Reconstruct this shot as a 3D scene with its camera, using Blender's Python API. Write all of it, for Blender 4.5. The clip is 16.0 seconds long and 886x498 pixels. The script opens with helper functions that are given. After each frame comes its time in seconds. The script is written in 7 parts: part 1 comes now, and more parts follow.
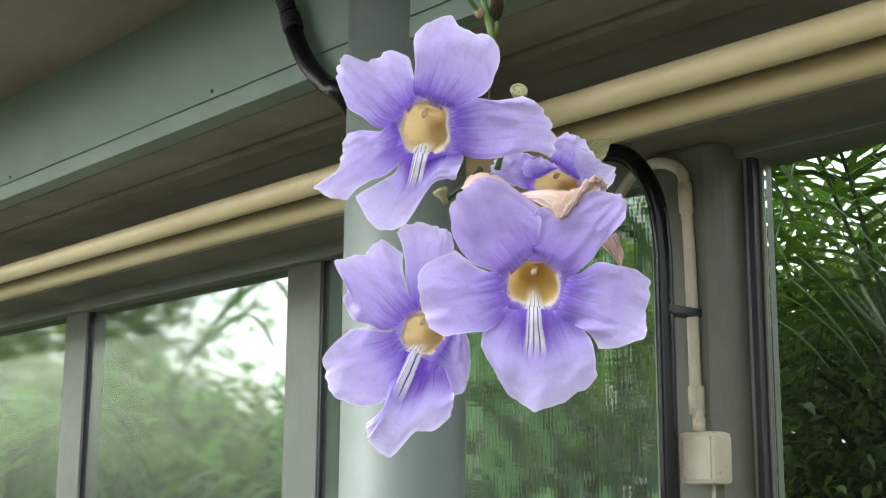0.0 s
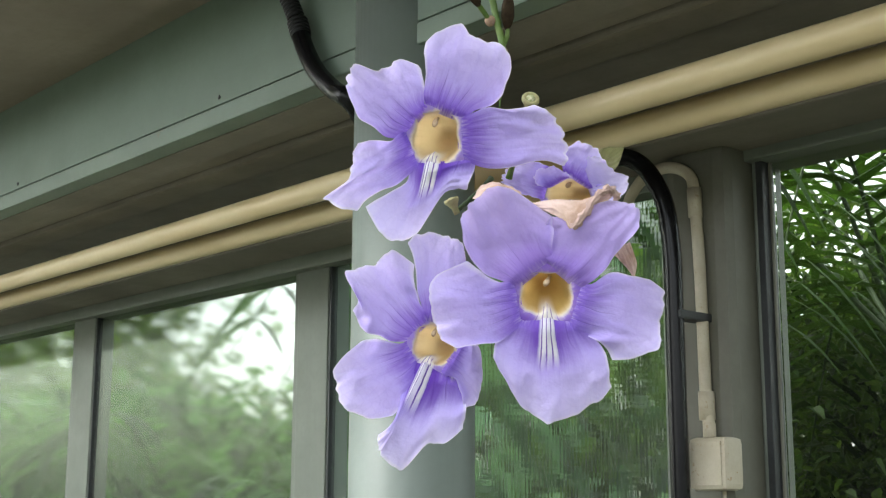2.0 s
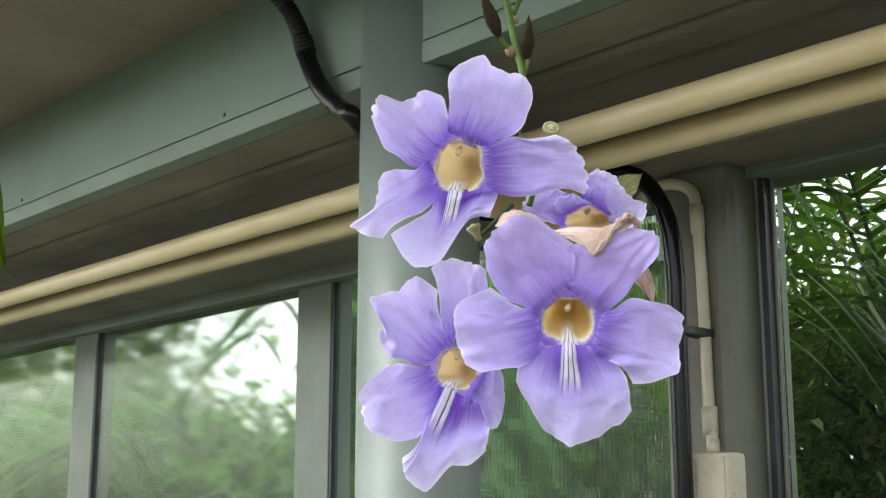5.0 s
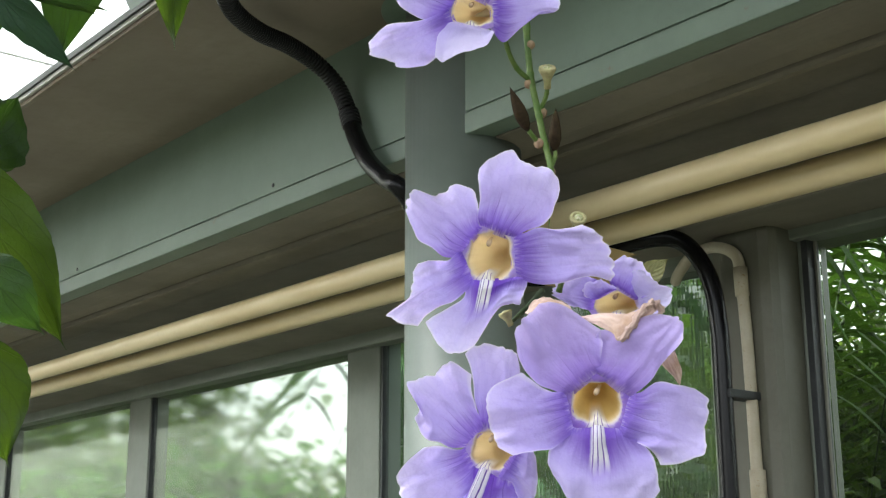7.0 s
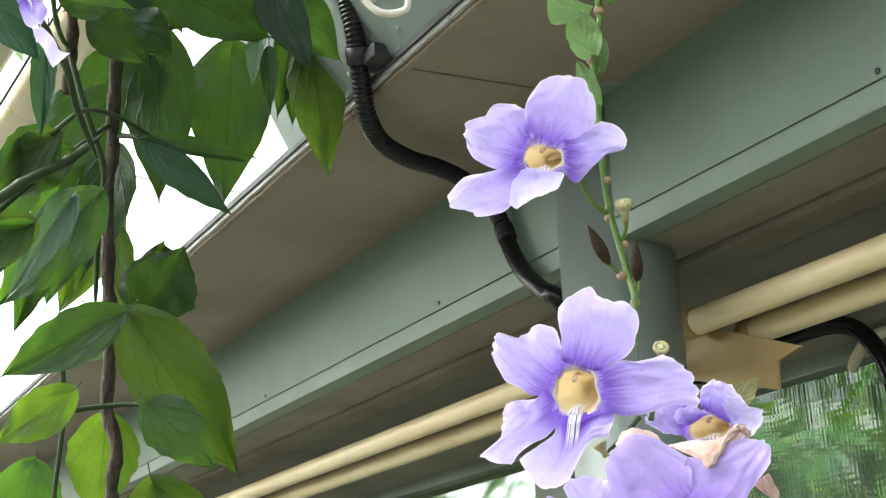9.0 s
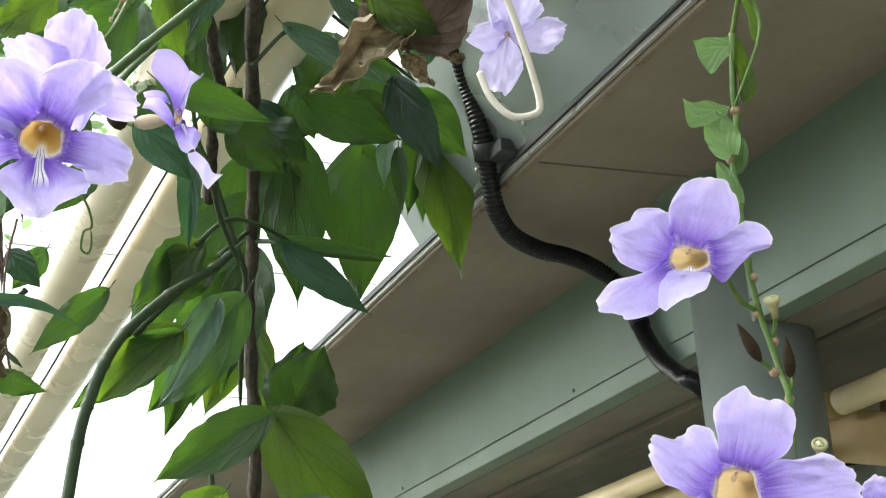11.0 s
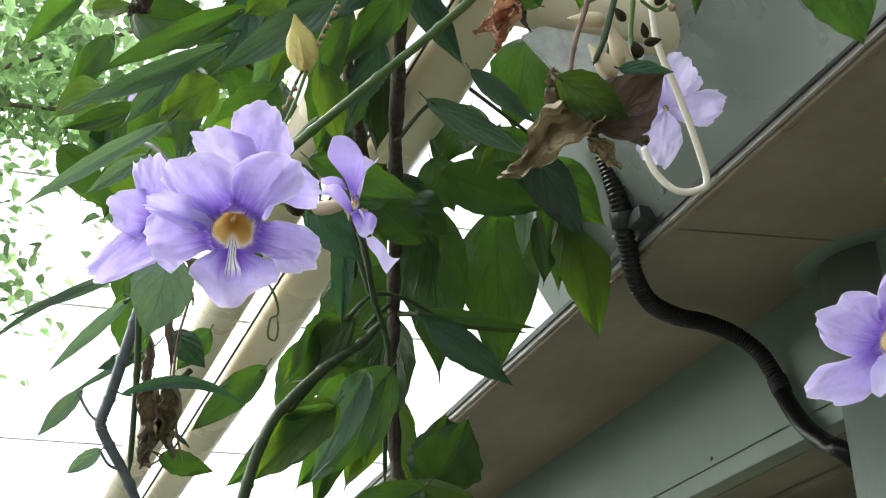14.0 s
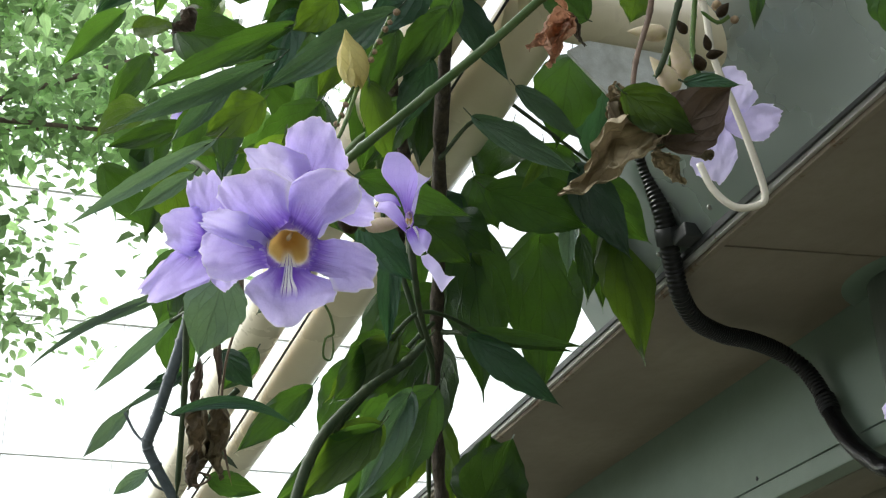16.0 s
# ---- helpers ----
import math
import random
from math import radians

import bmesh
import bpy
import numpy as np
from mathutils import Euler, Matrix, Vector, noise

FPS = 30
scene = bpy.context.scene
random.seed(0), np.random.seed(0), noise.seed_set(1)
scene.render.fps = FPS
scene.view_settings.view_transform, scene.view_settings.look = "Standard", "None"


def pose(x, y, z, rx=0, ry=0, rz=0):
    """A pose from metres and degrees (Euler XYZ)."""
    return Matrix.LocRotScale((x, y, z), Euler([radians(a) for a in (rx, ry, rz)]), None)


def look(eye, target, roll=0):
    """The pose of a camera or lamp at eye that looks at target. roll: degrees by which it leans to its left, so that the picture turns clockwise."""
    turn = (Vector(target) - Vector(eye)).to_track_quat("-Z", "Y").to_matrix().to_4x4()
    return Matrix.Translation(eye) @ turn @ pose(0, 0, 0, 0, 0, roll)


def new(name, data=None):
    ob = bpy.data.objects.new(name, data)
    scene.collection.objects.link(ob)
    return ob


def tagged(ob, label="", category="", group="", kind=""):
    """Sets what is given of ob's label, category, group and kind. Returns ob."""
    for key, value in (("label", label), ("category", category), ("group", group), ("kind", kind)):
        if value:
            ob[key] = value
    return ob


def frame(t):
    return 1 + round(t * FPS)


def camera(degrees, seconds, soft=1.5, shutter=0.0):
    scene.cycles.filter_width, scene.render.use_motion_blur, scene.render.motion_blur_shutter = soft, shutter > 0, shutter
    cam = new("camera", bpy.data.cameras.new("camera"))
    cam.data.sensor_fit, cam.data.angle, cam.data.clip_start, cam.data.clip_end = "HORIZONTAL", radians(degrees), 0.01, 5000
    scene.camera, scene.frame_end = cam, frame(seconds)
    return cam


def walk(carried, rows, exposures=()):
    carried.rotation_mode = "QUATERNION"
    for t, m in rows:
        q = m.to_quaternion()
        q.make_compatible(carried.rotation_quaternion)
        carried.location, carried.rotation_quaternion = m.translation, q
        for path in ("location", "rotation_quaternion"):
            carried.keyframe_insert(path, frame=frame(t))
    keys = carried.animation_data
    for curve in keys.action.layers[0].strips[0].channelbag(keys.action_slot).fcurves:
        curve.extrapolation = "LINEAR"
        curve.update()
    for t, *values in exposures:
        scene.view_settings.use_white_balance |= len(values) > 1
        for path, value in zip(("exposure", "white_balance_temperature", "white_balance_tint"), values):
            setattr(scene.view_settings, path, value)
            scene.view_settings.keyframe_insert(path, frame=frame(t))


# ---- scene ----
cam = camera(37.98, 16.0, soft=1.25)
PATH = [
    (0, (0, 0, 1.75), (1.3087, 1.4643, 2.1284), 0.36),
    (0.5, (0.0041, 0.0063, 1.7508), (1.3147, 1.4694, 2.1271), 0.29),
    (1, (0.006, 0.0071, 1.7522), (1.312, 1.4743, 2.129), -0.03),
    (1.5, (0.0036, 0.0037, 1.7523), (1.304, 1.4747, 2.1334), 0.01),
    (2, (0.0014, 0.0038, 1.7531), (1.3011, 1.4747, 2.137), 0.21),
    (2.5, (-0.0043, 0.0008, 1.7511), (1.2977, 1.4685, 2.1394), 0.44),
    (3, (-0.0044, 0.0017, 1.7507), (1.3013, 1.4647, 2.1443), 0.60),
    (3.5, (-0.0048, 0.0049, 1.7519), (1.3027, 1.4663, 2.1452), 0.18),
    (6, (-0.0187, -0.0072, 1.7576), (1.2683, 1.4624, 2.1862), 0.04),
    (6.5, (-0.0204, -0.0137, 1.7589), (1.2346, 1.4739, 2.2196), -0.05),
    (7, (-0.0223, -0.0191, 1.7625), (1.2064, 1.4815, 2.2509), -0.15),
    (7.5, (-0.0245, -0.0322, 1.7636), (1.1706, 1.4834, 2.2876), -0.64),
    (8, (-0.019, -0.0371, 1.7647), (1.126, 1.506, 2.3197), -1.11),
    (8.5, (-0.0077, -0.0511, 1.7698), (1.0299, 1.5586, 2.3462), -1.72),
    (9, (-0.0027, -0.0646, 1.7726), (0.9545, 1.5713, 2.4108), -2.35),
    (9.2, (-0.001, -0.0689, 1.7736), (0.9335, 1.5716, 2.4336), -2.56),
    (11.5, (-0.0271, -0.0751, 1.7793), (0.7004, 1.6151, 2.5629), -2.51),
    (12, (-0.0336, -0.0775, 1.7821), (0.6482, 1.6238, 2.5826), -2.17),
    (12.5, (-0.0412, -0.0795, 1.7861), (0.6163, 1.6244, 2.6011), -2.12),
    (13, (-0.0523, -0.0811, 1.7869), (0.5911, 1.6201, 2.6189), -2.10),
    (13.5, (-0.0593, -0.0752, 1.7879), (0.5667, 1.624, 2.6368), -1.85),
    (14, (-0.058, -0.0629, 1.7904), (0.5597, 1.6359, 2.6463), -1.88),
    (14.5, (-0.0557, -0.0576, 1.7933), (0.5511, 1.6423, 2.6547), -2.46),
    (15, (-0.0588, -0.0617, 1.7945), (0.5344, 1.6375, 2.6667), -2.40),
    (15.5, (-0.064, -0.0592, 1.7952), (0.5146, 1.6398, 2.6776), -1.83),
    (16, (-0.0671, -0.0486, 1.796), (0.5032, 1.6537, 2.6777), -1.43),
]
walk(cam, [(t, look(eye, target, roll)) for t, eye, target, roll in PATH], [(0.0, 1.48, 6350, 7), (1.5, 1.41, 6350, 7), (3.5, 1.42, 6350, 7), (7.0, 1.44, 6350, 7), (9.0, 1.98, 6350, 7), (11.5, 1.7, 6350, 7), (12.5, 1.5, 6350, 7), (14.0, 1.27, 6350, 7), (16.0, 0.90, 6350, 7)])

# ---- light: bright overcast day, open on the side of the viewer ----
world = bpy.data.worlds.new("sky")
scene.world = world
world.use_nodes = True
wn = world.node_tree
sky = wn.nodes.new("ShaderNodeTexSky")
sky.sky_type = "NISHITA"
sky.sun_disc = False
sky.sun_elevation = radians(50)
sky.sun_rotation = radians(309)
sky.air_density, sky.dust_density, sky.ozone_density = 1.0, 4.0, 1.0
wn.nodes["Background"].inputs["Strength"].default_value = 0.15
cloud = wn.nodes.new("ShaderNodeHueSaturation")
cloud.inputs["Saturation"].default_value = 0.22
cloud.inputs["Value"].default_value = 1.6
wn.links.new(sky.outputs["Color"], cloud.inputs["Color"])
wn.links.new(cloud.outputs["Color"], wn.nodes["Background"].inputs["Color"])
sun = new("sun", bpy.data.lights.new("sun", "SUN"))
sun.data.energy, sun.data.angle, sun.data.color = 0.5, radians(24), (1.0, 0.97, 0.92)
sun.matrix_world = look((-5.0, 4.05, 7.66), (0, 0, 0))


# ---- materials ----
class Nodes:
    """A small builder of node materials."""

    def __init__(self, name):
        self.mat = bpy.data.materials.new(name)
        self.mat.use_nodes = True
        self.tree = self.mat.node_tree
        self.tree.nodes.clear()
        self.out = self.tree.nodes.new("ShaderNodeOutputMaterial")

    def add(self, kind, props=None, **ins):
        n = self.tree.nodes.new("ShaderNode" + kind)
        if props and "feature" in props:
            n.feature = props["feature"]
        if props and "noise_dimensions" in props:
            n.noise_dimensions = props["noise_dimensions"]
        for k, v in ins.items():
            self.plug(n, k.replace("_", " "), v)
        return n

    def plug(self, n, key, v):
        sock = n.inputs[int(key)] if key.isdigit() else n.inputs[key]
        if isinstance(v, bpy.types.NodeSocket):
            self.tree.links.new(v, sock)
        elif isinstance(v, tuple) and len(v) == 3 and sock.type == "RGBA":
            sock.default_value = (*v, 1)
        else:
            sock.default_value = v

    def math(self, op, a, b=0.0, c=0.0, clamp=False):
        n = self.tree.nodes.new("ShaderNodeMath")
        n.operation, n.use_clamp = op, clamp
        for i, v in enumerate((a, b, c)):
            if i < len(n.inputs):
                self.plug(n, str(i), v)
        return n.outputs[0]

    def ramp(self, fac, stops, mode="LINEAR"):
        n = self.tree.nodes.new("ShaderNodeValToRGB")
        n.color_ramp.interpolation = mode
        while len(n.color_ramp.elements) < len(stops):
            n.color_ramp.elements.new(0.5)
        for e, (p, c) in zip(n.color_ramp.elements, stops):
            e.position = p
            e.color = (*c, 1) if isinstance(c, tuple) else (c, c, c, 1)
        self.tree.links.new(fac, n.inputs[0])
        return n.outputs[0]

    def mix(self, fac, a, b, mode="MIX"):
        n = self.tree.nodes.new("ShaderNodeMix")
        n.data_type, n.blend_type = "RGBA", mode
        for sock, v in ((n.inputs[0], fac), (n.inputs[6], a), (n.inputs[7], b)):
            if isinstance(v, bpy.types.NodeSocket):
                self.tree.links.new(v, sock)
            else:
                sock.default_value = (*v, 1) if isinstance(v, tuple) else v
        return n.outputs[2]

    def noise(self, scale, detail=4.0, rough=0.6, vec=None, distort=0.0):
        n = self.add("TexNoise", None, Scale=scale, Detail=detail, Roughness=rough, Distortion=distort)
        if vec is not None:
            self.tree.links.new(vec, n.inputs["Vector"])
        return n.outputs["Fac"]

    def coords(self, which="Object"):
        return self.add("TexCoord").outputs[which]

    def uv(self):
        s = self.add("SeparateXYZ", None, Vector=self.coords("UV"))
        return s.outputs[0], s.outputs[1]

    def bump(self, height, strength=0.3, distance=0.001):
        return self.add("Bump", None, Height=height, Strength=strength, Distance=distance).outputs[0]

    def surface(self, shader):
        self.tree.links.new(shader, self.out.inputs["Surface"])
        return self.mat


def painted(name, base, dark, rough=0.45, metal=0.0, scale=6.0, rust=None, fine=0.25, streak=0.0, spread=0.66, run="z"):
    """Old paint: two scales of mottling, a little dirt, fine relief."""
    n = Nodes(name)
    p = n.coords("Object")
    big = n.noise(scale, 5, 0.6, p)
    small = n.noise(scale * 22, 3, 0.7, p)
    col = n.mix(n.ramp(big, [(0.35, 0.0), (0.7, 1.0)]), base, dark)
    col = n.mix(n.math("MULTIPLY", n.ramp(small, [(0.45, 0.0), (0.75, 1.0)]), fine), col, dark)
    if streak:
        st = n.add("Mapping", None, Vector=p)
        st.inputs["Scale"].default_value = (60, 2.0, 60) if run == "y" else (60, 60, 2.0)
        col = n.mix(n.math("MULTIPLY", n.ramp(n.noise(1.0, 3, 0.6, st.outputs[0]), [(0.5, 0.0), (0.8, 1.0)]), streak), col, dark)
    if rust:
        col = n.mix(n.ramp(n.noise(scale * 5, 6, 0.75, p), [(spread, 0.0), (spread + 0.08, 1.0)]), col, rust)
    sh = n.add("BsdfPrincipled", None, Base_Color=col, Metallic=metal, Normal=n.bump(small, 0.25, 0.0006))
    n.plug(sh, "Roughness", n.math("ADD", n.math("MULTIPLY", big, 0.25), rough - 0.12))
    return n.surface(sh.outputs[0])


def petal_material(name, lip=False, pale=0.0, tone=(0.74, 0.69, 0.92)):
    """Lilac petal: violet flush by the throat, a few fine dark veins, thin pale margin; UV runs outwards and across."""
    n = Nodes(name)
    u, v = n.uv()
    p = n.coords("Object")
    rnd = n.add("ObjectInfo").outputs["Random"]
    across = n.math("ABSOLUTE", n.math("SUBTRACT", v, 0.5))
    cloud = n.math("SUBTRACT", n.noise(75, 4, 0.6, p), 0.5)
    # the flush runs out in uneven streaks
    ray = n.add("CombineXYZ", None, X=n.math("MULTIPLY", v, 17.0), Y=n.math("MULTIPLY", u, 1.6), Z=n.math("MULTIPLY", rnd, 40.0)).outputs[0]
    streak = n.math("SUBTRACT", n.noise(1.0, 3, 0.6, ray), 0.5)
    uu = n.math("ADD", u, n.math("ADD", n.math("MULTIPLY", cloud, 0.14), n.math("MULTIPLY", streak, 0.34)))
    col = n.ramp(uu, [(0.0, (0.58, 0.49, 0.77)), (0.03, (0.38, 0.27, 0.67)), (0.09, (0.20, 0.095, 0.58)), (0.22, (0.31, 0.20, 0.70)), (0.40, (0.50, 0.405, 0.88)), (0.75, (0.63, 0.535, 0.95)), (1.0, (0.73, 0.65, 0.98))])
    patch = n.ramp(n.noise(38, 4, 0.55, p), [(0.38, 0.0), (0.72, 1.0)])
    col = n.mix(n.math("MULTIPLY", patch, 0.24), col, (0.33, 0.25, 0.68))
    # veins: uneven in place, weight and length, branching towards the margin
    warp = n.math("ADD", n.math("MULTIPLY", n.noise(40, 2, 0.5, p), 0.26), n.math("MULTIPLY", n.noise(150, 2, 0.5, p), 0.014))
    lanes = n.math("ADD", n.math("MULTIPLY", n.math("ADD", v, warp), 24.0), n.math("MULTIPLY", rnd, 6.0))
    vein = n.math("POWER", n.math("ABSOLUTE", n.math("SINE", lanes)), 70.0)
    lane_id = n.add("CombineXYZ", None, X=n.math("FLOOR", n.math("DIVIDE", lanes, 3.14159)), Y=n.math("MULTIPLY", rnd, 9.0), Z=0.0).outputs[0]
    weight = n.add("TexWhiteNoise", {"noise_dimensions": "3D"}, Vector=lane_id).outputs["Value"]
    far = n.math("SUBTRACT", n.math("ADD", 0.20, n.math("MULTIPLY", weight, 0.36)), u)
    vein = n.math("MULTIPLY", vein, n.ramp(far, [(0.0, 0.0), (0.25, 0.75)]))
    vein = n.math("MULTIPLY", vein, n.ramp(across, [(0.30, 1.0), (0.46, 0.0)]))
    vein = n.math("MULTIPLY", vein, n.ramp(weight, [(0.15, 0.15), (0.6, 1.0)]))
    col = n.mix(n.math("MULTIPLY", vein, 0.72), col, (0.12, 0.05, 0.40))
    net = n.add("TexVoronoi", {"feature": "DISTANCE_TO_EDGE"}, Vector=p, Scale=240.0).outputs["Distance"]
    net = n.math("MULTIPLY", n.ramp(net, [(0.0, 1.0), (0.09, 0.0)]), 0.10)
    col = n.mix(net, col, (0.30, 0.20, 0.64))
    edge = n.math("MAXIMUM", n.ramp(across, [(0.478, 0.0), (0.495, 1.0)]), n.ramp(u, [(0.965, 0.0), (0.99, 1.0)]))
    edge = n.math("MULTIPLY", edge, n.ramp(u, [(0.25, 0.0), (0.5, 1.0)]))
    col = n.mix(n.math("MULTIPLY", edge, 0.75), col, (0.80, 0.76, 0.92))
    if lip:
        col = n.mix(n.math("MULTIPLY", n.ramp(u, [(0.35, 0.0), (0.7, 1.0)]), pale), col, (0.76, 0.73, 0.95))
        sv = n.math("ADD", n.math("SUBTRACT", v, 0.5), n.math("MULTIPLY", cloud, 0.05))
        out = n.math("ADD", u, n.math("MULTIPLY", streak, 0.30))
        halo = n.math("MULTIPLY", n.ramp(across, [(0.13, 1.0), (0.33, 0.0)]), n.ramp(out, [(0.22, 1.0), (0.58, 0.0)]))
        col = n.mix(n.math("MULTIPLY", halo, 0.95), col, (0.16, 0.055, 0.53))
        wide = n.ramp(n.math("ABSOLUTE", sv), [(0.085, 1.0), (0.125, 0.0)])
        zone = n.math("MULTIPLY", wide, n.ramp(out, [(0.32, 1.0), (0.50, 0.0)]))
        lines = n.math("ABSOLUTE", n.math("SINE", n.math("ADD", n.math("MULTIPLY", sv, 50.0), 0.6)))
        lines = n.ramp(n.math("ADD", lines, n.math("MULTIPLY", cloud, 0.25)), [(0.22, 0.0), (0.48, 1.0)])
        col = n.mix(zone, col, n.mix(lines, (0.12, 0.05, 0.34), (0.90, 0.88, 0.92)))
    if pale and not lip:
        col = n.mix(pale, col, tone)
    col = n.mix(n.math("MULTIPLY", rnd, 0.18), col, (0.40, 0.29, 0.68))
    high = n.math("ADD", n.math("MULTIPLY", vein, -0.6), n.math("ADD", n.math("MULTIPLY", n.noise(420, 3, 0.6, p), 0.5), n.math("MULTIPLY", n.noise(90, 4, 0.55, p), 3.2)))
    nor = n.bump(n.math("ADD", high, n.math("MULTIPLY", streak, 0.4)), 0.5, 0.0008)
    sh = n.add("BsdfPrincipled", None, Base_Color=col, Roughness=0.6, Normal=nor)
    n.plug(sh, "Specular IOR Level", 0.25)
    tr = n.add("BsdfTranslucent", None, Color=col, Normal=nor)
    return n.surface(n.add("MixShader", None, **{"0": 0.47, "1": sh.outputs[0], "2": tr.outputs[0]}).outputs[0])


def throat_material(name, cream=0.0):
    """Inside of the funnel: violet rim, uneven whitish ring, ochre depth, an ivory ridge along the floor."""
    n = Nodes(name)
    u, v = n.uv()
    p = n.coords("Object")
    round_ = n.add("CombineXYZ", None, X=n.math("MULTIPLY", n.math("SINE", n.math("MULTIPLY", v, 6.28318)), 2.2), Y=n.math("MULTIPLY", n.math("COSINE", n.math("MULTIPLY", v, 6.28318)), 2.2), Z=n.math("MULTIPLY", n.add("ObjectInfo").outputs["Random"], 20.0)).outputs[0]
    lobe = n.math("SUBTRACT", n.noise(1.0, 3, 0.6, round_), 0.5)
    uu = n.math("ADD", n.math("ADD", n.math("MULTIPLY", u, 0.66 if cream else 1.0), n.math("ADD", n.math("MULTIPLY", lobe, 0.18 if cream else 0.30), n.math("MULTIPLY", n.math("SUBTRACT", n.noise(200, 3, 0.6, p), 0.5), 0.10))), cream)
    col = n.ramp(uu, [(0.0, (0.24, 0.12, 0.58)), (0.10, (0.30, 0.18, 0.60)), (0.17, (0.66, 0.56, 0.72)), (0.27, (0.84, 0.77, 0.66)), (0.38, (0.76, 0.60, 0.32)), (0.54, (0.64, 0.44, 0.15)), (0.74, (0.62, 0.42, 0.14)), (1.0, (0.55, 0.35, 0.11))])
    if cream:
        col = n.mix(0.35, col, (0.80, 0.70, 0.52))
        col = n.mix(n.ramp(n.math("ADD", u, n.math("MULTIPLY", lobe, 0.16)), [(0.085, 1.0), (0.135, 0.0)]), col, (0.40, 0.29, 0.70))
    floor = n.math("ABSOLUTE", n.math("ADD", n.math("SUBTRACT", v, 0.75), n.math("MULTIPLY", n.math("SUBTRACT", n.noise(150, 2, 0.5, p), 0.5), 0.02)))
    ridge = n.math("MULTIPLY", n.ramp(floor, [(0.040, 1.0), (0.080, 0.0)]), n.ramp(u, [(0.55, 1.0), (0.85, 0.0)]))
    line = n.ramp(n.math("ABSOLUTE", n.math("SINE", n.math("MULTIPLY", floor, 95.0))), [(0.12, 0.0), (0.4, 1.0)])
    line = n.math("MAXIMUM", line, n.ramp(u, [(0.25, 0.0), (0.5, 1.0)]))
    col = n.mix(n.math("MULTIPLY", ridge, 0.92), col, n.mix(line, (0.16, 0.07, 0.36), (0.88, 0.84, 0.76)))
    vein = n.math("POWER", n.math("ABSOLUTE", n.math("SINE", n.math("MULTIPLY", n.math("ADD", v, n.math("MULTIPLY", lobe, 0.05)), 62.0))), 12.0)
    col = n.mix(n.math("MULTIPLY", n.math("MULTIPLY", vein, n.ramp(u, [(0.4, 0.09), (0.75, 0.0)])), 1.0), col, (0.40, 0.22, 0.10))
    nor = n.bump(n.math("ADD", n.math("MULTIPLY", vein, 0.05), n.math("MULTIPLY", n.noise(260, 3, 0.6, p), 1.5)), 0.4, 0.0005)
    sh = n.add("BsdfPrincipled", None, Base_Color=col, Roughness=0.5, Normal=nor)
    tr = n.add("BsdfTranslucent", None, Color=col)
    return n.surface(n.add("MixShader", None, **{"0": 0.38, "1": sh.outputs[0], "2": tr.outputs[0]}).outputs[0])


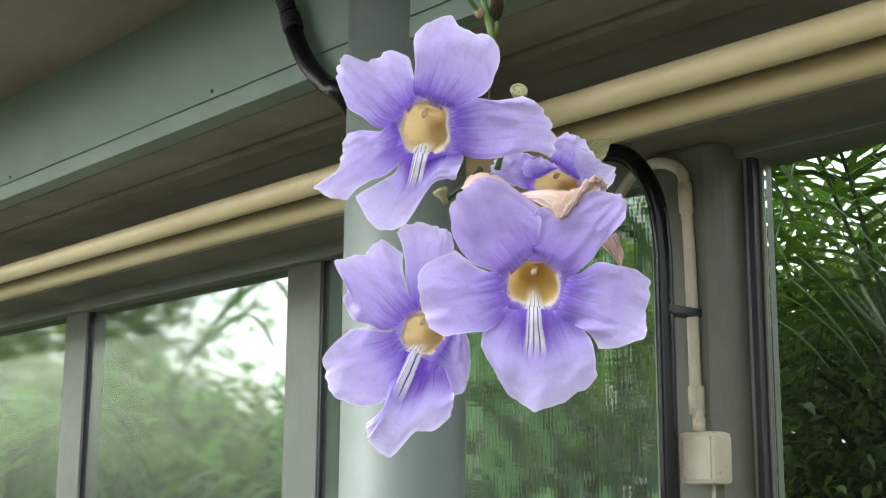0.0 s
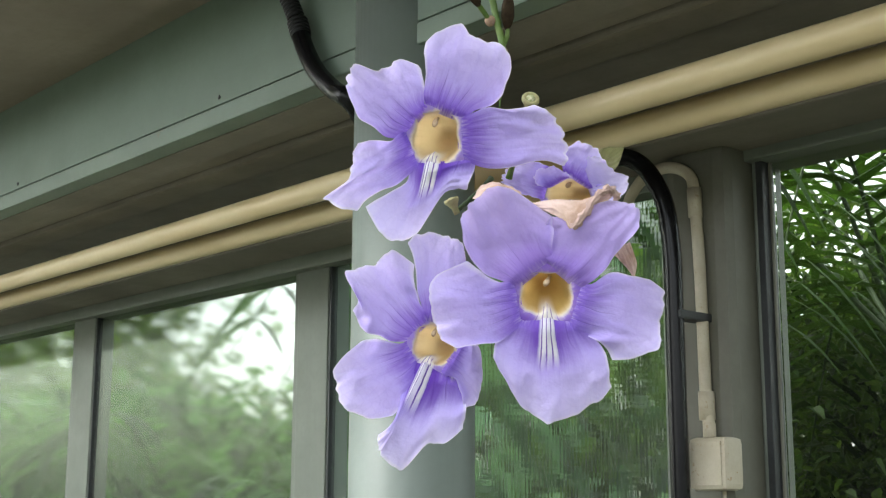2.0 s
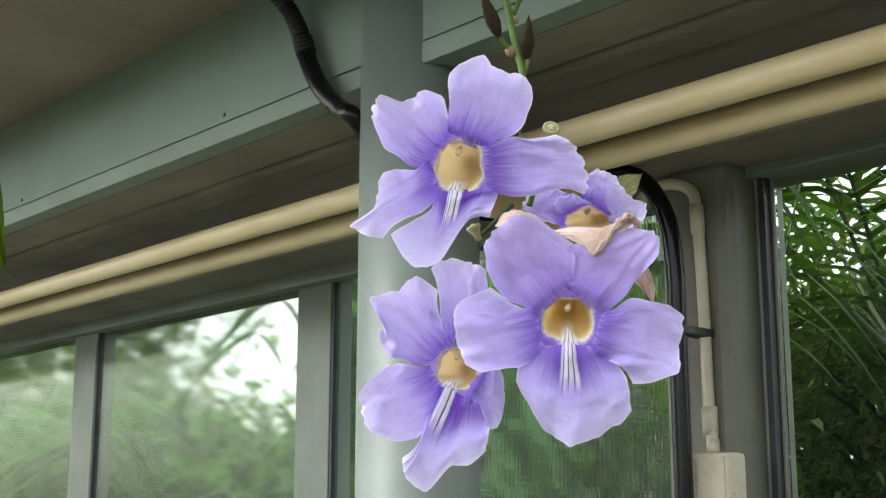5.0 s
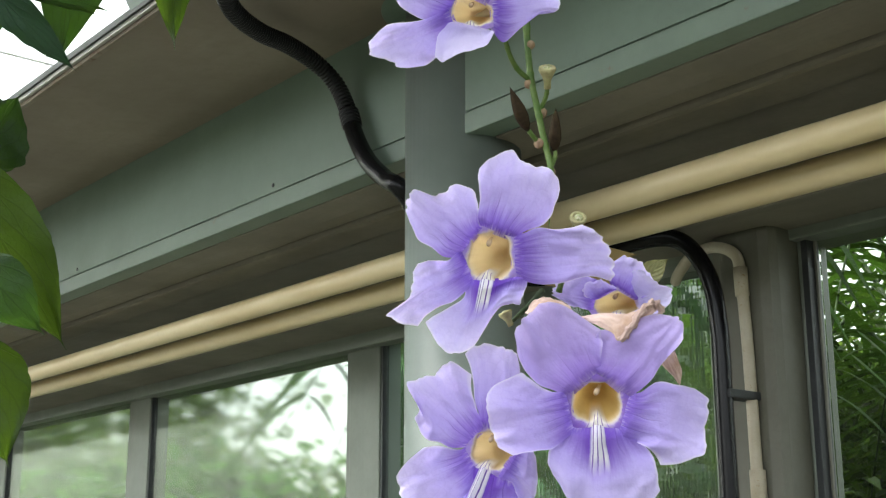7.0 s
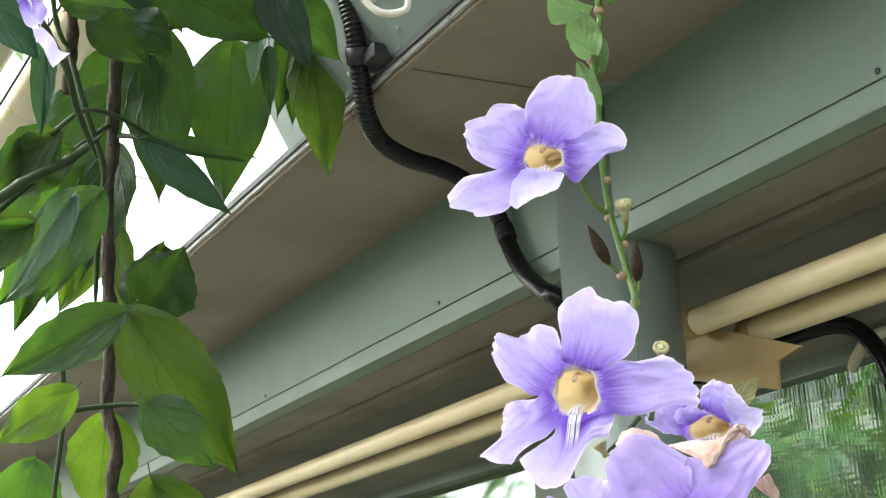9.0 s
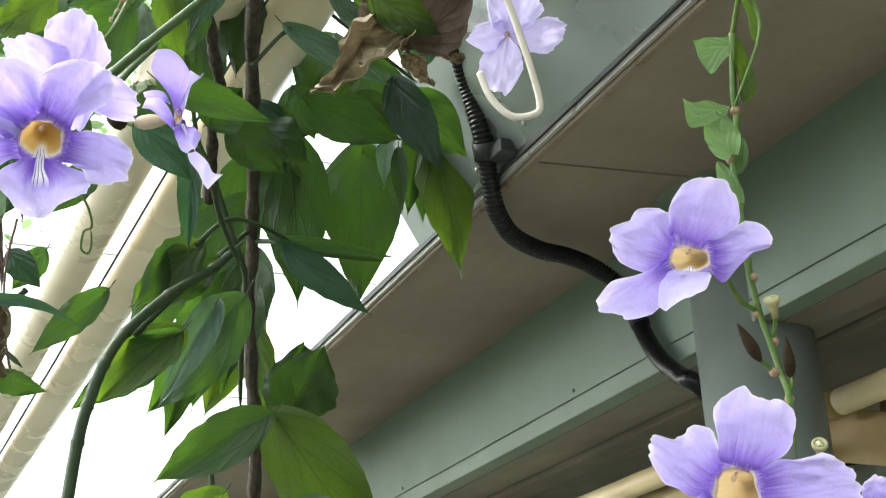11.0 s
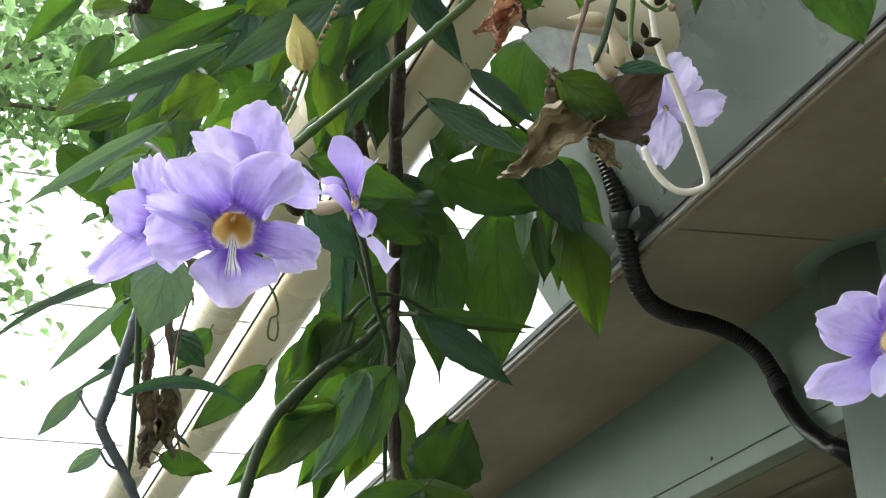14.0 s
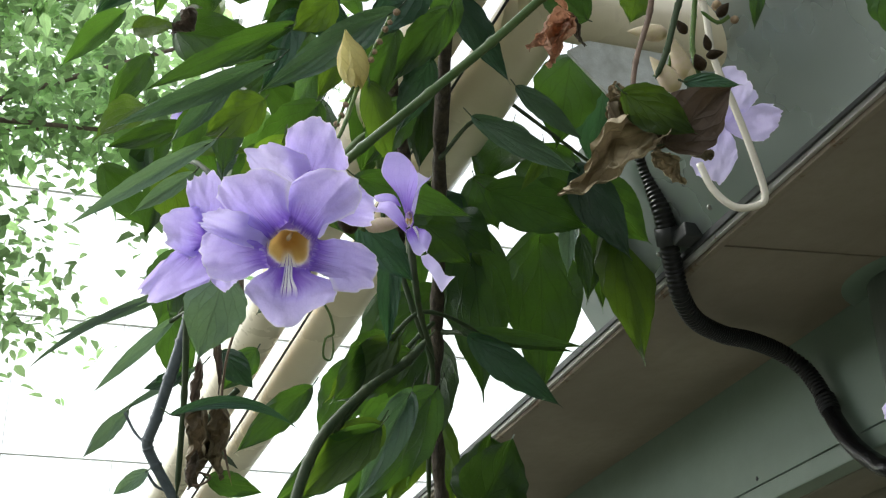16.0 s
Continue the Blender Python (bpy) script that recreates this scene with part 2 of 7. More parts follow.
def leaf_material(name, top, through_col, trans=0.45, rough=0.42, mottle=None, vein_col=None, spec=0.4, island=False):
    """A leaf blade: midrib, slanting side veins, mottling; lets light through."""
    n = Nodes(name)
    u, v = n.uv()
    p = n.coords("Object")
    rnd = n.add("NewGeometry").outputs["Random Per Island"] if island else n.add("ObjectInfo").outputs["Random"]
    across = n.math("ABSOLUTE", n.math("SUBTRACT", v, 0.5))
    big = n.noise(28, 4, 0.6, p)
    warp = n.math("MULTIPLY", n.math("SUBTRACT", n.noise(60, 2, 0.5, p), 0.5), 0.10)
    side = n.math("SINE", n.math("MULTIPLY", n.math("ADD", warp, n.math("SUBTRACT", u, n.math("MULTIPLY", across, 1.3))), 12.5))
    main = n.ramp(across, [(0.0, 1.0), (0.008, 0.9), (0.02, 0.0)])
    flank = n.math("ABSOLUTE", n.math("SUBTRACT", n.math("ADD", across, n.math("MULTIPLY", warp, 0.4)), 0.24))
    flank = n.math("MULTIPLY", n.ramp(flank, [(0.0, 0.7), (0.012, 0.0)]), n.ramp(u, [(0.55, 1.0), (0.85, 0.0)]))
    ribs = n.math("MULTIPLY", n.math("POWER", n.math("ABSOLUTE", side), 60.0), 0.8)
    net = n.add("TexVoronoi", {"feature": "DISTANCE_TO_EDGE"}, Vector=p, Scale=170.0).outputs["Distance"]
    net = n.math("MULTIPLY", n.ramp(net, [(0.0, 1.0), (0.12, 0.0)]), 0.28)
    vein = n.math("MAXIMUM", n.math("MAXIMUM", main, flank), n.math("MAXIMUM", ribs, net))
    vc = vein_col or tuple(c * 0.5 for c in top)
    other = mottle or tuple(c * 0.6 for c in top)
    col = n.mix(n.math("MULTIPLY", n.ramp(big, [(0.35, 0.0), (0.7, 1.0)]), 0.6), top, other)
    col = n.mix(n.math("MULTIPLY", vein, 0.38), col, vc)
    bright = n.math("ADD", n.math("MULTIPLY", rnd, 1.3 if island else 0.8), 0.35 if island else 0.6)
    col = n.mix(1.0, col, n.add("CombineColor", None, **{"0": bright, "1": bright, "2": bright}).outputs[0], "MULTIPLY")
    thr = n.mix(n.math("MULTIPLY", vein, 0.45), through_col, tuple(c * 0.35 for c in through_col))
    thr = n.mix(1.0, thr, n.add("CombineColor", None, **{"0": bright, "1": bright, "2": bright}).outputs[0], "MULTIPLY")
    thr = n.mix(n.math("MULTIPLY", n.ramp(big, [(0.35, 0.0), (0.7, 1.0)]), 0.4), thr, tuple(c * 0.65 for c in through_col))
    quilt = n.math("ADD", n.math("MULTIPLY", n.math("POWER", n.math("ABSOLUTE", side), 2.0), -0.35), n.math("MULTIPLY", n.noise(42, 3, 0.5, p), 3.0))
    nor = n.bump(n.math("ADD", quilt, n.math("ADD", n.math("MULTIPLY", vein, -0.8), n.math("MULTIPLY", n.noise(300, 3, 0.6, p), 0.5))), 0.6, 0.0014)
    sh = n.add("BsdfPrincipled", None, Base_Color=col, Roughness=rough, Normal=nor)
    n.plug(sh, "Specular IOR Level", spec)
    tr = n.add("BsdfTranslucent", None, Color=thr)
    return n.surface(n.add("MixShader", None, **{"0": trans, "1": sh.outputs[0], "2": tr.outputs[0]}).outputs[0])


def organic(name, a, b, scale=60.0, rough=0.6, stretch=(1, 1, 1), relief=0.5, dist=0.001, spec=0.5):
    n = Nodes(name)
    mp = n.add("Mapping", None, Vector=n.coords("Object"))
    mp.inputs["Scale"].default_value = stretch
    f = n.noise(scale, 5, 0.65, mp.outputs[0])
    col = n.mix(n.ramp(f, [(0.35, 0.0), (0.68, 1.0)]), a, b)
    sh = n.add("BsdfPrincipled", None, Base_Color=col, Roughness=rough, Normal=n.bump(f, relief, dist))
    n.plug(sh, "Specular IOR Level", spec)
    return n.surface(sh.outputs[0])


def glass_material(name, rough, tint=(0.85, 0.89, 0.79), ripple=0.0, haze=0.02, ior=1.45):
    """Window glass with a little dirt; ripple: the strength of level waves across it."""
    n = Nodes(name)
    p = n.coords("Object")
    dirt = n.noise(9.0, 5, 0.7, p)
    g = n.add("BsdfGlass", None, Color=tint, IOR=ior)
    n.plug(g, "Roughness", n.math("ADD", n.math("MULTIPLY", dirt, 0.5 * rough), rough))
    if ripple:
        z = n.add("SeparateXYZ", None, Vector=p).outputs[2]
        wave = n.math("SINE", n.math("ADD", n.math("MULTIPLY", z, 740.0), n.math("MULTIPLY", n.noise(14.0, 2, 0.5, p), 9.0)))
        n.plug(g, "Normal", n.bump(n.math("ADD", wave, n.math("MULTIPLY", n.noise(60.0, 2, 0.5, p), 2.0)), ripple, 0.0012))
    d = n.add("BsdfDiffuse", None, Color=(0.45, 0.46, 0.42))
    f = n.math("MULTIPLY", n.ramp(dirt, [(0.2, 0.75), (0.9, 1.0)]), haze)
    return n.surface(n.add("MixShader", None, **{"0": f, "1": g.outputs[0], "2": d.outputs[0]}).outputs[0])


PETAL, LIP, PALE = petal_material("lilac_petal"), petal_material("lilac_lip_petal", True, 0.16), petal_material("faded_petal", False, 0.68)
# purpler upper petals, with the shade on them mixed into the colour too
SHADED_VIOLET = petal_material("shaded_violet_petal", False, 0.42, (0.43, 0.29, 0.70))
THROAT, THROAT_PALE = throat_material("flower_throat"), throat_material("flower_throat_cream", 0.22)
CALYX = organic("calyx_tan", (0.50, 0.36, 0.20), (0.62, 0.44, 0.40), 90)
STYLE = organic("style_cream", (0.52, 0.40, 0.26), (0.34, 0.21, 0.11), 200)
WITHER = organic("withered_petal_skin", (0.66, 0.50, 0.44), (0.46, 0.31, 0.22), 130, 0.7, (1, 1, 1), 0.6, 0.0008, 0.2)
STEM = organic("green_stem", (0.045, 0.105, 0.012), (0.10, 0.15, 0.03), 160, 0.5, (1, 1, 1), 0.5, 0.001, 0.35)
STEMD = organic("dark_green_stem", (0.022, 0.045, 0.015), (0.045, 0.06, 0.026), 120, 0.6, (1, 1, 1), 0.5, 0.001, 0.3)
STEMM = organic("mid_green_stem", (0.05, 0.105, 0.025), (0.08, 0.125, 0.04), 120, 0.5, (1, 1, 1), 0.4, 0.001, 0.35)
STEMG = organic("grey_stem", (0.05, 0.065, 0.075), (0.10, 0.12, 0.13), 120, 0.45)
DRYSTEM = organic("dry_stem", (0.20, 0.13, 0.09), (0.10, 0.065, 0.05), 150)
WOOD = organic("vine_bark", (0.08, 0.062, 0.040), (0.022, 0.017, 0.012), 140, 0.9, (1, 1, 0.3), 1.0, 0.006)
NODE = organic("brown_node", (0.34, 0.25, 0.14), (0.17, 0.10, 0.06), 300, 0.7)
BRACT = organic("dark_bract", (0.020, 0.013, 0.007), (0.042, 0.030, 0.015), 260, 0.7, (1, 1, 1), 0.8, 0.001, 0.08)
STUB = organic("pale_stub", (0.36, 0.36, 0.16), (0.24, 0.20, 0.10), 300, 0.7)
STUBTOP = organic("stub_core", (0.16, 0.22, 0.03), (0.55, 0.50, 0.36), 700, 0.6)
BUD = organic("bud_cream", (0.56, 0.44, 0.33), (0.46, 0.40, 0.20), 150, 0.6)
LEAF = {
    "normal": leaf_material("vine_leaf", (0.020, 0.050, 0.018), (0.072, 0.16, 0.014), 0.42),
    # light: brighter yellow-green copy, largely for leaves that stand backlit
    "light": leaf_material("vine_leaf_light", (0.046, 0.092, 0.014), (0.125, 0.22, 0.014), 0.46),
    # blue: glossy leaf with the sky's reflection tinted into its colour
    "blue": leaf_material("vine_leaf_sky_tint", (0.024, 0.066, 0.040), (0.05, 0.13, 0.035), 0.22, 0.36, None, None, 0.5),
    # sheen: the same leaf with its sheen painted in as a paler green
    "sheen": leaf_material("vine_leaf_painted_sheen", (0.075, 0.14, 0.095), (0.10, 0.20, 0.06), 0.25, 0.34, None, None, 0.6),
    # grey: the same leaf with bright haze painted in as grey
    "grey": leaf_material("vine_leaf_painted_haze", (0.17, 0.26, 0.19), (0.16, 0.27, 0.10), 0.25, 0.4),
    "young": leaf_material("young_leaf", (0.15, 0.255, 0.10), (0.20, 0.36, 0.09), 0.35, 0.42, None, (0.36, 0.46, 0.2)),
    "fading": leaf_material("fading_bract_leaf", (0.38, 0.40, 0.17), (0.35, 0.36, 0.12), 0.25, 0.55, (0.26, 0.17, 0.10)),
    "dry": leaf_material("withered_petal", (0.60, 0.44, 0.40), (0.48, 0.33, 0.25), 0.25, 0.7, (0.52, 0.36, 0.26), (0.36, 0.23, 0.17)),
    "dead": leaf_material("dead_leaf", (0.32, 0.265, 0.17), (0.22, 0.16, 0.09), 0.12, 0.8, (0.15, 0.115, 0.07), (0.13, 0.09, 0.05)),
    "deaddark": leaf_material("dead_leaf_dark", (0.20, 0.17, 0.135), (0.15, 0.11, 0.08), 0.12, 0.8, (0.07, 0.05, 0.04)),
    "yellow": leaf_material("yellow_bract", (0.62, 0.56, 0.24), (0.52, 0.46, 0.14), 0.35, 0.6, (0.50, 0.40, 0.13), (0.45, 0.36, 0.12)),
    "brown": leaf_material("brown_leaf", (0.085, 0.058, 0.04), (0.09, 0.055, 0.03), 0.15, 0.7, (0.045, 0.03, 0.022)),
    "rust": leaf_material("withered_flower", (0.62, 0.38, 0.27), (0.55, 0.28, 0.16), 0.35, 0.7, (0.45, 0.23, 0.14)),
}
STEEL = painted("grey_green_paint", (0.152, 0.208, 0.165), (0.122, 0.167, 0.131), 0.42, 0, 4.0, (0.10, 0.12, 0.095), 0.35, 0.35, 0.70, "y")
STEEL_POLE = painted("grey_green_gloss_paint", (0.20, 0.235, 0.212), (0.155, 0.182, 0.165), 0.44, 0, 5.0, None, 0.25, 0.25)
LIPSTEEL = painted("scuffed_grey_green_paint", (0.165, 0.22, 0.175), (0.128, 0.172, 0.136), 0.42, 0, 4.0, (0.17, 0.125, 0.085), 0.35, 0.4, 0.655, "y")
FRAME = painted("window_frame_paint", (0.178, 0.20, 0.168), (0.132, 0.15, 0.122), 0.45, 0, 5.0, None, 0.35, 0.3)
POST = painted("weathered_post_paint", (0.155, 0.155, 0.122), (0.112, 0.108, 0.082), 0.55, 0, 6.0, (0.20, 0.13, 0.08), 0.4, 0.5)
SOFFIT = painted("soffit_board", (0.30, 0.25, 0.20), (0.205, 0.167, 0.13), 0.7, 0, 3.0, (0.13, 0.105, 0.08), 0.4, 0.35, 0.69, "y")
UNDER = painted("beam_underside", (0.215, 0.192, 0.152), (0.145, 0.128, 0.10), 0.65, 0, 5.0, (0.10, 0.08, 0.055), 0.4, 0.6, 0.68, "y")
EDGE = painted("stained_edge_strip", (0.27, 0.22, 0.17), (0.18, 0.145, 0.108), 0.65, 0, 7.0, (0.15, 0.078, 0.035), 0.5, 0.0, 0.56)
TRIM = painted("edge_trim_metal", (0.46, 0.47, 0.46), (0.33, 0.31, 0.28), 0.35, 0.3, 9.0, (0.16, 0.10, 0.06), 0.4, 0.0, 0.58)
GUTTER = painted("gutter_sheet", (0.42, 0.47, 0.47), (0.36, 0.41, 0.41), 0.24, 0.6, 2.5, None, 0.15)
CREAM = painted("cream_pipe", (0.66, 0.55, 0.33), (0.56, 0.44, 0.24), 0.35, 0, 5.0, None, 0.2)
IVORY = painted("ivory_pipe", (0.82, 0.74, 0.58), (0.72, 0.63, 0.46), 0.27, 0, 6.0, (0.30, 0.17, 0.08), 0.2)
WHITEROD = painted("white_rod", (0.64, 0.60, 0.51), (0.50, 0.45, 0.35), 0.45, 0, 20.0, (0.30, 0.2, 0.12), 0.3)
PLASTIC = painted("off_white_plastic", (0.56, 0.51, 0.40), (0.44, 0.38, 0.27), 0.5, 0, 18.0, (0.32, 0.20, 0.09), 0.4, 0.0, 0.60)
PLATE = painted("tan_plate", (0.37, 0.265, 0.105), (0.29, 0.20, 0.08), 0.6, 0, 9.0, None, 0.25)
WHITEPLATE = painted("pitted_white_plate", (0.70, 0.72, 0.70), (0.46, 0.47, 0.44), 0.6, 0, 60.0, None, 0.6)
HOSE_GLOSS = organic("glossy_black_hose", (0.006, 0.006, 0.007), (0.010, 0.010, 0.011), 60, 0.20, (1, 1, 1), 0.05, 0.001, 0.22)
HOSE = organic("black_hose", (0.010, 0.010, 0.011), (0.013, 0.013, 0.014), 60, 0.32, (1, 1, 1), 0.1, 0.001, 0.25)
RUBBER = organic("black_gasket", (0.018, 0.02, 0.022), (0.03, 0.033, 0.035), 60, 0.5)
RIBGLASS = glass_material("reeded_glass", 0.03, (0.84, 0.91, 0.87), ripple=0.024, haze=0.05, ior=1.18)
FROST = glass_material("obscured_glass", 0.05, (0.84, 0.88, 0.82), haze=0.05, ior=1.2)
CLEAR = glass_material("clear_glass", 0.02, (0.93, 0.95, 0.90), haze=0.006, ior=1.08)
ROOF = painted("roof_sheet", (0.30, 0.31, 0.30), (0.22, 0.22, 0.21), 0.6)
WALL = painted("rendered_wall", (0.50, 0.48, 0.43), (0.40, 0.38, 0.33), 0.8)
GROUND = organic("garden_ground", (0.075, 0.066, 0.050), (0.035, 0.052, 0.022), 2.5, 0.9)
TREELEAF = leaf_material("tree_leaf", (0.085, 0.165, 0.085), (0.46, 0.68, 0.29), 0.64, 0.35, None, None, 0.4, True)
SHRUBLEAF = leaf_material("bright_shrub_leaf", (0.10, 0.19, 0.085), (0.24, 0.40, 0.15), 0.4, 0.35, None, None, 0.4, True)
PALMLEAF = leaf_material("palm_leaf", (0.018, 0.042, 0.009), (0.060, 0.13, 0.013), 0.34, 0.36, None, None, 0.22, True)
FRESHPALM = leaf_material("fresh_palm_leaf", (0.052, 0.112, 0.034), (0.13, 0.26, 0.06), 0.40, 0.4, None, None, 0.2, True)
HEDGELEAF = leaf_material("hedge_leaf", (0.036, 0.070, 0.018), (0.14, 0.23, 0.026), 0.42, 0.36, None, None, 0.35, True)
BARK = organic("tree_bark", (0.16, 0.12, 0.09), (0.08, 0.06, 0.045), 30, 0.9, (1, 1, 0.2), 1.0, 0.01)
FACADE = painted("white_glazing_bar", (0.86, 0.86, 0.84), (0.78, 0.78, 0.75), 0.5)

# ---- building blocks ----
PLACED = {}


def put(name, mesh, mat, parent=None, label="", at=None):
    """One mesh object; at: its pose in the world (its parent's pose is taken out)."""
    if mat is not None:
        mesh.materials.append(mat)
    ob = new(name, mesh)
    at = at or Matrix()
    PLACED[ob] = at
    if parent is not None:
        ob.parent = parent
        ob.matrix_parent_inverse = PLACED[parent].inverted()
    ob.matrix_basis = at
    if label:
        ob["label"] = label
    return ob


def thing(name, base, label, category, group="", kind=""):
    ob = new(name)
    ob.empty_display_size = 0.05
    PLACED[ob] = Matrix.Translation(base)
    ob.matrix_basis = PLACED[ob]
    return tagged(ob, label, category, group, kind)


def as_mesh(name, verts, faces, uvs=None, smooth=True):
    me = bpy.data.meshes.new(name)
    me.from_pydata([tuple(v) for v in verts], [], faces)
    if uvs is not None:
        lay = me.uv_layers.new(name="UVMap")
        for loop in me.loops:
            lay.data[loop.index].uv = uvs[loop.vertex_index]
    me.polygons.foreach_set("use_smooth", [smooth] * len(me.polygons))
    me.update()
    return me


def sheet(name, nu, nv, fn):
    """A grid surface from fn(u, v), with u and v as its UV."""
    verts, uvs = [], []
    for i in range(nu + 1):
        for j in range(nv + 1):
            verts.append(fn(i / nu, j / nv))
            uvs.append((i / nu, j / nv))
    faces = [(i * (nv + 1) + j, (i + 1) * (nv + 1) + j, (i + 1) * (nv + 1) + j + 1, i * (nv + 1) + j + 1) for i in range(nu) for j in range(nv)]
    return as_mesh(name, verts, faces, uvs)


def spline(points, per=10):
    """Points along a smooth curve through the given ones."""
    p = [Vector(q) for q in points]
    p = [2 * p[0] - p[1]] + p + [2 * p[-1] - p[-2]]
    out = []
    for i in range(1, len(p) - 2):
        a, b, c, d = p[i - 1 : i + 3]
        for k in range(per):
            t = k / per
            out.append(0.5 * (2 * b + (c - a) * t + (2 * a - 5 * b + 4 * c - d) * t * t + (3 * b - a - 3 * c + d) * t**3))
    out.append(p[-2])
    return out


def sweep(name, path, radius, sides=10, smooth=True):
    """A round tube along a path; radius: a number, or a function of the share of the way and the point."""
    verts, faces, uvs = [], [], []
    n = len(path)
    side = None
    for i, q in enumerate(path):
        tan = (path[min(i + 1, n - 1)] - path[max(i - 1, 0)]).normalized()
        if side is None:
            side = tan.orthogonal().normalized()
        side = (side - tan * side.dot(tan)).normalized()
        up = tan.cross(side)
        for k in range(sides):
            a = 2 * math.pi * k / sides
            r = radius(i / (n - 1), a) if callable(radius) else radius
            verts.append(q + (side * math.cos(a) + up * math.sin(a)) * r)
            uvs.append((i / (n - 1), k / sides))
    for i in range(n - 1):
        for k in range(sides):
            l = (k + 1) % sides
            faces.append((i * sides + k, i * sides + l, (i + 1) * sides + l, (i + 1) * sides + k))
    faces.append(tuple(range(sides))[::-1])
    faces.append(tuple((n - 1) * sides + k for k in range(sides)))
    return as_mesh(name, verts, faces, uvs, smooth)


def block(name, lo, hi, bevel=0.002, cuts=None):
    """A box with rounded edges."""
    bm = bmesh.new()
    bmesh.ops.create_cube(bm, size=1)
    for v in bm.verts:
        v.co = Vector([lo[i] + (v.co[i] + 0.5) * (hi[i] - lo[i]) for i in range(3)])
    if bevel:
        bmesh.ops.bevel(bm, geom=bm.edges[:], offset=bevel, segments=2, affect="EDGES", profile=0.6)
    me = bpy.data.meshes.new(name)
    bm.to_mesh(me)
    bm.free()
    return me


def revolve(name, rings, sides=24, caps=True):
    """Rings of (height, radius) about z."""
    verts = [(r * math.cos(2 * math.pi * k / sides), r * math.sin(2 * math.pi * k / sides), z) for z, r in rings for k in range(sides)]
    faces = [(i * sides + k, i * sides + (k + 1) % sides, (i + 1) * sides + (k + 1) % sides, (i + 1) * sides + k) for i in range(len(rings) - 1) for k in range(sides)]
    if caps:
        faces += [tuple(range(sides))[::-1], tuple((len(rings) - 1) * sides + k for k in range(sides))]
    uvs = [(i / (len(rings) - 1), k / sides) for i in range(len(rings)) for k in range(sides)]
    return as_mesh(name, verts, faces, uvs)


def aim(a, b):
    """A pose at a whose z axis points to b."""
    d = Vector(b) - Vector(a)
    return Matrix.Translation(a) @ d.to_track_quat("Z", "Y").to_matrix().to_4x4()


# ---- the plants' kinds of parts ----
ROUND = (0.62, 0.82, 0.93, 0.99, 1.0, 0.98, 0.94, 0.84, 0.62)


def petal_mesh(az, length, left, right, rx, ry, tips=ROUND, back=0.05, ruffle=0.8, lip=False, pale=False, flush=False, seed=0, wing=0.0):
    """A petal in the flower's plane (millimetres in, metres out): narrow at the throat, broad and wavy at its end.
    left, right: how far it spreads to each side, as one width or as widths from the throat outwards;
    tips: how far its end reaches, from side to side; wing: how far its left side folds back beside the throat."""
    a = radians(az)
    r0 = 0.92 / math.hypot(math.cos(a) / rx, math.sin(a) / ry)
    out, side = Vector((math.cos(a), math.sin(a), 0)), Vector((-math.sin(a), math.cos(a), 0))
    rs = random.Random(seed * 7 + 3)
    ph = [rs.uniform(0, 6.28) for _ in range(8)]
    lean = rs.uniform(-0.6, 0.6)
    shaped = isinstance(left, tuple)
    edges = [spline([(i, f, 0) for i, f in enumerate(e)], 6) for e in (left, right)] if shaped else None
    width = max(left) + max(right) if shaped else left + right
    end = spline([(i, f, 0) for i, f in enumerate(tips)], 6)

    def along(curve, f):
        k = f * (len(curve) - 1)
        i = min(int(k), len(curve) - 2)
        return curve[i].y + (curve[i + 1].y - curve[i].y) * (k - i)

    def fn(u, v):
        w = 2 * v - 1
        r = r0 + (length * along(end, v) - r0) * u
        r -= wing * max(0.0, w) ** 1.5 * (1 - u) ** 1.5
        if shaped:
            lat = w * along(edges[0 if w > 0 else 1], u)
        else:
            half = left if w > 0 else right
            neck = min(1.0 * r0 / half, 0.95)
            spread = neck + (1 - neck) * math.sin(min(1, u * 1.06) * math.pi / 2) ** 0.66
            lat = half * w * spread * (1 + 0.07 * math.sin(math.pi * u) * abs(w) ** 2)
        wave = math.sin(w * 4.6 + ph[0]) * 0.5 + math.sin(w * 8.3 + ph[1] + u * 3) * 0.35 + math.sin(u * 11 + ph[2] + w) * 0.3
        fine = math.sin(w * 13 + ph[3]) * 0.014 + math.sin(w * 24 + ph[4]) * 0.009 + math.sin(w * 41 + ph[5]) * 0.004 + 0.03 * noise.noise(Vector((w * 3.7, seed, 0.3)))
        r += length * fine * ruffle * u**6 * (0.55 if shaped else 1.0)
        lat += width * (0.009 if shaped else 0.019) * ruffle * (math.sin(u * 12 + ph[5] * (1 if w > 0 else 2)) + 0.5 * math.sin(u * 26 + ph[6])) * w * abs(w) ** 3 * u
        rim = max(abs(w) ** 4 * min(1, u * 1.6), u**5)
        z = -back * length * u * u - 0.035 * length * math.sin(math.pi * min(1, u * 1.7))
        z -= 0.62 * r0 * (1 - min(1.0, u / 0.16)) ** 2
        z += 0.095 * length * ruffle * rim * wave
        z += 0.020 * length * math.sin(w * 3.1 + ph[7] + 2.2 * u) * u
        z += length * u * (0.085 * noise.noise(Vector((u * 2.6 + ph[1], w * 1.7 + ph[2], seed))) + 0.028 * noise.noise(Vector((u * 6.1, w * 4.3 + ph[4], seed + 0.5))))
        z -= 0.05 * width * w * w * (1 - u) + lean * 0.05 * width * w * u
        z += 0.022 * width * math.exp(-((w / 0.16) ** 2)) * (1 - u) ** 2 * (2.2 if lip else -1.0)
        q = out * r + side * lat
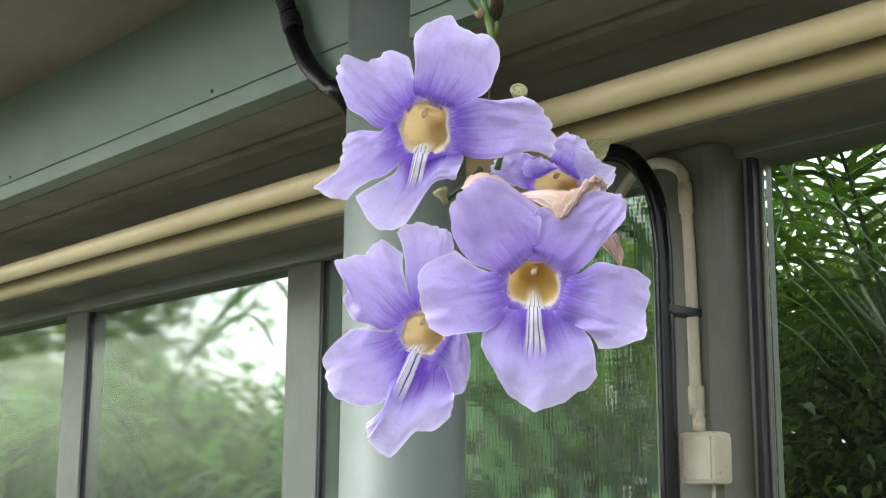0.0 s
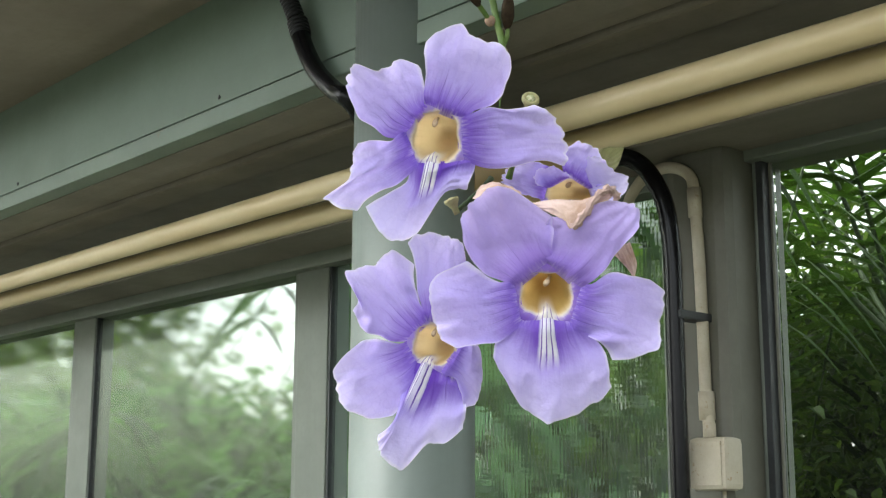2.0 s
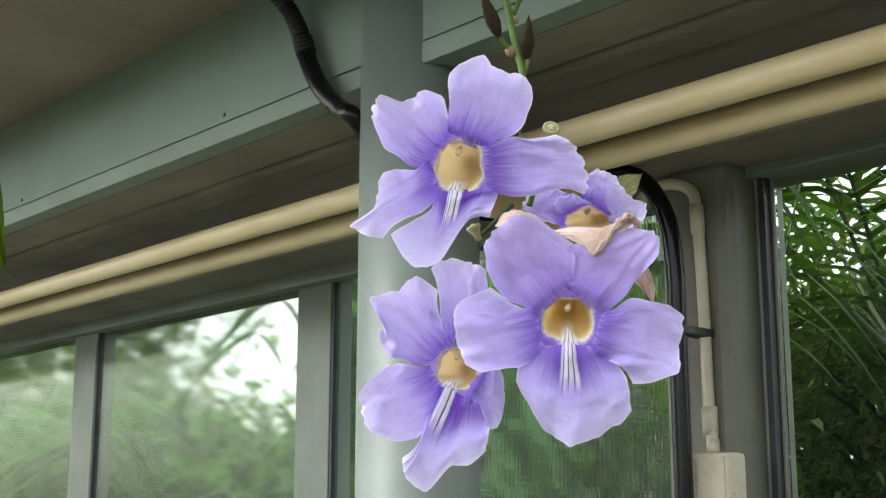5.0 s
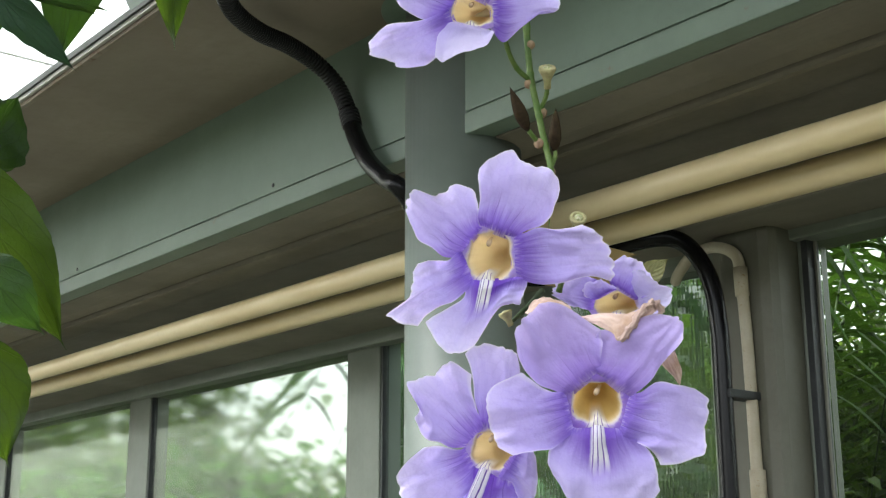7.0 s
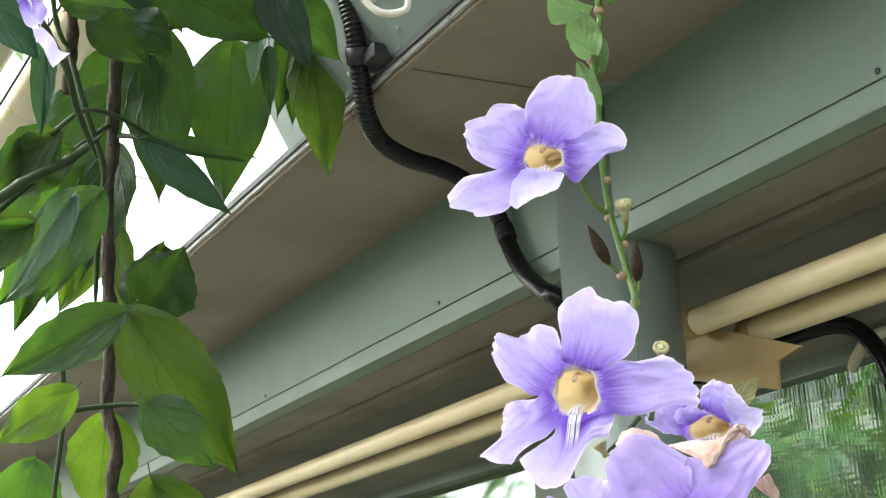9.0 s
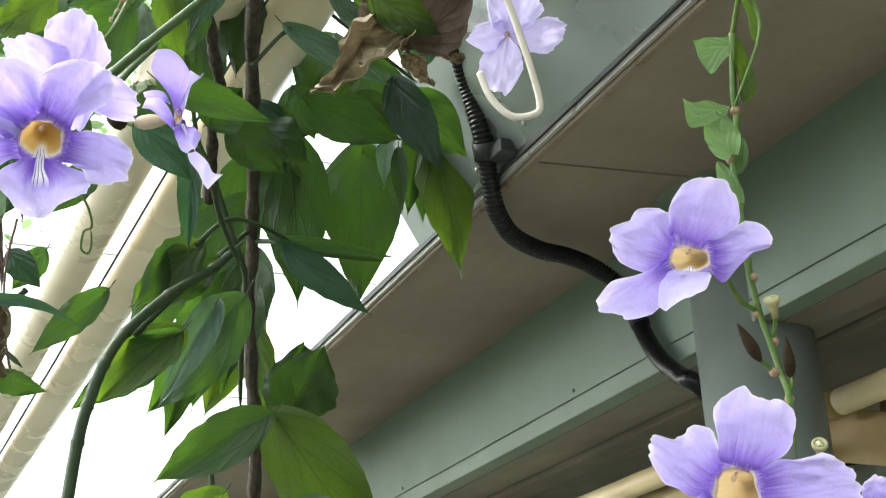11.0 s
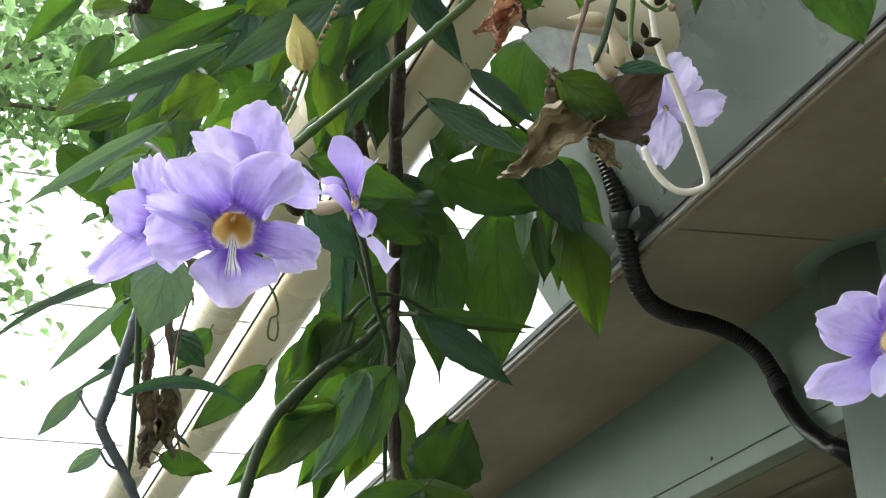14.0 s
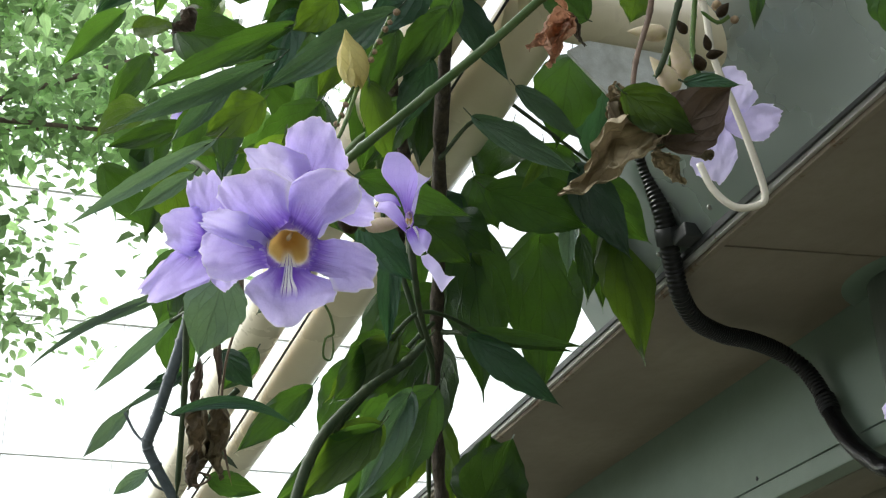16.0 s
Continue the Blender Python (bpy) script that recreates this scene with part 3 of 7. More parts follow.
        return (q.x * 0.001, q.y * 0.001, z * 0.001)

    return sheet("petal", 34, 44, fn)


def flower(parent, at, turn, rx, ry, petals, tube=1.0, label="", cream=False):
    """A trumpet flower: a funnel with its cream throat, five petals on its rim, a style and a calyx behind."""
    m = pose(*at, *turn)
    deep = 29.0 * tube * max(rx, ry) / 8.5
    prof = [(0.12, 1.38), (0.10, 1.03), (0.13, 0.97), (0.18, 0.93), (0.23, 0.88), (0.31, 0.82), (0.40, 0.74), (0.49, 0.62), (0.56, 0.42), (0.58, 0.02)]

    low = next((radians(q["az"] - 270) for q in petals if q.get("lip")), 0.0)

    def funnel(u, v):
        k = u * (len(prof) - 1)
        i = min(int(k), len(prof) - 2)
        f = k - i
        d = prof[i][0] + f * (prof[i + 1][0] - prof[i][0])
        s = prof[i][1] + f * (prof[i + 1][1] - prof[i][1])
        a = 2 * math.pi * v
        turn_a = a + low
        wob = 1 + (0.05 * math.sin(3 * a + 1 + rx) + 0.035 * math.sin(7 * a + ry)) * (1 - u) + 0.06 * math.sin(5 * a + rx) * math.sin(math.pi * u)
        ca, sa = math.cos(turn_a), math.sin(turn_a)
        box = (abs(ca) ** 2.6 + abs(sa) ** 2.6) ** (-1 / 2.6)
        ridge = math.exp(-(((a - 4.712) / 0.30) ** 2)) * (0.40 if cream else 0.60) * math.sin(math.pi * min(1.0, 0.12 + u)) ** 1.5
        s *= 1 - ridge
        return ((rx * s * wob * box * ca * (0.94 + 0.08 * sa) + d * d * (1.7 if cream else -0.3) * rx) * 0.001, (ry * s * wob * box * sa + d * d * (-0.1 if cream else 1.9) * ry) * 0.001, -d * deep * 0.001)

    body = put("flower", sheet("corolla", 16, 40, funnel), THROAT_PALE if cream else THROAT, parent, label, at=m)
    for spec in petals:
        put("petal", petal_mesh(rx=rx, ry=ry, **spec), LIP if spec.get("lip") else PALE if spec.get("pale") else SHADED_VIOLET if spec.get("flush") else PETAL, body, "lower petal with white and violet stripes" if spec.get("lip") else "", at=m)
    k = 0.001 * max(rx, ry)
    d = 0.001 * deep
    style = spline([(0.10 * k, 0.86 * ry * 0.001, -0.46 * d), (0.10 * k, 0.80 * ry * 0.001, -0.34 * d), (0.02 * k, 0.66 * ry * 0.001, -0.20 * d), (-0.06 * k, 0.46 * ry * 0.001, -0.13 * d)], 7)
    put("style", sweep("style", style, lambda t, a: k * (0.07 + 0.06 * max(0.0, math.sin(math.pi * min(1.0, max(0.0, t - 0.62) / 0.38))) * (0.6 + 0.4 * abs(math.cos(a)))), 10), STYLE, body, "cream style", at=m)
    deep *= 25.0 / 29.0
    cal = [(-2.0 * deep, 0.10), (-1.9 * deep, 0.34), (-1.6 * deep, 0.50), (-1.3 * deep, 0.46), (-1.05 * deep, 0.42), (-0.70 * deep, 0.62)]
    put("calyx", revolve("calyx", [(z * 0.001, r * k * 1.0) for z, r in cal], 18, False), CALYX, body, "tan papery calyx", at=m @ (pose(0.00045 * rx, 0, 0) if cream else pose(0, 0.0004 * ry, 0)))
    return body


def blade(parent, one, other, mat, cup, name="petal"):
    """A cupped, wavy petal or leaf between its two long edges, each given from the throat to the tip."""
    a, b = spline(one, 8), spline(other, 8)

    def at(path, u):
        k = u * (len(path) - 1)
        i = min(int(k), len(path) - 2)
        return path[i].lerp(path[i + 1], k - i)

    def fn(u, v):
        p, q = at(a, u), at(b, u)
        run = at(a, min(1, u + 0.06)) - at(a, max(0, u - 0.06))
        out = (q - p).cross(run)
        out = out.normalized() if out.length > 1e-9 else Vector((0, -1, 0))
        w = (q - p).length
        return p.lerp(q, v) + out * w * (cup * math.sin(math.pi * v) + 0.05 * math.sin(9 * u + 5 * v))

    return put(name, sheet(name, 26, 16, fn), mat, parent)


def leaf(parent, base, tip, width, normal, kind="normal", fold=0.3, curl=0.15, arch=0.08, bend=0.0):
    """A heart-shaped leaf with a long tip, folded along the midrib, on a short stalk."""
    b, t = Vector(base), Vector(tip)
    length = (t - b).length
    y = (t - b).normalized()
    nrm = Vector(normal)
    rs = random.Random(int((b.x * 7919 + b.y * 104729 + b.z * 1299709) * 100) & 0xFFFFFF)
    nrm = (nrm + Vector((rs.uniform(-0.16, 0.16), rs.uniform(-0.16, 0.16), rs.uniform(-0.12, 0.2)))).normalized()
    x = y.cross(nrm).normalized()
    z = x.cross(y)
    ph = [rs.uniform(0, 6.28) for _ in range(4)]
    dry = kind in ("dead", "deaddark", "rust", "dry")

    def fn(u, v):
        w = 2 * v - 1
        # outline: rounded lobes at the base, widest at a third, drawn-out tip
        f = max(0.0, (u - 0.34) / 0.66)
        s = math.sin(math.pi / 2 * min(1, u / 0.34)) ** 0.58 if u < 0.34 else max(math.cos(math.pi / 2 * min(1.0, f / 0.93)) ** 1.08, 0.12 * (1 - f) ** 0.7)
        if kind == "young":
            s = math.sin(math.pi * min(1.0, 0.04 + 0.96 * u) ** 0.85) ** 0.62
        saw = (u * (5.0 + ph[1] * 0.3) + ph[0] + (0.4 if w > 0 else 0)) % 1.0
        tooth = 1 + (kind != "young") * (0.07 * (saw if saw < 0.8 else (1 - saw) * 4) - 0.035) * (0.15 < u < 0.85) + 0.02 * math.sin(u * 33 + ph[1])
        half = 0.5 * width * s * tooth
        lat = half * w
        along = length * u - length * 0.07 * abs(w) ** 1.5 * (1 - u) ** 3
        h = fold * abs(lat) * 0.8 - arch * length * 4 * u * (u - 1) * 0.5 - curl * length * 0.35 * u * u
        h += 0.06 * width * math.sin(u * 9 + ph[2]) * w * w + 0.035 * width * math.sin(u * 17 + w * 4 + ph[3]) * abs(w) + 0.05 * width * math.sin(w * 2.2 + ph[0] + 3 * u) + 0.05 * width * noise.noise(Vector((u * 3.2 + ph[0], w * 1.6 + ph[1], ph[2])))
        lat += bend * length * 4 * u * (1 - u)
        if dry:
            roll = 1.1 + 1.3 * curl
            lat = half / roll * math.sin(w * roll) + width * 0.06 * math.sin(u * 9 + ph[3])
            h += half / roll * (1 - math.cos(w * roll)) * 0.9
            q = Vector((u * 5 + ph[0], w * 1.8 + ph[1], ph[2]))
            h += width * (0.30 * noise.noise(q) + 0.16 * noise.noise(q * 2.3) + 0.09 * noise.noise(q * 5.1))
            lat += width * 0.12 * noise.noise(q * 1.7 + Vector((9, 0, 0)))
            along += length * 0.05 * noise.noise(q * 1.9 + Vector((0, 9, 0)))
        return b + x * lat + y * along + z * h

    cells = (44, 28) if dry else (36, 14)
    ob = put("dry_leaf" if dry else "leaf", sheet("leaf", *cells, fn), LEAF[kind], parent)
    if not dry:
        stalk = spline([b + y * 0.02 * length, b - y * 0.06 * length + z * 0.0, b - y * 0.14 * length + Vector((0, 0, 0.04 * length))], 4)
        put("stalk", sweep("stalk", stalk, max(0.0005, 0.0065 * width), 6), STEM if kind == "young" else STEMD, ob)
    return ob


def withered(parent, top, bottom, seed, crumple=0.0006):
    """A crumpled papery strip between two edges."""
    a, b = spline(top, 12), spline(bottom, 12)

    def along(path, u):
        k = u * (len(path) - 1)
        i = min(int(k), len(path) - 2)
        return path[i].lerp(path[i + 1], k - i)

    def fn(u, v):
        p, q = along(a, u), along(b, u)
        c = p.lerp(q, v)
        w = Vector((u * 5, v * 2.2, seed))
        out = (q - p).cross(along(a, min(1, u + 0.05)) - along(a, max(0, u - 0.05))).normalized()
        return c + out * crumple * (noise.noise(w) + 0.6 * noise.noise(w * 2.7) + 1.2 * math.sin(math.pi * v)) + Vector((0, 0, crumple * 0.6 * noise.noise(w * 3.3)))

    return put("withered_petal", sheet("withered_petal", 36, 18, fn), WITHER, parent, "pale pinkish withered petal")


def stem(parent, name, points, radius, mat, knobs=0.0):
    path = spline(points, 12)
    wob = (lambda t, a: radius * (1 + knobs * math.sin(t * 90 + 2 * a) * 0.6 + knobs * math.sin(t * 37 + a) + 0.12 * (math.sin(t * len(points) * 6.2832) ** 8))) if knobs else (lambda t, a: radius * (1.08 - 0.2 * t + 0.22 * max(0.0, math.cos(t * (len(points) - 1) * 6.2832)) ** 24) * max(0.12, min(1.0, (1 - t) * 12)))
    return put(name, sweep(name, path, wob, 12 if knobs else 8), mat, parent)


def bract_bud(parent, base, tip, half):
    n = (Vector(tip) - Vector(base)).length
    prof = [(0, 0.25), (0.12, 0.7), (0.3, 1.0), (0.5, 0.95), (0.75, 0.6), (0.92, 0.22), (1.0, 0.03)]
    put("bud", revolve("bud", [(z * n, r * half) for z, r in prof], 12), BRACT, parent, "dark pointed flower bud", at=aim(base, tip))


def node_bud(parent, base, tip, half):
    n = 1.6 * half
    prof = [(-0.5, 0.35), (-0.3, 0.8), (0, 1.0), (0.3, 0.85), (0.5, 0.4)]
    put("stem_node", revolve("node", [(z * n, r * half * 0.85) for z, r in prof], 10), NODE, parent, "brown swollen stem node", at=aim(base, tip))


def big_bud(parent, base, tip, half):
    n = (Vector(tip) - Vector(base)).length
    prof = [(0, 0.16), (0.06, 0.36), (0.18, 0.50), (0.38, 0.52), (0.6, 0.40), (0.8, 0.22), (0.93, 0.10), (1.0, 0.015)]
    put("bud", revolve("bud", [(z * n, r * half) for z, r in prof], 14), BUD, parent, "cream and pink closed flower bud", at=aim(base, tip))


def yellow_bud(parent, base, tip, half):
    n = (Vector(tip) - Vector(base)).length
    shape = spline([(0, 0.22, 0), (0.14, 0.74, 0), (0.34, 1.0, 0), (0.60, 0.86, 0), (0.80, 0.42, 0), (1.0, 0.05, 0)], 6)
    for a in (0, 1):
        def valve(u, v, a=a):
            w = (v - 0.5) * 2
            k = u * (len(shape) - 1)
            q = shape[min(int(k), len(shape) - 2)].lerp(shape[min(int(k) + 1, len(shape) - 1)], k - min(int(k), len(shape) - 2))
            r = half * 0.50 * q.y * (1 + 0.14 * abs(math.cos(w * 2.4)))
            ang = w * 1.75 + a * math.pi
            return (r * math.cos(ang) * 1.05 + 0.0012 * math.sin(u * 3) * (1 if a else -1), r * math.sin(ang) * 0.75, q.x * n + 0.0015 * math.sin(5 * w))
        put("bract", sheet("bract", 14, 12, valve), LEAF["yellow"], parent, "yellow papery bract", at=aim(base, tip))


def cut_stub(parent, base, tip, half):
    n = (Vector(tip) - Vector(base)).length
    prof = [(0, 0.4), (0.4, 0.45), (0.65, 0.75), (0.85, 1.0), (1.0, 0.95), (1.02, 0.7), (0.95, 0.6)]
    ob = put("calyx_stub", revolve("stub", [(z * n, r * half) for z, r in prof], 14), STUB, parent, "pale ring-shaped calyx stub", at=aim(base, tip))
    put("core", revolve("core", [(0.9 * n, 0.6 * half), (1.0 * n, 0.5 * half), (1.08 * n, 0.2 * half)], 10), STUBTOP, ob, "green core", at=aim(base, tip))


# ---- the ground ----
g = sheet("ground", 40, 40, lambda u, v: (400 * (u - 0.5) ** 3 * 4, 400 * (v - 0.5) ** 3 * 4, 0.02 * math.sin(u * 90) * math.sin(v * 70) * (abs(u - 0.5) > 0.1)))
tagged(put("ground", g, GROUND), "bare soil and patchy grass of a garden", "ground", kind="structure")

# ---- the glazed wall, its beam and its eaves ----
Y0, Y1 = -1.6, 5.2
FACE, FOOT, GROOVE, TOPZ = 0.807, 2.209, 2.2335, 2.380
beam = thing("eaves_beam", (FACE, 1.0, FOOT), "grey-green painted boxed beam above the windows", "beam", kind="structure")
put("fascia_board", block("fascia_board", (FACE, Y0, GROOVE + 0.0006), (FACE + 0.03, Y1, TOPZ + 0.02), 0.0012), STEEL, beam)
put("fascia_lip", block("fascia_lip", (FACE - 0.0005, Y0, FOOT), (FACE + 0.03, Y1, GROOVE - 0.0006), 0.002), LIPSTEEL, beam)
put("beam_core", block("beam_core", (FACE + 0.012, Y0, FOOT + 0.013), (1.30, Y1, TOPZ + 0.015), 0), UNDER, beam)
put("underside_board", block("underside_board", (FACE + 0.031, Y0, FOOT - 0.001), (FACE + 0.079, Y1, FOOT + 0.02), 0.0015), UNDER, beam)
put("underside_board", block("underside_board", (FACE + 0.081, Y0, FOOT + 0.0085), (FACE + 0.126, Y1, FOOT + 0.02), 0.003), UNDER, beam)
put("underside_board", block("underside_board", (FACE + 0.128, Y0, FOOT + 0.001), (FACE + 0.188, Y1, FOOT + 0.02), 0.006), UNDER, beam)
put("underside_board", block("underside_board", (FACE + 0.190, Y0, FOOT + 0.007), (1.119, Y1, FOOT + 0.02), 0.004), UNDER, beam)
put("inner_plate", block("inner_plate", (1.12, Y0, 2.155), (1.30, Y1, FOOT + 0.02), 0.004), UNDER, beam)
for yy, zz in ((0.59, 2.241), (1.335, 2.243), (1.93, 2.242), (2.65, 2.242)):
    put("screw", revolve("screw", [(0, 0.0018), (0.0014, 0.0030), (0.002, 0.0018)], 10), RUBBER, beam, at=aim((FACE + 0.0005, yy, zz), (FACE - 1, yy, zz)))

EDGE_X, EDGE_Z = 0.566, 2.366
soffit = thing("soffit", (0.68, 1.0, EDGE_Z), "beige boarded soffit under the eaves", "soffit", kind="structure")
JOINTS = [Y0, -0.25, 0.968, 2.18, 3.4, Y1]
for a, b in zip(JOINTS, JOINTS[1:]):
    verts = [(x, y, z) for y in (a + 0.0018, b - 0.0018) for x, z in ((EDGE_X + 0.0068, EDGE_Z - 0.0010), (FACE + 0.01, TOPZ), (FACE + 0.01, TOPZ + 0.01), (EDGE_X + 0.0068, EDGE_Z + 0.0090))]
    fs = [(0, 1, 5, 4), (1, 2, 6, 5), (2, 3, 7, 6), (3, 0, 4, 7), (3, 2, 1, 0), (4, 5, 6, 7)]
    put("soffit_board", as_mesh("soffit_board", verts, fs, None, False), SOFFIT, soffit)
backing = [(x, y, z) for y in (Y0, Y1) for x, z in ((EDGE_X + 0.0052, EDGE_Z + 0.0146), (FACE + 0.011, TOPZ + 0.012), (FACE + 0.011, TOPZ + 0.016), (EDGE_X + 0.0052, EDGE_Z + 0.0186))]
put("soffit_backing", as_mesh("soffit_backing", backing, [(0, 1, 5, 4), (1, 2, 6, 5), (2, 3, 7, 6), (3, 0, 4, 7), (3, 2, 1, 0), (4, 5, 6, 7)], None, False), RUBBER, soffit)
put("edge_strip", block("edge_strip", (EDGE_X - 0.0030, Y0, EDGE_Z - 0.004), (EDGE_X + 0.0045, Y1, EDGE_Z + 0.010), 0.0012), EDGE, soffit, "chipped beige edge strip")
put("dark_gap", block("dark_gap", (EDGE_X - 0.0115, Y0, EDGE_Z + 0.006), (EDGE_X - 0.0085, Y1, EDGE_Z + 0.014), 0), RUBBER, soffit, "black line along the soffit edge")
put("edge_trim", block("edge_trim", (EDGE_X - 0.0085, Y0, EDGE_Z + 0.0005), (EDGE_X - 0.0036, Y1, EDGE_Z + 0.010), 0.001), TRIM, soffit, "grey metal edge trim")

gutter = thing("gutter_sheet", (0.45, 1.0, 2.4), "smooth grey sheet-metal gutter beyond the soffit", "gutter", kind="structure")
GJ = [Y0, 0.868, 1.24]
for a, b in zip(GJ, GJ[1:]):
    def tray(u, v, a=a, b=b):
        y = a - (0.02 if a > 0.5 else 0) + (b - a + (0.02 if a > 0.5 else 0)) * v
        s = 0.165 * u
        return (EDGE_X - 0.0115 - 0.5 * s, y, EDGE_Z + (0.0125 if a > 0.5 else 0.010) + 0.86 * s + 0.0012 * math.sin(y * 9 + u * 4))
    put("gutter_tray", sheet("gutter_tray", 8, 40, tray), GUTTER, gutter)
    for k in range(3):
        yy = a + (b - a) * (0.2 + 0.3 * k)
        put("rivet", revolve("rivet", [(0, 0.003), (0.0015, 0.0026), (0.0022, 0.001)], 8), TRIM, gutter, at=aim((EDGE_X - 0.0205, yy, EDGE_Z + 0.026), (EDGE_X - 0.9, yy, EDGE_Z - 0.46)))
roof = put("roof", block("roof", (0.80, Y0, 2.47), (1.34, Y1, 2.52), 0.004), ROOF)
tagged(roof, "grey sheet roof over the eaves", "roof", kind="structure")

pole = put("pole", revolve("pole", [(0, 0.0635), (2.39, 0.0635)], 48), STEEL_POLE, at=Matrix.Translation((0.846, 1.006, 0)))
tagged(pole, "round grey-green painted steel pole under the beam", "pole", kind="structure")
put("flange", revolve("flange", [(2.3760, 0.0640), (2.3760, 0.0908), (2.3766, 0.0915), (2.3900, 0.0915)], 48, False), STEEL, pole, "round painted flange under the soffit", at=Matrix.Translation((0.846, 1.006, 0)))
put("soffit_screw", revolve("soffit_screw", [(0, 0.0042), (0.0012, 0.0040), (0.002, 0.0025), (0.0021, 0.0)], 12), SOFFIT, soffit, at=aim((0.606, 0.962, 2.3690), (0.606, 0.962, 1.0)))

# windows: frame members with glass between
WX = 1.24
wall = thing("window_wall", (WX, 1.0, 0.9), "grey-green framed window wall with obscured and clear glass", "window wall", kind="structure")
put("head_rail", block("head_rail", (WX - 0.015, 0.905, 2.131), (WX + 0.06, Y1, 2.20), 0.003), FRAME, wall)
put("head_rail", block("head_rail", (WX - 0.015, Y0, 2.142), (WX + 0.06, 0.904, 2.20), 0.003), FRAME, wall)
put("sill_rail", block("sill_rail", (WX - 0.03, Y0, 0.88), (WX + 0.06, Y1, 0.96), 0.004), FRAME, wall)
put("dado_wall", block("dado_wall", (WX - 0.02, Y0, 0), (WX + 0.10, Y1, 0.88), 0.004), WALL, wall)
for a, b in ((2.520, 2.612), (1.693, 1.779), (3.33, 3.42)):
    put("mullion", block("mullion", (WX + 0.003, a, 0.95), (WX + 0.05, b, 2.135), 0.003), FRAME, wall)
    put("gasket", block("gasket", (WX + 0.005, a - 0.006, 0.95), (WX + 0.02, a - 0.0005, 2.131), 0.001), RUBBER, wall)
    put("bead", block("bead", (WX + 0.005, b + 0.0005, 0.95), (WX + 0.02, b + 0.010, 2.131), 0.001), FRAME, wall)
post = put("post", block("post", (WX - 0.055, 0.860, 0.0), (WX + 0.05, 0.948, 2.168), 0.016), POST, wall, "weathered pale grey window post")
put("jamb", block("jamb", (WX - 0.002, 0.853, 0.95), (WX + 0.05, 0.8595, 2.150), 0.003), FRAME, wall)
put("jamb", block("jamb", (WX - 0.010, 0.949, 0.95), (WX + 0.05, 0.990, 2.150), 0.003), FRAME, wall)
put("gasket", block("gasket", (WX - 0.004, 0.8438, 0.95), (WX + 0.02, 0.8526, 2.142), 0.001), RUBBER, wall)
put("bead", block("bead", (WX + 0.008, 0.8400, 0.95), (WX + 0.0117, 0.8434, 2.142), 0.0008), POST, wall)
put("mullion", block("mullion", (WX - 0.010, -0.35, 0.95), (WX + 0.05, -0.26, 2.145), 0.003), FRAME, wall)


def pane(y0, y1, mat, rib=0.0, pitch=0.009, top=2.133):
    """A glass pane; rib: the depth of its upright reeds."""
    n = max(2, int((y1 - y0) / pitch * 8)) if rib else 2
    verts, faces = [], []
    for i in range(n + 1):
        y = y0 + (y1 - y0) * i / n
        x = WX + 0.012 - (rib * (0.5 + 0.5 * math.cos(2 * math.pi * y / pitch)) if rib else 0)
        verts += [(x, y, 0.955), (x, y, top), (WX + 0.017, y, top), (WX + 0.017, y, 0.955)]
    for i in range(n):
        a, b = 4 * i, 4 * i + 4
        faces += [(a, a + 1, b + 1, b), (a + 2, a + 3, b + 3, b + 2), (a + 1, a + 2, b + 2, b + 1), (a + 3, a, b, b + 3)]
    faces += [(3, 2, 1, 0), (4 * n, 4 * n + 1, 4 * n + 2, 4 * n + 3)]
    me = as_mesh("pane", verts, faces, None, False)
    for i in range(n if rib else 0):
        me.polygons[4 * i].use_smooth = True
    ob = put("pane", me, mat, wall)
    ob.visible_shadow = False
    return ob


pane(2.614, 3.33, FROST)
pane(1.790, 2.513, FROST)
pane(0.991, 1.686, RIBGLASS, 0.00004, 0.0065)
pane(-0.258, 0.8396, CLEAR, top=2.144)
pane(3.43, Y1, FROST)
pane(Y0, -0.352, CLEAR, top=2.144)

# two cream service pipes hung under the beam
for (cx, cz), nm in (((0.962, 2.1510), "upper"), ((1.010, 2.1350), "lower")):
    for a, b in ((-1.5, 1.020 - (cx - 0.962) * 0.9), (1.085, Y1 - 0.1)):
        ob = put("service_pipe", sweep("service_pipe", [Vector((cx, a, cz)), Vector((cx, a + 0.003, cz)), Vector((cx, b - 0.003, cz)), Vector((cx, b, cz))], 0.0155, 28), CREAM)
        tagged(ob, "cream plastic service pipe under the beam", "pipe", "service pipes")
        if a < 0:
            put("end_cap", sweep("end_cap", [Vector((cx, b - 0.004, cz)), Vector((cx, b + 0.016, cz)), Vector((cx, b + 0.019, cz))], lambda t, q: 0.0168 - 0.004 * (t > 0.9), 24), PLATE, ob, "tan end cap")
corners = [Vector(q) for q in ((0.986, 1.068, 2.166), (0.986, 0.888, 2.094), (0.986, 0.925, 2.086), (0.986, 0.928, 2.055), (0.986, 1.075, 2.098))]
plate = put("bracket_plate", as_mesh("bracket_plate", corners + [q + Vector((0.004, 0, 0)) for q in corners], [(0, 1, 2, 3, 4), (9, 8, 7, 6, 5)] + [(k, 5 + k, 5 + (k + 1) % 5, (k + 1) % 5) for k in range(5)], None, False), PLATE)
tagged(plate, "tan flat bracket plate below the pipes", "bracket")
for yy in (0.2, 3.5):
    ob = put("pipe_strap", block("pipe_strap", (0.94, yy, 2.166), (1.035, yy + 0.016, 2.216), 0.002), UNDER)
    tagged(ob, "dark metal strap holding the service pipes", "strap", "pipe straps")

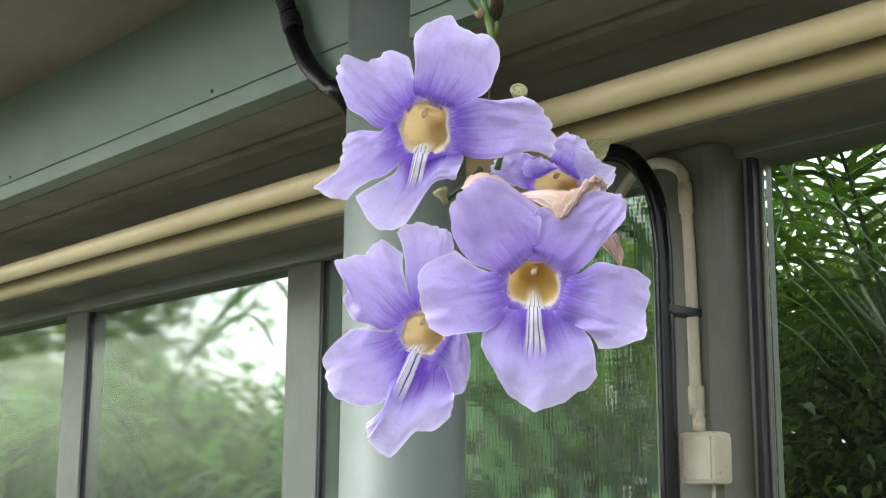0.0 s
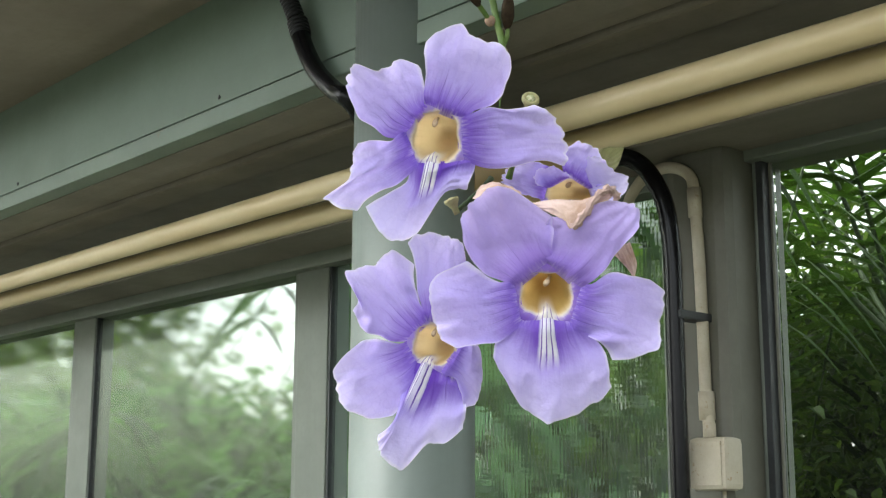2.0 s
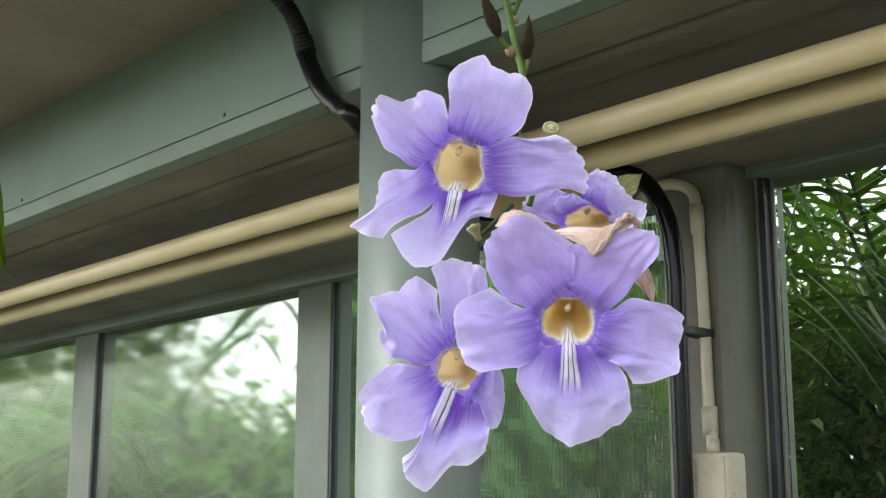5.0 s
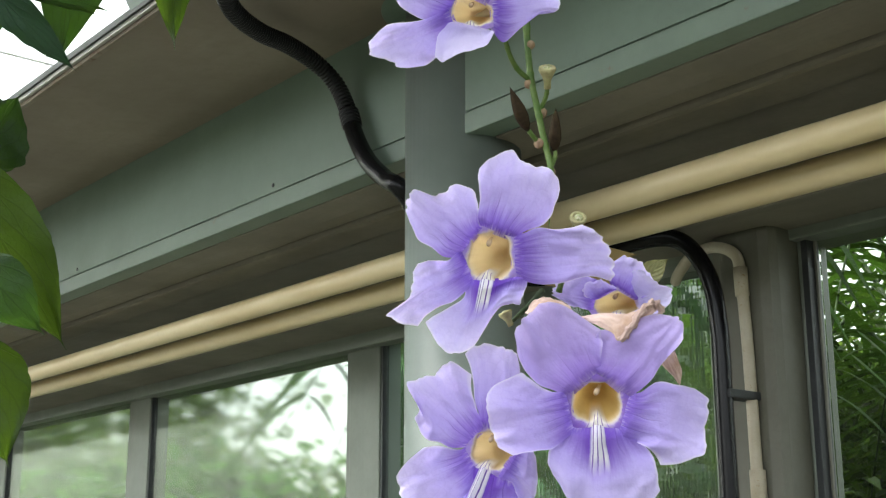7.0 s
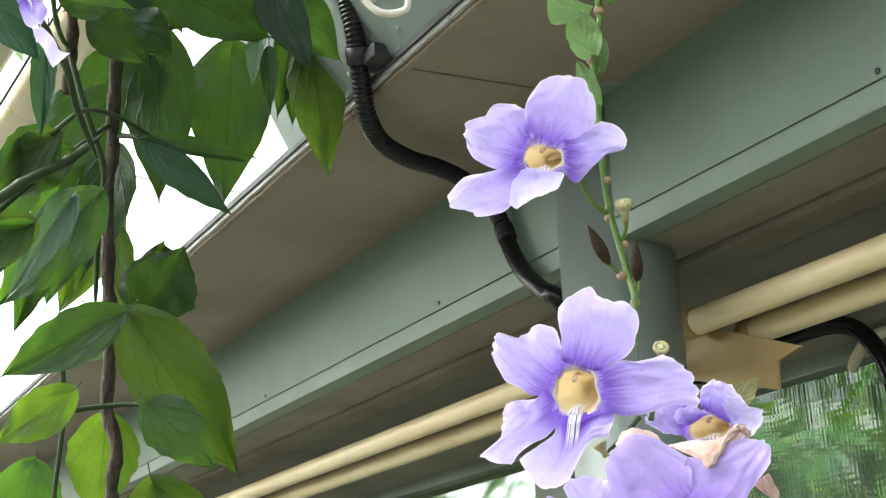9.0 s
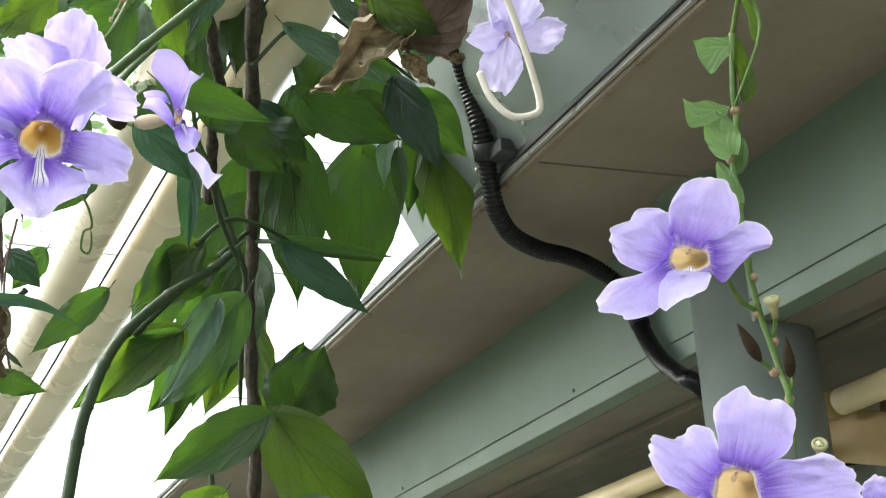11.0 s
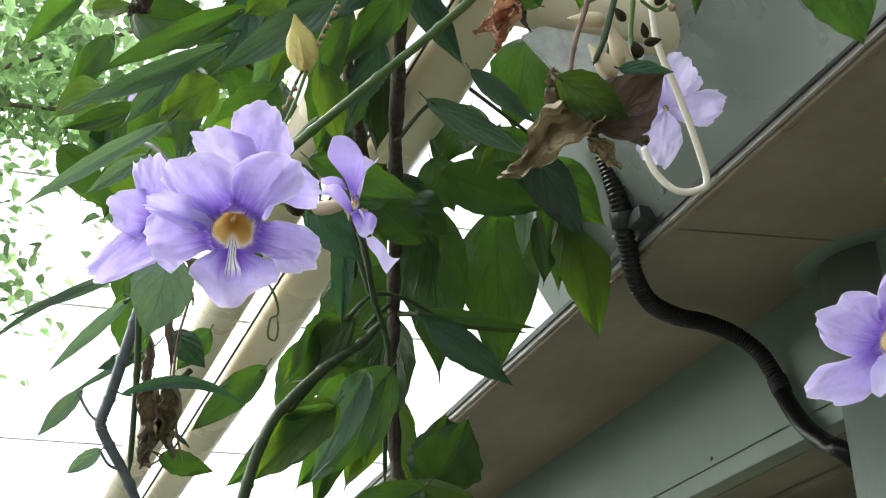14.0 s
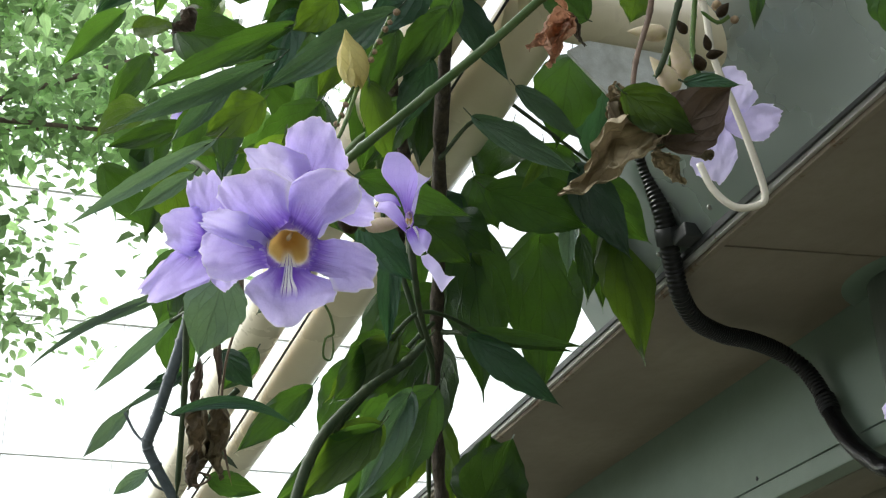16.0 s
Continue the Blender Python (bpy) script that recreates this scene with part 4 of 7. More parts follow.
# black corrugated hose
hp = [(0.42, 0.905, 2.560), (0.475, 0.965, 2.510), (0.512, 0.998, 2.462), (0.527, 1.004, 2.413), (0.536, 1.014, 2.388), (0.548, 1.030, 2.364), (0.562, 1.047, 2.342), (0.595, 1.078, 2.331), (0.65, 1.117, 2.336), (0.705, 1.147, 2.346), (0.752, 1.164, 2.343), (0.782, 1.163, 2.323), (0.790, 1.148, 2.287), (0.790, 1.132, 2.251), (0.790, 1.107, 2.215), (0.792, 1.076, 2.186), (0.797, 1.050, 2.167), (0.86, 1.078, 2.135), (0.95, 1.092, 2.115), (1.03, 1.075, 2.108), (1.085, 0.998, 2.140), (1.12, 0.945, 2.144), (1.132, 0.912, 2.104), (1.135, 0.899, 2.04), (1.135, 0.897, 1.9), (1.135, 0.895, 1.2), (1.135, 0.895, 0.05)]
path = spline(hp, 60)
n_h = len(path)
cum = [0.0]
for a, b in zip(path, path[1:]):
    cum.append(cum[-1] + (b - a).length)
even, k = [], 0
step = 0.0007
for i in range(int(cum[-1] / step)):
    s = i * step
    while cum[k + 1] < s:
        k += 1
    even.append(path[k].lerp(path[k + 1], (s - cum[k]) / max(1e-9, cum[k + 1] - cum[k])))
hose = thing("corrugated_hose", (0.8, 1.1, 2.2), "black corrugated plastic hose bending round the eaves", "hose")
cut = min(range(len(even)), key=lambda q: (even[q] - Vector((0.790, 1.148, 2.287))).length)
ribbed = cut * step
put("ribbed_length", sweep("ribbed_length", even[: cut + 1], lambda t, a: 0.0101 + 0.0006 * math.sin(t * ribbed / 0.0052 * 2 * math.pi), 18), HOSE, hose, "ribbed black hose length")
put("smooth_length", sweep("smooth_length", even[cut::10], 0.0106, 18), HOSE_GLOSS, hose, "smooth glossy black hose length")
put("collar", sweep("collar", even[cut + 4 : cut + 36], lambda t, a: 0.0117 + 0.0006 * math.sin(t * 25), 18), HOSE, hose, "black hose collar")
clip = thing("hose_clip", (0.545, 1.0, 2.38), "black plastic clip fixing the hose to the eaves", "clip")
put("band", sweep("band", [Vector((0.5315, 1.0085, 2.4005)), Vector((0.5375, 1.0165, 2.3845))], 0.0126, 18), RUBBER, clip)
put("foot", block("foot", (0.535, 0.976, 2.377), (0.558, 1.004, 2.392), 0.002), RUBBER, clip)
ob = put("hose_clip", block("hose_clip", (1.13, 0.884, 1.952), (1.19, 0.905, 1.962), 0.002), RUBBER)
tagged(ob, "black plastic clip fixing the hose to the post", "clip")

# cable with its junction box on the post
cab = [(1.2, 1.0141, 2.1161), (1.185, 0.9958, 2.1205), (1.178, 0.9673, 2.1367), (1.177, 0.9319, 2.1403), (1.177, 0.9016, 2.1243), (1.177, 0.8962, 2.0923), (1.177, 0.8928, 2.0318), (1.177, 0.891, 1.9532), (1.177, 0.89, 1.8763), (1.175, 0.8854, 1.8351)]
ob = put("cable_conduit", sweep("cable_conduit", spline(cab, 14), 0.0068, 14), PLASTIC)
tagged(ob, "off-white cable conduit on the post", "cable")
ob = put("conduit_sleeve", sweep("conduit_sleeve", [Vector((1.177, 0.8893, 1.8738)), Vector((1.177, 0.8889, 1.8422))], 0.0092, 16), PLASTIC)
tagged(ob, "off-white conduit sleeve above the box", "sleeve")
ob = put("conduit_sleeve", sweep("conduit_sleeve", [Vector((1.177, 0.8965, 2.1085)), Vector((1.177, 0.8953, 2.0747))], 0.0084, 16), PLASTIC)
tagged(ob, "off-white conduit sleeve below the bend", "sleeve")
box = put("junction_box", block("junction_box", (1.150, 0.8470, 1.7648), (1.184, 0.8969, 1.8221), 0.007), PLASTIC)
tagged(box, "off-white plastic junction box with dirt stains on the post", "junction box")
put("gland", sweep("gland", [Vector((1.172, 0.8828, 1.8221)), Vector((1.172, 0.8828, 1.8381))], 0.0072, 14), PLASTIC, box)
put("lid_line", block("lid_line", (1.1485, 0.8520, 1.7698), (1.1510, 0.8919, 1.8171), 0.0008), PLASTIC, box)
ob = put("cable", sweep("cable", spline([(1.172, 0.8660, 1.7678), (1.172, 0.8660, 1.4), (1.18, 0.8660, 0.9)], 8), 0.0022, 8), PLASTIC)
tagged(ob, "thin off-white cable below the box", "cable")

# ivory pipes beyond the gutter
for x0, x1, lab in ((0.322, 0.288, "ivory"), (0.236, 0.196, "ivory")):
    ob = put("ivory_pipe", sweep("ivory_pipe", spline([(x0 + 0.05, -1.5, 2.52), (x0 + 0.012, 0.50, 2.509), (x0, 0.91, 2.506), (x1, 2.33, 2.50), (x1 - 0.085, 5.5, 2.49)], 8), 0.0325, 32), IVORY)
    tagged(ob, "ivory painted pipe running along the eaves", "pipe", "eaves pipes")
ob = put("branch_pipe", sweep("branch_pipe", spline([(0.2961, 0.8299, 2.5192), (0.3563, 0.8167, 2.5058), (0.4299, 0.8168, 2.5033), (0.5364, 0.8177, 2.5007)], 8), 0.0325, 32), IVORY)
tagged(ob, "ivory painted branch pipe into the eaves", "pipe", "eaves pipes")
near = [Vector(q) for q in ((0.3412, 0.8109, 2.452), (0.3619, 0.8109, 2.4669), (0.4661, 0.8109, 2.4674), (0.4464, 0.8109, 2.3967), (0.3851, 0.8109, 2.4055))]
back = [q + Vector((0.002, 0.006, 0.001)) for q in near]
ob = put("gusset_plate", as_mesh("gusset_plate", near + back, [(0, 1, 2, 3, 4), (9, 8, 7, 6, 5)] + [(k, 5 + k, 5 + (k + 1) % 5, (k + 1) % 5) for k in range(5)], None, False), WHITEPLATE)
tagged(ob, "pitted white gusset plate under the branch pipe", "bracket")
ob = put("pipe_wire", sweep("pipe_wire", spline([(0.29, 0.3, 2.487), (0.279, 0.9, 2.484), (0.242, 2.33, 2.478), (0.157, 5.4, 2.468)], 12), lambda t, a: 0.0022 + 0.0008 * math.sin(t * 900), 8), RUBBER)
tagged(ob, "dark twisted wire between the pipes", "wire")

# bent white rod
rod = [(0.2587, 0.5109, 2.2973), (0.2846, 0.502, 2.2749), (0.2937, 0.5096, 2.2364), (0.3056, 0.5127, 2.2045), (0.3172, 0.5175, 2.1741), (0.3242, 0.5225, 2.1532), (0.3205, 0.5266, 2.1476), (0.309, 0.5325, 2.1482), (0.2986, 0.5366, 2.1606), (0.2925, 0.5379, 2.1778)]
ob = put("bent_rod", sweep("bent_rod", spline(rod, 10), 0.0022, 14), WHITEROD)
tagged(ob, "bent white plastic-coated rod hook", "hook")

# ---- the hanging flower spray in front ----
spray = thing("flower_spray", (0.31, 0.33, 2.0), "hanging spray of lilac trumpet flowers on a green stem", "flowers", "flower sprays")
garland = thing("flower_garland", (0.10, 0.55, 2.15), "cluster of lilac trumpet flowers with buds and dead leaves", "flowers", "flower sprays")
vine = thing("climbing_vine", (0.42, 1.10, 0.0), "leafy green climbing vine with a twisted woody stem", "vine")
flower(spray, (0.276, 0.3185, 1.8728), (106.2, -0.5, -41.1), 8.2, 8.8, [
        dict(az=140, length=36.8, left=(6.6, 10.4, 10.6, 11.5, 9.0, 6.6), right=(6.6, 6.4, 9.6, 12.1, 13.8, 15.3), tips=(0.55, 0.7, 0.74, 0.74, 0.77, 0.81, 0.98, 1.0, 0.99, 0.99, 0.99, 0.98, 0.96, 0.94, 0.92), back=0.1, ruffle=0.9, seed=1),
        dict(az=68, length=38.8, left=(6.8, 9.2, 10.3, 11.8, 13.7, 15.3), right=(6.8, 8.3, 13.5, 15.7, 15.5, 15.1), tips=(0.81, 0.91, 0.95, 0.97, 0.96, 0.95, 0.94, 0.94, 0.95, 1.0, 1.0, 0.97, 0.92, 0.85, 0.73), back=0.12, ruffle=0.8, seed=2),
        dict(az=1, length=45.0, left=(6.4, 8.2, 10.0, 9.3, 9.3, 10.5), right=(6.4, 10.0, 10.8, 9.6, 8.4, 10.2), tips=(0.96, 0.98, 1.0, 0.99, 0.99, 0.98, 0.97, 0.97, 0.96, 0.94, 0.91, 0.88, 0.85, 0.82, 0.74), back=0.05, ruffle=0.9, seed=3),
        dict(az=203, length=41.8, left=(6.5, 7.8, 9.4, 9.0, 9.8, 12.1), right=(6.5, 6.1, 5.1, 6.8, 8.3, 8.4), tips=(0.59, 0.64, 0.66, 0.67, 0.69, 0.71, 0.73, 0.75, 0.81, 1.0, 0.99, 0.97, 0.94, 0.88, 0.82), back=-0.05, ruffle=0.8, seed=4),
        dict(az=256, length=37.1, left=(15.7, 15.4, 15.2, 14.8, 14.5, 14.2), right=(6.9, 6.4, 5.8, 9.3, 13.4, 17.8), tips=(0.76, 0.83, 0.91, 0.96, 0.99, 1.0, 0.99, 0.94, 0.86, 0.72, 0.54, 0.44, 0.42, 0.4, 0.39), back=0.06, ruffle=0.7, lip=True, seed=5, wing=6.5),
    ], cream=True)
flower(spray, (0.3064, 0.2968, 1.8198), (99.3, 0.4, -45.8), 9.5, 7.9, [
        dict(az=127, length=40.4, left=(6.6, 8.6, 11.7, 12.8, 12.3, 10.6), right=(10.1, 10.2, 11.9, 14.3, 15.8, 17.4), tips=(0.5, 0.68, 0.86, 0.95, 0.99, 1.0, 1.0, 0.99, 0.99, 0.98, 0.97, 0.96, 0.93, 0.86, 0.79), back=0.0, ruffle=0.8, flush=True, seed=11),
        dict(az=50, length=41.9, left=(9.1, 9.1, 12.0, 14.8, 15.8, 15.7), right=(6.6, 8.4, 9.1, 8.6, 8.6, 8.8), tips=(0.88, 0.93, 0.96, 0.98, 0.99, 1.0, 0.98, 0.96, 0.94, 0.89, 0.83, 0.75, 0.63, 0.56, 0.51), back=0.0, ruffle=0.8, flush=True, seed=12),
        dict(az=-17, length=40.6, left=(7.3, 8.2, 13.3, 14.5, 14.7, 14.9), right=(8.3, 9.4, 9.1, 9.1, 10.4, 14.1), tips=(0.65, 0.8, 0.86, 0.92, 0.99, 0.99, 0.97, 0.96, 0.95, 0.94, 0.94, 0.94, 0.91, 0.89, 0.76), back=0.08, ruffle=0.8, seed=13),
        dict(az=189, length=38.8, left=(7.4, 10.2, 12.6, 12.5, 12.0, 12.2), right=(7.4, 7.0, 7.1, 9.2, 12.7, 15.4), tips=(0.63, 0.85, 0.95, 0.98, 0.99, 0.99, 1.0, 1.0, 0.99, 0.98, 0.97, 0.96, 0.95, 0.9, 0.82), back=-0.08, ruffle=0.8, seed=14),
        dict(az=270, length=42.0, left=(10.4, 13.5, 17.9, 19.7, 20.7, 20.9), right=(10.1, 13.0, 15.9, 17.8, 17.9, 15.8), tips=(0.57, 0.67, 0.78, 0.86, 0.91, 0.95, 0.98, 1.0, 0.99, 0.97, 0.94, 0.9, 0.85, 0.82, 0.72), back=0.04, ruffle=0.8, lip=True, seed=15),
    ])
flower(spray, (0.2924, 0.3375, 1.8059), (97.1, -0.5, -41), 7.5, 7.1, [
        dict(az=131, length=38.9, left=(5.7, 10.4, 12.2, 14.9, 15.0, 13.2), right=(5.7, 5.3, 5.8, 7.7, 9.8, 12.9), tips=(0.66, 0.87, 0.9, 0.9, 0.9, 0.9, 0.91, 0.93, 0.96, 0.98, 1.0, 0.98, 0.76, 0.73, 0.7), back=0.05, ruffle=0.9, seed=21),
        dict(az=82, length=39.0, left=(5.6, 5.9, 8.4, 9.5, 11.0, 14.1), right=(5.6, 5.2, 6.2, 7.6, 7.5, 6.4), tips=(0.85, 0.93, 0.95, 0.96, 0.97, 0.98, 0.98, 0.99, 1.0, 1.0, 1.0, 0.99, 0.97, 0.95, 0.87), back=0.14, ruffle=0.7, seed=22),
        dict(az=206, length=38.2, left=(5.8, 10.9, 12.6, 14.0, 14.9, 15.6), right=(5.8, 5.5, 7.5, 10.0, 11.8, 12.1), tips=(0.58, 0.77, 0.88, 0.92, 0.95, 0.95, 0.96, 0.97, 0.99, 0.98, 0.96, 0.93, 0.87, 0.81, 0.62), back=0.02, ruffle=0.8, seed=23),
        dict(az=244, length=44.9, left=(14.7, 16.6, 18.4, 19.5, 20.5, 21.6), right=(5.6, 5.3, 4.0, 2.0, 1.3, 4.2), tips=(0.81, 0.83, 0.85, 0.87, 0.89, 0.91, 0.93, 0.94, 0.96, 0.99, 0.96, 0.73, 0.68, 0.64, 0.47), back=0.03, ruffle=0.8, lip=True, seed=24),
        dict(az=-40, length=24.2, left=(6.2, 6.7, 7.4, 8.2, 8.9, 9.6), right=(5.7, 5.4, 4.2, 6.0, 7.7, 10.7), tips=(0.92, 0.94, 0.97, 0.99, 0.99, 0.95, 0.92, 0.89, 0.85, 0.81, 0.77, 0.71, 0.65, 0.59, 0.49), back=0.12, ruffle=0.8, seed=25),
    ], cream=True)
flower(spray, (0.2684, 0.3186, 1.966), (112.4, 3.6, -33.8), 8, 4.9, [
        dict(az=157, length=33.4, left=(5.6, 9.4, 11.0, 11.3, 10.7, 7.6), right=(5.6, 6.8, 10.4, 14.2, 14.8, 15.5), tips=(0.52, 0.71, 0.8, 0.8, 0.81, 0.9, 0.98, 0.99, 0.98, 0.97, 0.96, 0.94, 0.91, 0.89, 0.86), back=0.06, ruffle=0.8, seed=31),
        dict(az=70, length=34.7, left=(8.3, 10.5, 12.0, 13.1, 13.2, 12.9), right=(4.0, 5.1, 9.7, 13.1, 14.5, 14.1), tips=(0.65, 0.78, 0.87, 0.9, 0.96, 1.0, 0.99, 0.98, 0.97, 0.96, 0.94, 0.9, 0.86, 0.81, 0.65), back=0.1, ruffle=0.6, seed=32),
        dict(az=8, length=33.3, left=(6.2, 5.8, 6.3, 8.0, 9.6, 10.8), right=(6.2, 11.5, 9.9, 6.2, 2.0, 2.1), tips=(0.79, 0.86, 0.93, 0.96, 0.97, 0.97, 0.98, 0.98, 0.99, 1.0, 0.99, 0.97, 0.93, 0.88, 0.74), back=0.0, ruffle=0.7, seed=33),
        dict(az=209, length=40.8, left=(7.3, 7.0, 7.1, 9.8, 11.1, 10.2), right=(6.3, 6.0, 4.7, 5.6, 7.3, 8.5), tips=(0.76, 0.86, 0.92, 0.98, 0.99, 0.99, 1.0, 1.0, 0.95, 0.9, 0.87, 0.84, 0.82, 0.77, 0.67), back=0.0, ruffle=0.8, seed=34),
        dict(az=262, length=20.7, left=(8.9, 8.9, 9.0, 9.0, 9.1, 9.2), right=(7.1, 8.4, 10.2, 10.6, 10.5, 10.1), tips=(0.94, 0.97, 1.0, 0.95, 0.89, 0.83, 0.77, 0.73, 0.7, 0.67, 0.64, 0.6, 0.55, 0.49, 0.26), back=-0.45, ruffle=0.6, pale=True, seed=35),
    ], cream=True)
flower(spray, (0.3296, 0.3079, 1.8608), (103.8, 0.6, -46.8), 8.5, 4.5, [
        dict(az=165, length=24.4, left=4.5, right=7.2, tips=(0.73, 0.81, 0.88, 0.96, 1.0, 0.99, 0.98, 0.84, 0.69), back=-0.05, ruffle=1.3, seed=41),
        dict(az=118, length=12.4, left=8.4, right=2.9, tips=(0.44, 0.55, 0.66, 0.76, 0.87, 0.91, 0.96, 0.99, 0.83), back=-0.3, ruffle=1.2, seed=42),
        dict(az=57, length=18.3, left=8.8, right=8.9, tips=(0.78, 0.84, 0.89, 0.95, 1.0, 0.99, 0.97, 0.96, 0.76), back=0.05, ruffle=1.0, seed=43),
        dict(az=18, length=21.6, left=9.3, right=8.2, tips=(0.65, 0.87, 0.93, 0.99, 0.92, 0.82, 0.73, 0.66, 0.59), back=-0.25, ruffle=1.1, pale=True, seed=44),
    ], cream=True, label='wilting pale violet flower with curled edges')
flower(garland, (0.0332, 0.4707, 2.0557), (116.2, -1.7, -11.8), 10.3, 8.5, [
        dict(az=132, length=43.0, left=(7.2, 7.8, 10.3, 10.3, 9.3, 9.0), right=(10.7, 11.0, 11.7, 14.0, 16.6, 20.2), tips=(0.49, 0.73, 0.82, 0.87, 0.88, 0.92, 0.97, 1.0, 0.99, 0.98, 0.97, 0.95, 0.93, 0.92, 0.9), back=-0.2, ruffle=0.9, seed=51),
        dict(az=52, length=43.5, left=(9.1, 11.6, 15.5, 17.9, 18.2, 17.4), right=(7.1, 6.7, 5.9, 8.2, 10.7, 13.2), tips=(0.69, 0.87, 0.92, 0.95, 0.98, 1.0, 0.99, 0.98, 0.97, 0.94, 0.92, 0.87, 0.82, 0.73, 0.54), back=-0.2, ruffle=0.9, seed=52),
        dict(az=-15, length=41.9, left=(7.9, 7.5, 9.6, 10.3, 10.3, 11.0), right=(7.9, 7.5, 7.2, 8.2, 8.8, 13.5), tips=(0.58, 0.82, 0.87, 1.0, 0.99, 0.98, 0.98, 0.99, 0.99, 1.0, 0.97, 0.95, 0.92, 0.83, 0.74), back=0.05, ruffle=0.9, seed=53),
        dict(az=187, length=39.7, left=(8.0, 7.8, 9.2, 11.1, 11.5, 11.7), right=(8.0, 7.9, 11.6, 14.1, 14.2, 13.1), tips=(0.86, 0.91, 0.95, 0.97, 0.98, 1.0, 0.99, 0.99, 0.98, 0.97, 0.96, 0.94, 0.92, 0.84, 0.75), back=-0.15, ruffle=0.9, seed=54),
        dict(az=163, length=40.7, left=4.7, right=8.9, tips=(0.76, 0.89, 0.99, 0.99, 1.0, 1.0, 0.99, 0.85, 0.71), back=-0.3, ruffle=1.3, pale=True, seed=56),
        dict(az=267, length=36.7, left=(9.2, 10.9, 21.4, 22.5, 22.6, 21.3), right=(6.8, 9.8, 14.5, 17.0, 19.2, 19.0), tips=(0.59, 0.65, 0.71, 0.81, 0.9, 0.95, 0.99, 0.99, 0.98, 0.91, 0.82, 0.75, 0.7, 0.66, 0.64), back=0.05, ruffle=0.9, lip=True, seed=55),
    ])
flower(garland, (0.002, 0.5072, 2.0735), (116.4, -3.2, -8.7), 1.9, 2.4, [
        dict(az=96, length=33.1, left=8.3, right=9.6, tips=(0.67, 0.92, 1.0, 0.98, 0.96, 0.94, 0.92, 0.9, 0.89), back=0.05, ruffle=1.17, seed=61),
        dict(az=166, length=25.3, left=10.5, right=14, tips=(0.45, 0.78, 0.93, 1.0, 0.91, 0.85, 0.78, 0.71, 0.32), back=0.02, ruffle=1.17, seed=62),
        dict(az=222, length=40.6, left=13.8, right=7.4, tips=(0.64, 0.99, 0.99, 0.99, 0.99, 1.0, 0.91, 0.67, 0.39), back=0.02, ruffle=1.17, seed=63),
        dict(az=300, length=26, left=6.5, right=8.9, tips=(0.77, 0.97, 0.97, 0.94, 0.91, 0.89, 0.87, 0.74, 0.57), back=0.05, lip=True, seed=64, ruffle=1.04),
        dict(az=35, length=18.2, left=10, right=8.5, tips=(0.55, 0.68, 0.81, 0.95, 0.99, 0.96, 0.94, 0.92, 0.89), back=0.05, seed=65, ruffle=1.04),
    ])
flower(garland, (0.0468, 0.4972, 2.0978), (118.4, -1.4, -12.5), 3.3, 2.8, [
        dict(az=142, length=38.7, left=8.9, right=15, tips=(0.41, 0.74, 0.82, 0.9, 0.98, 0.94, 0.85, 0.72, 0.43), back=-0.1, ruffle=1.04, pale=True, seed=71),
        dict(az=74, length=39.9, left=18.1, right=13.8, tips=(0.61, 0.7, 0.79, 0.88, 0.93, 0.97, 0.97, 0.86, 0.76), back=0.02, ruffle=1.04, seed=72),
        dict(az=-8, length=33.8, left=10.6, right=10.2, tips=(0.96, 0.97, 0.98, 0.99, 0.99, 0.95, 0.9, 0.81, 0.59), back=0.02, ruffle=1.17, seed=73),
        dict(az=205, length=22.1, left=9.6, right=6.5, tips=(0.5, 0.77, 0.96, 0.97, 0.97, 0.99, 1.0, 0.79, 0.56), back=0.02, seed=74, ruffle=1.04),
        dict(az=270, length=19.4, left=11.1, right=9.7, tips=(0.58, 0.77, 0.95, 1.0, 1.0, 1.0, 1.0, 0.87, 0.59), back=0.02, lip=True, seed=75, ruffle=1.04),
    ])
side_flower = flower(garland, (0.1059, 0.5222, 2.1067), (117.5, 0.6, -16.5), 1.8, 3.5, [], tube=0.6)
blade(side_flower, [(0.1050, 0.5240, 2.1080), (0.1010, 0.5240, 2.1200), (0.0920, 0.5190, 2.1270), (0.0900, 0.5160, 2.1320), (0.0920, 0.5180, 2.1410), (0.0950, 0.5200, 2.1440)], [(0.1060, 0.5220, 2.1070), (0.1080, 0.5220, 2.1170), (0.1110, 0.5240, 2.1290), (0.1120, 0.5260, 2.1390), (0.1060, 0.5260, 2.1460), (0.0970, 0.5220, 2.1460)], PETAL, 0.22)
blade(side_flower, [(0.1060, 0.5230, 2.1070), (0.1090, 0.5240, 2.1190), (0.1110, 0.5270, 2.1320), (0.1130, 0.5280, 2.1390)], [(0.1090, 0.5220, 2.1110), (0.1100, 0.5200, 2.1220), (0.1140, 0.5190, 2.1290), (0.1190, 0.5200, 2.1340)], PALE, -0.25)
blade(side_flower, [(0.1040, 0.5210, 2.0990), (0.1020, 0.5190, 2.1060), (0.0950, 0.5160, 2.1120), (0.0880, 0.5160, 2.1110)], [(0.1040, 0.5220, 2.0980), (0.0980, 0.5200, 2.1020), (0.0910, 0.5170, 2.1050), (0.0860, 0.5160, 2.1050)], PETAL, 0.3)
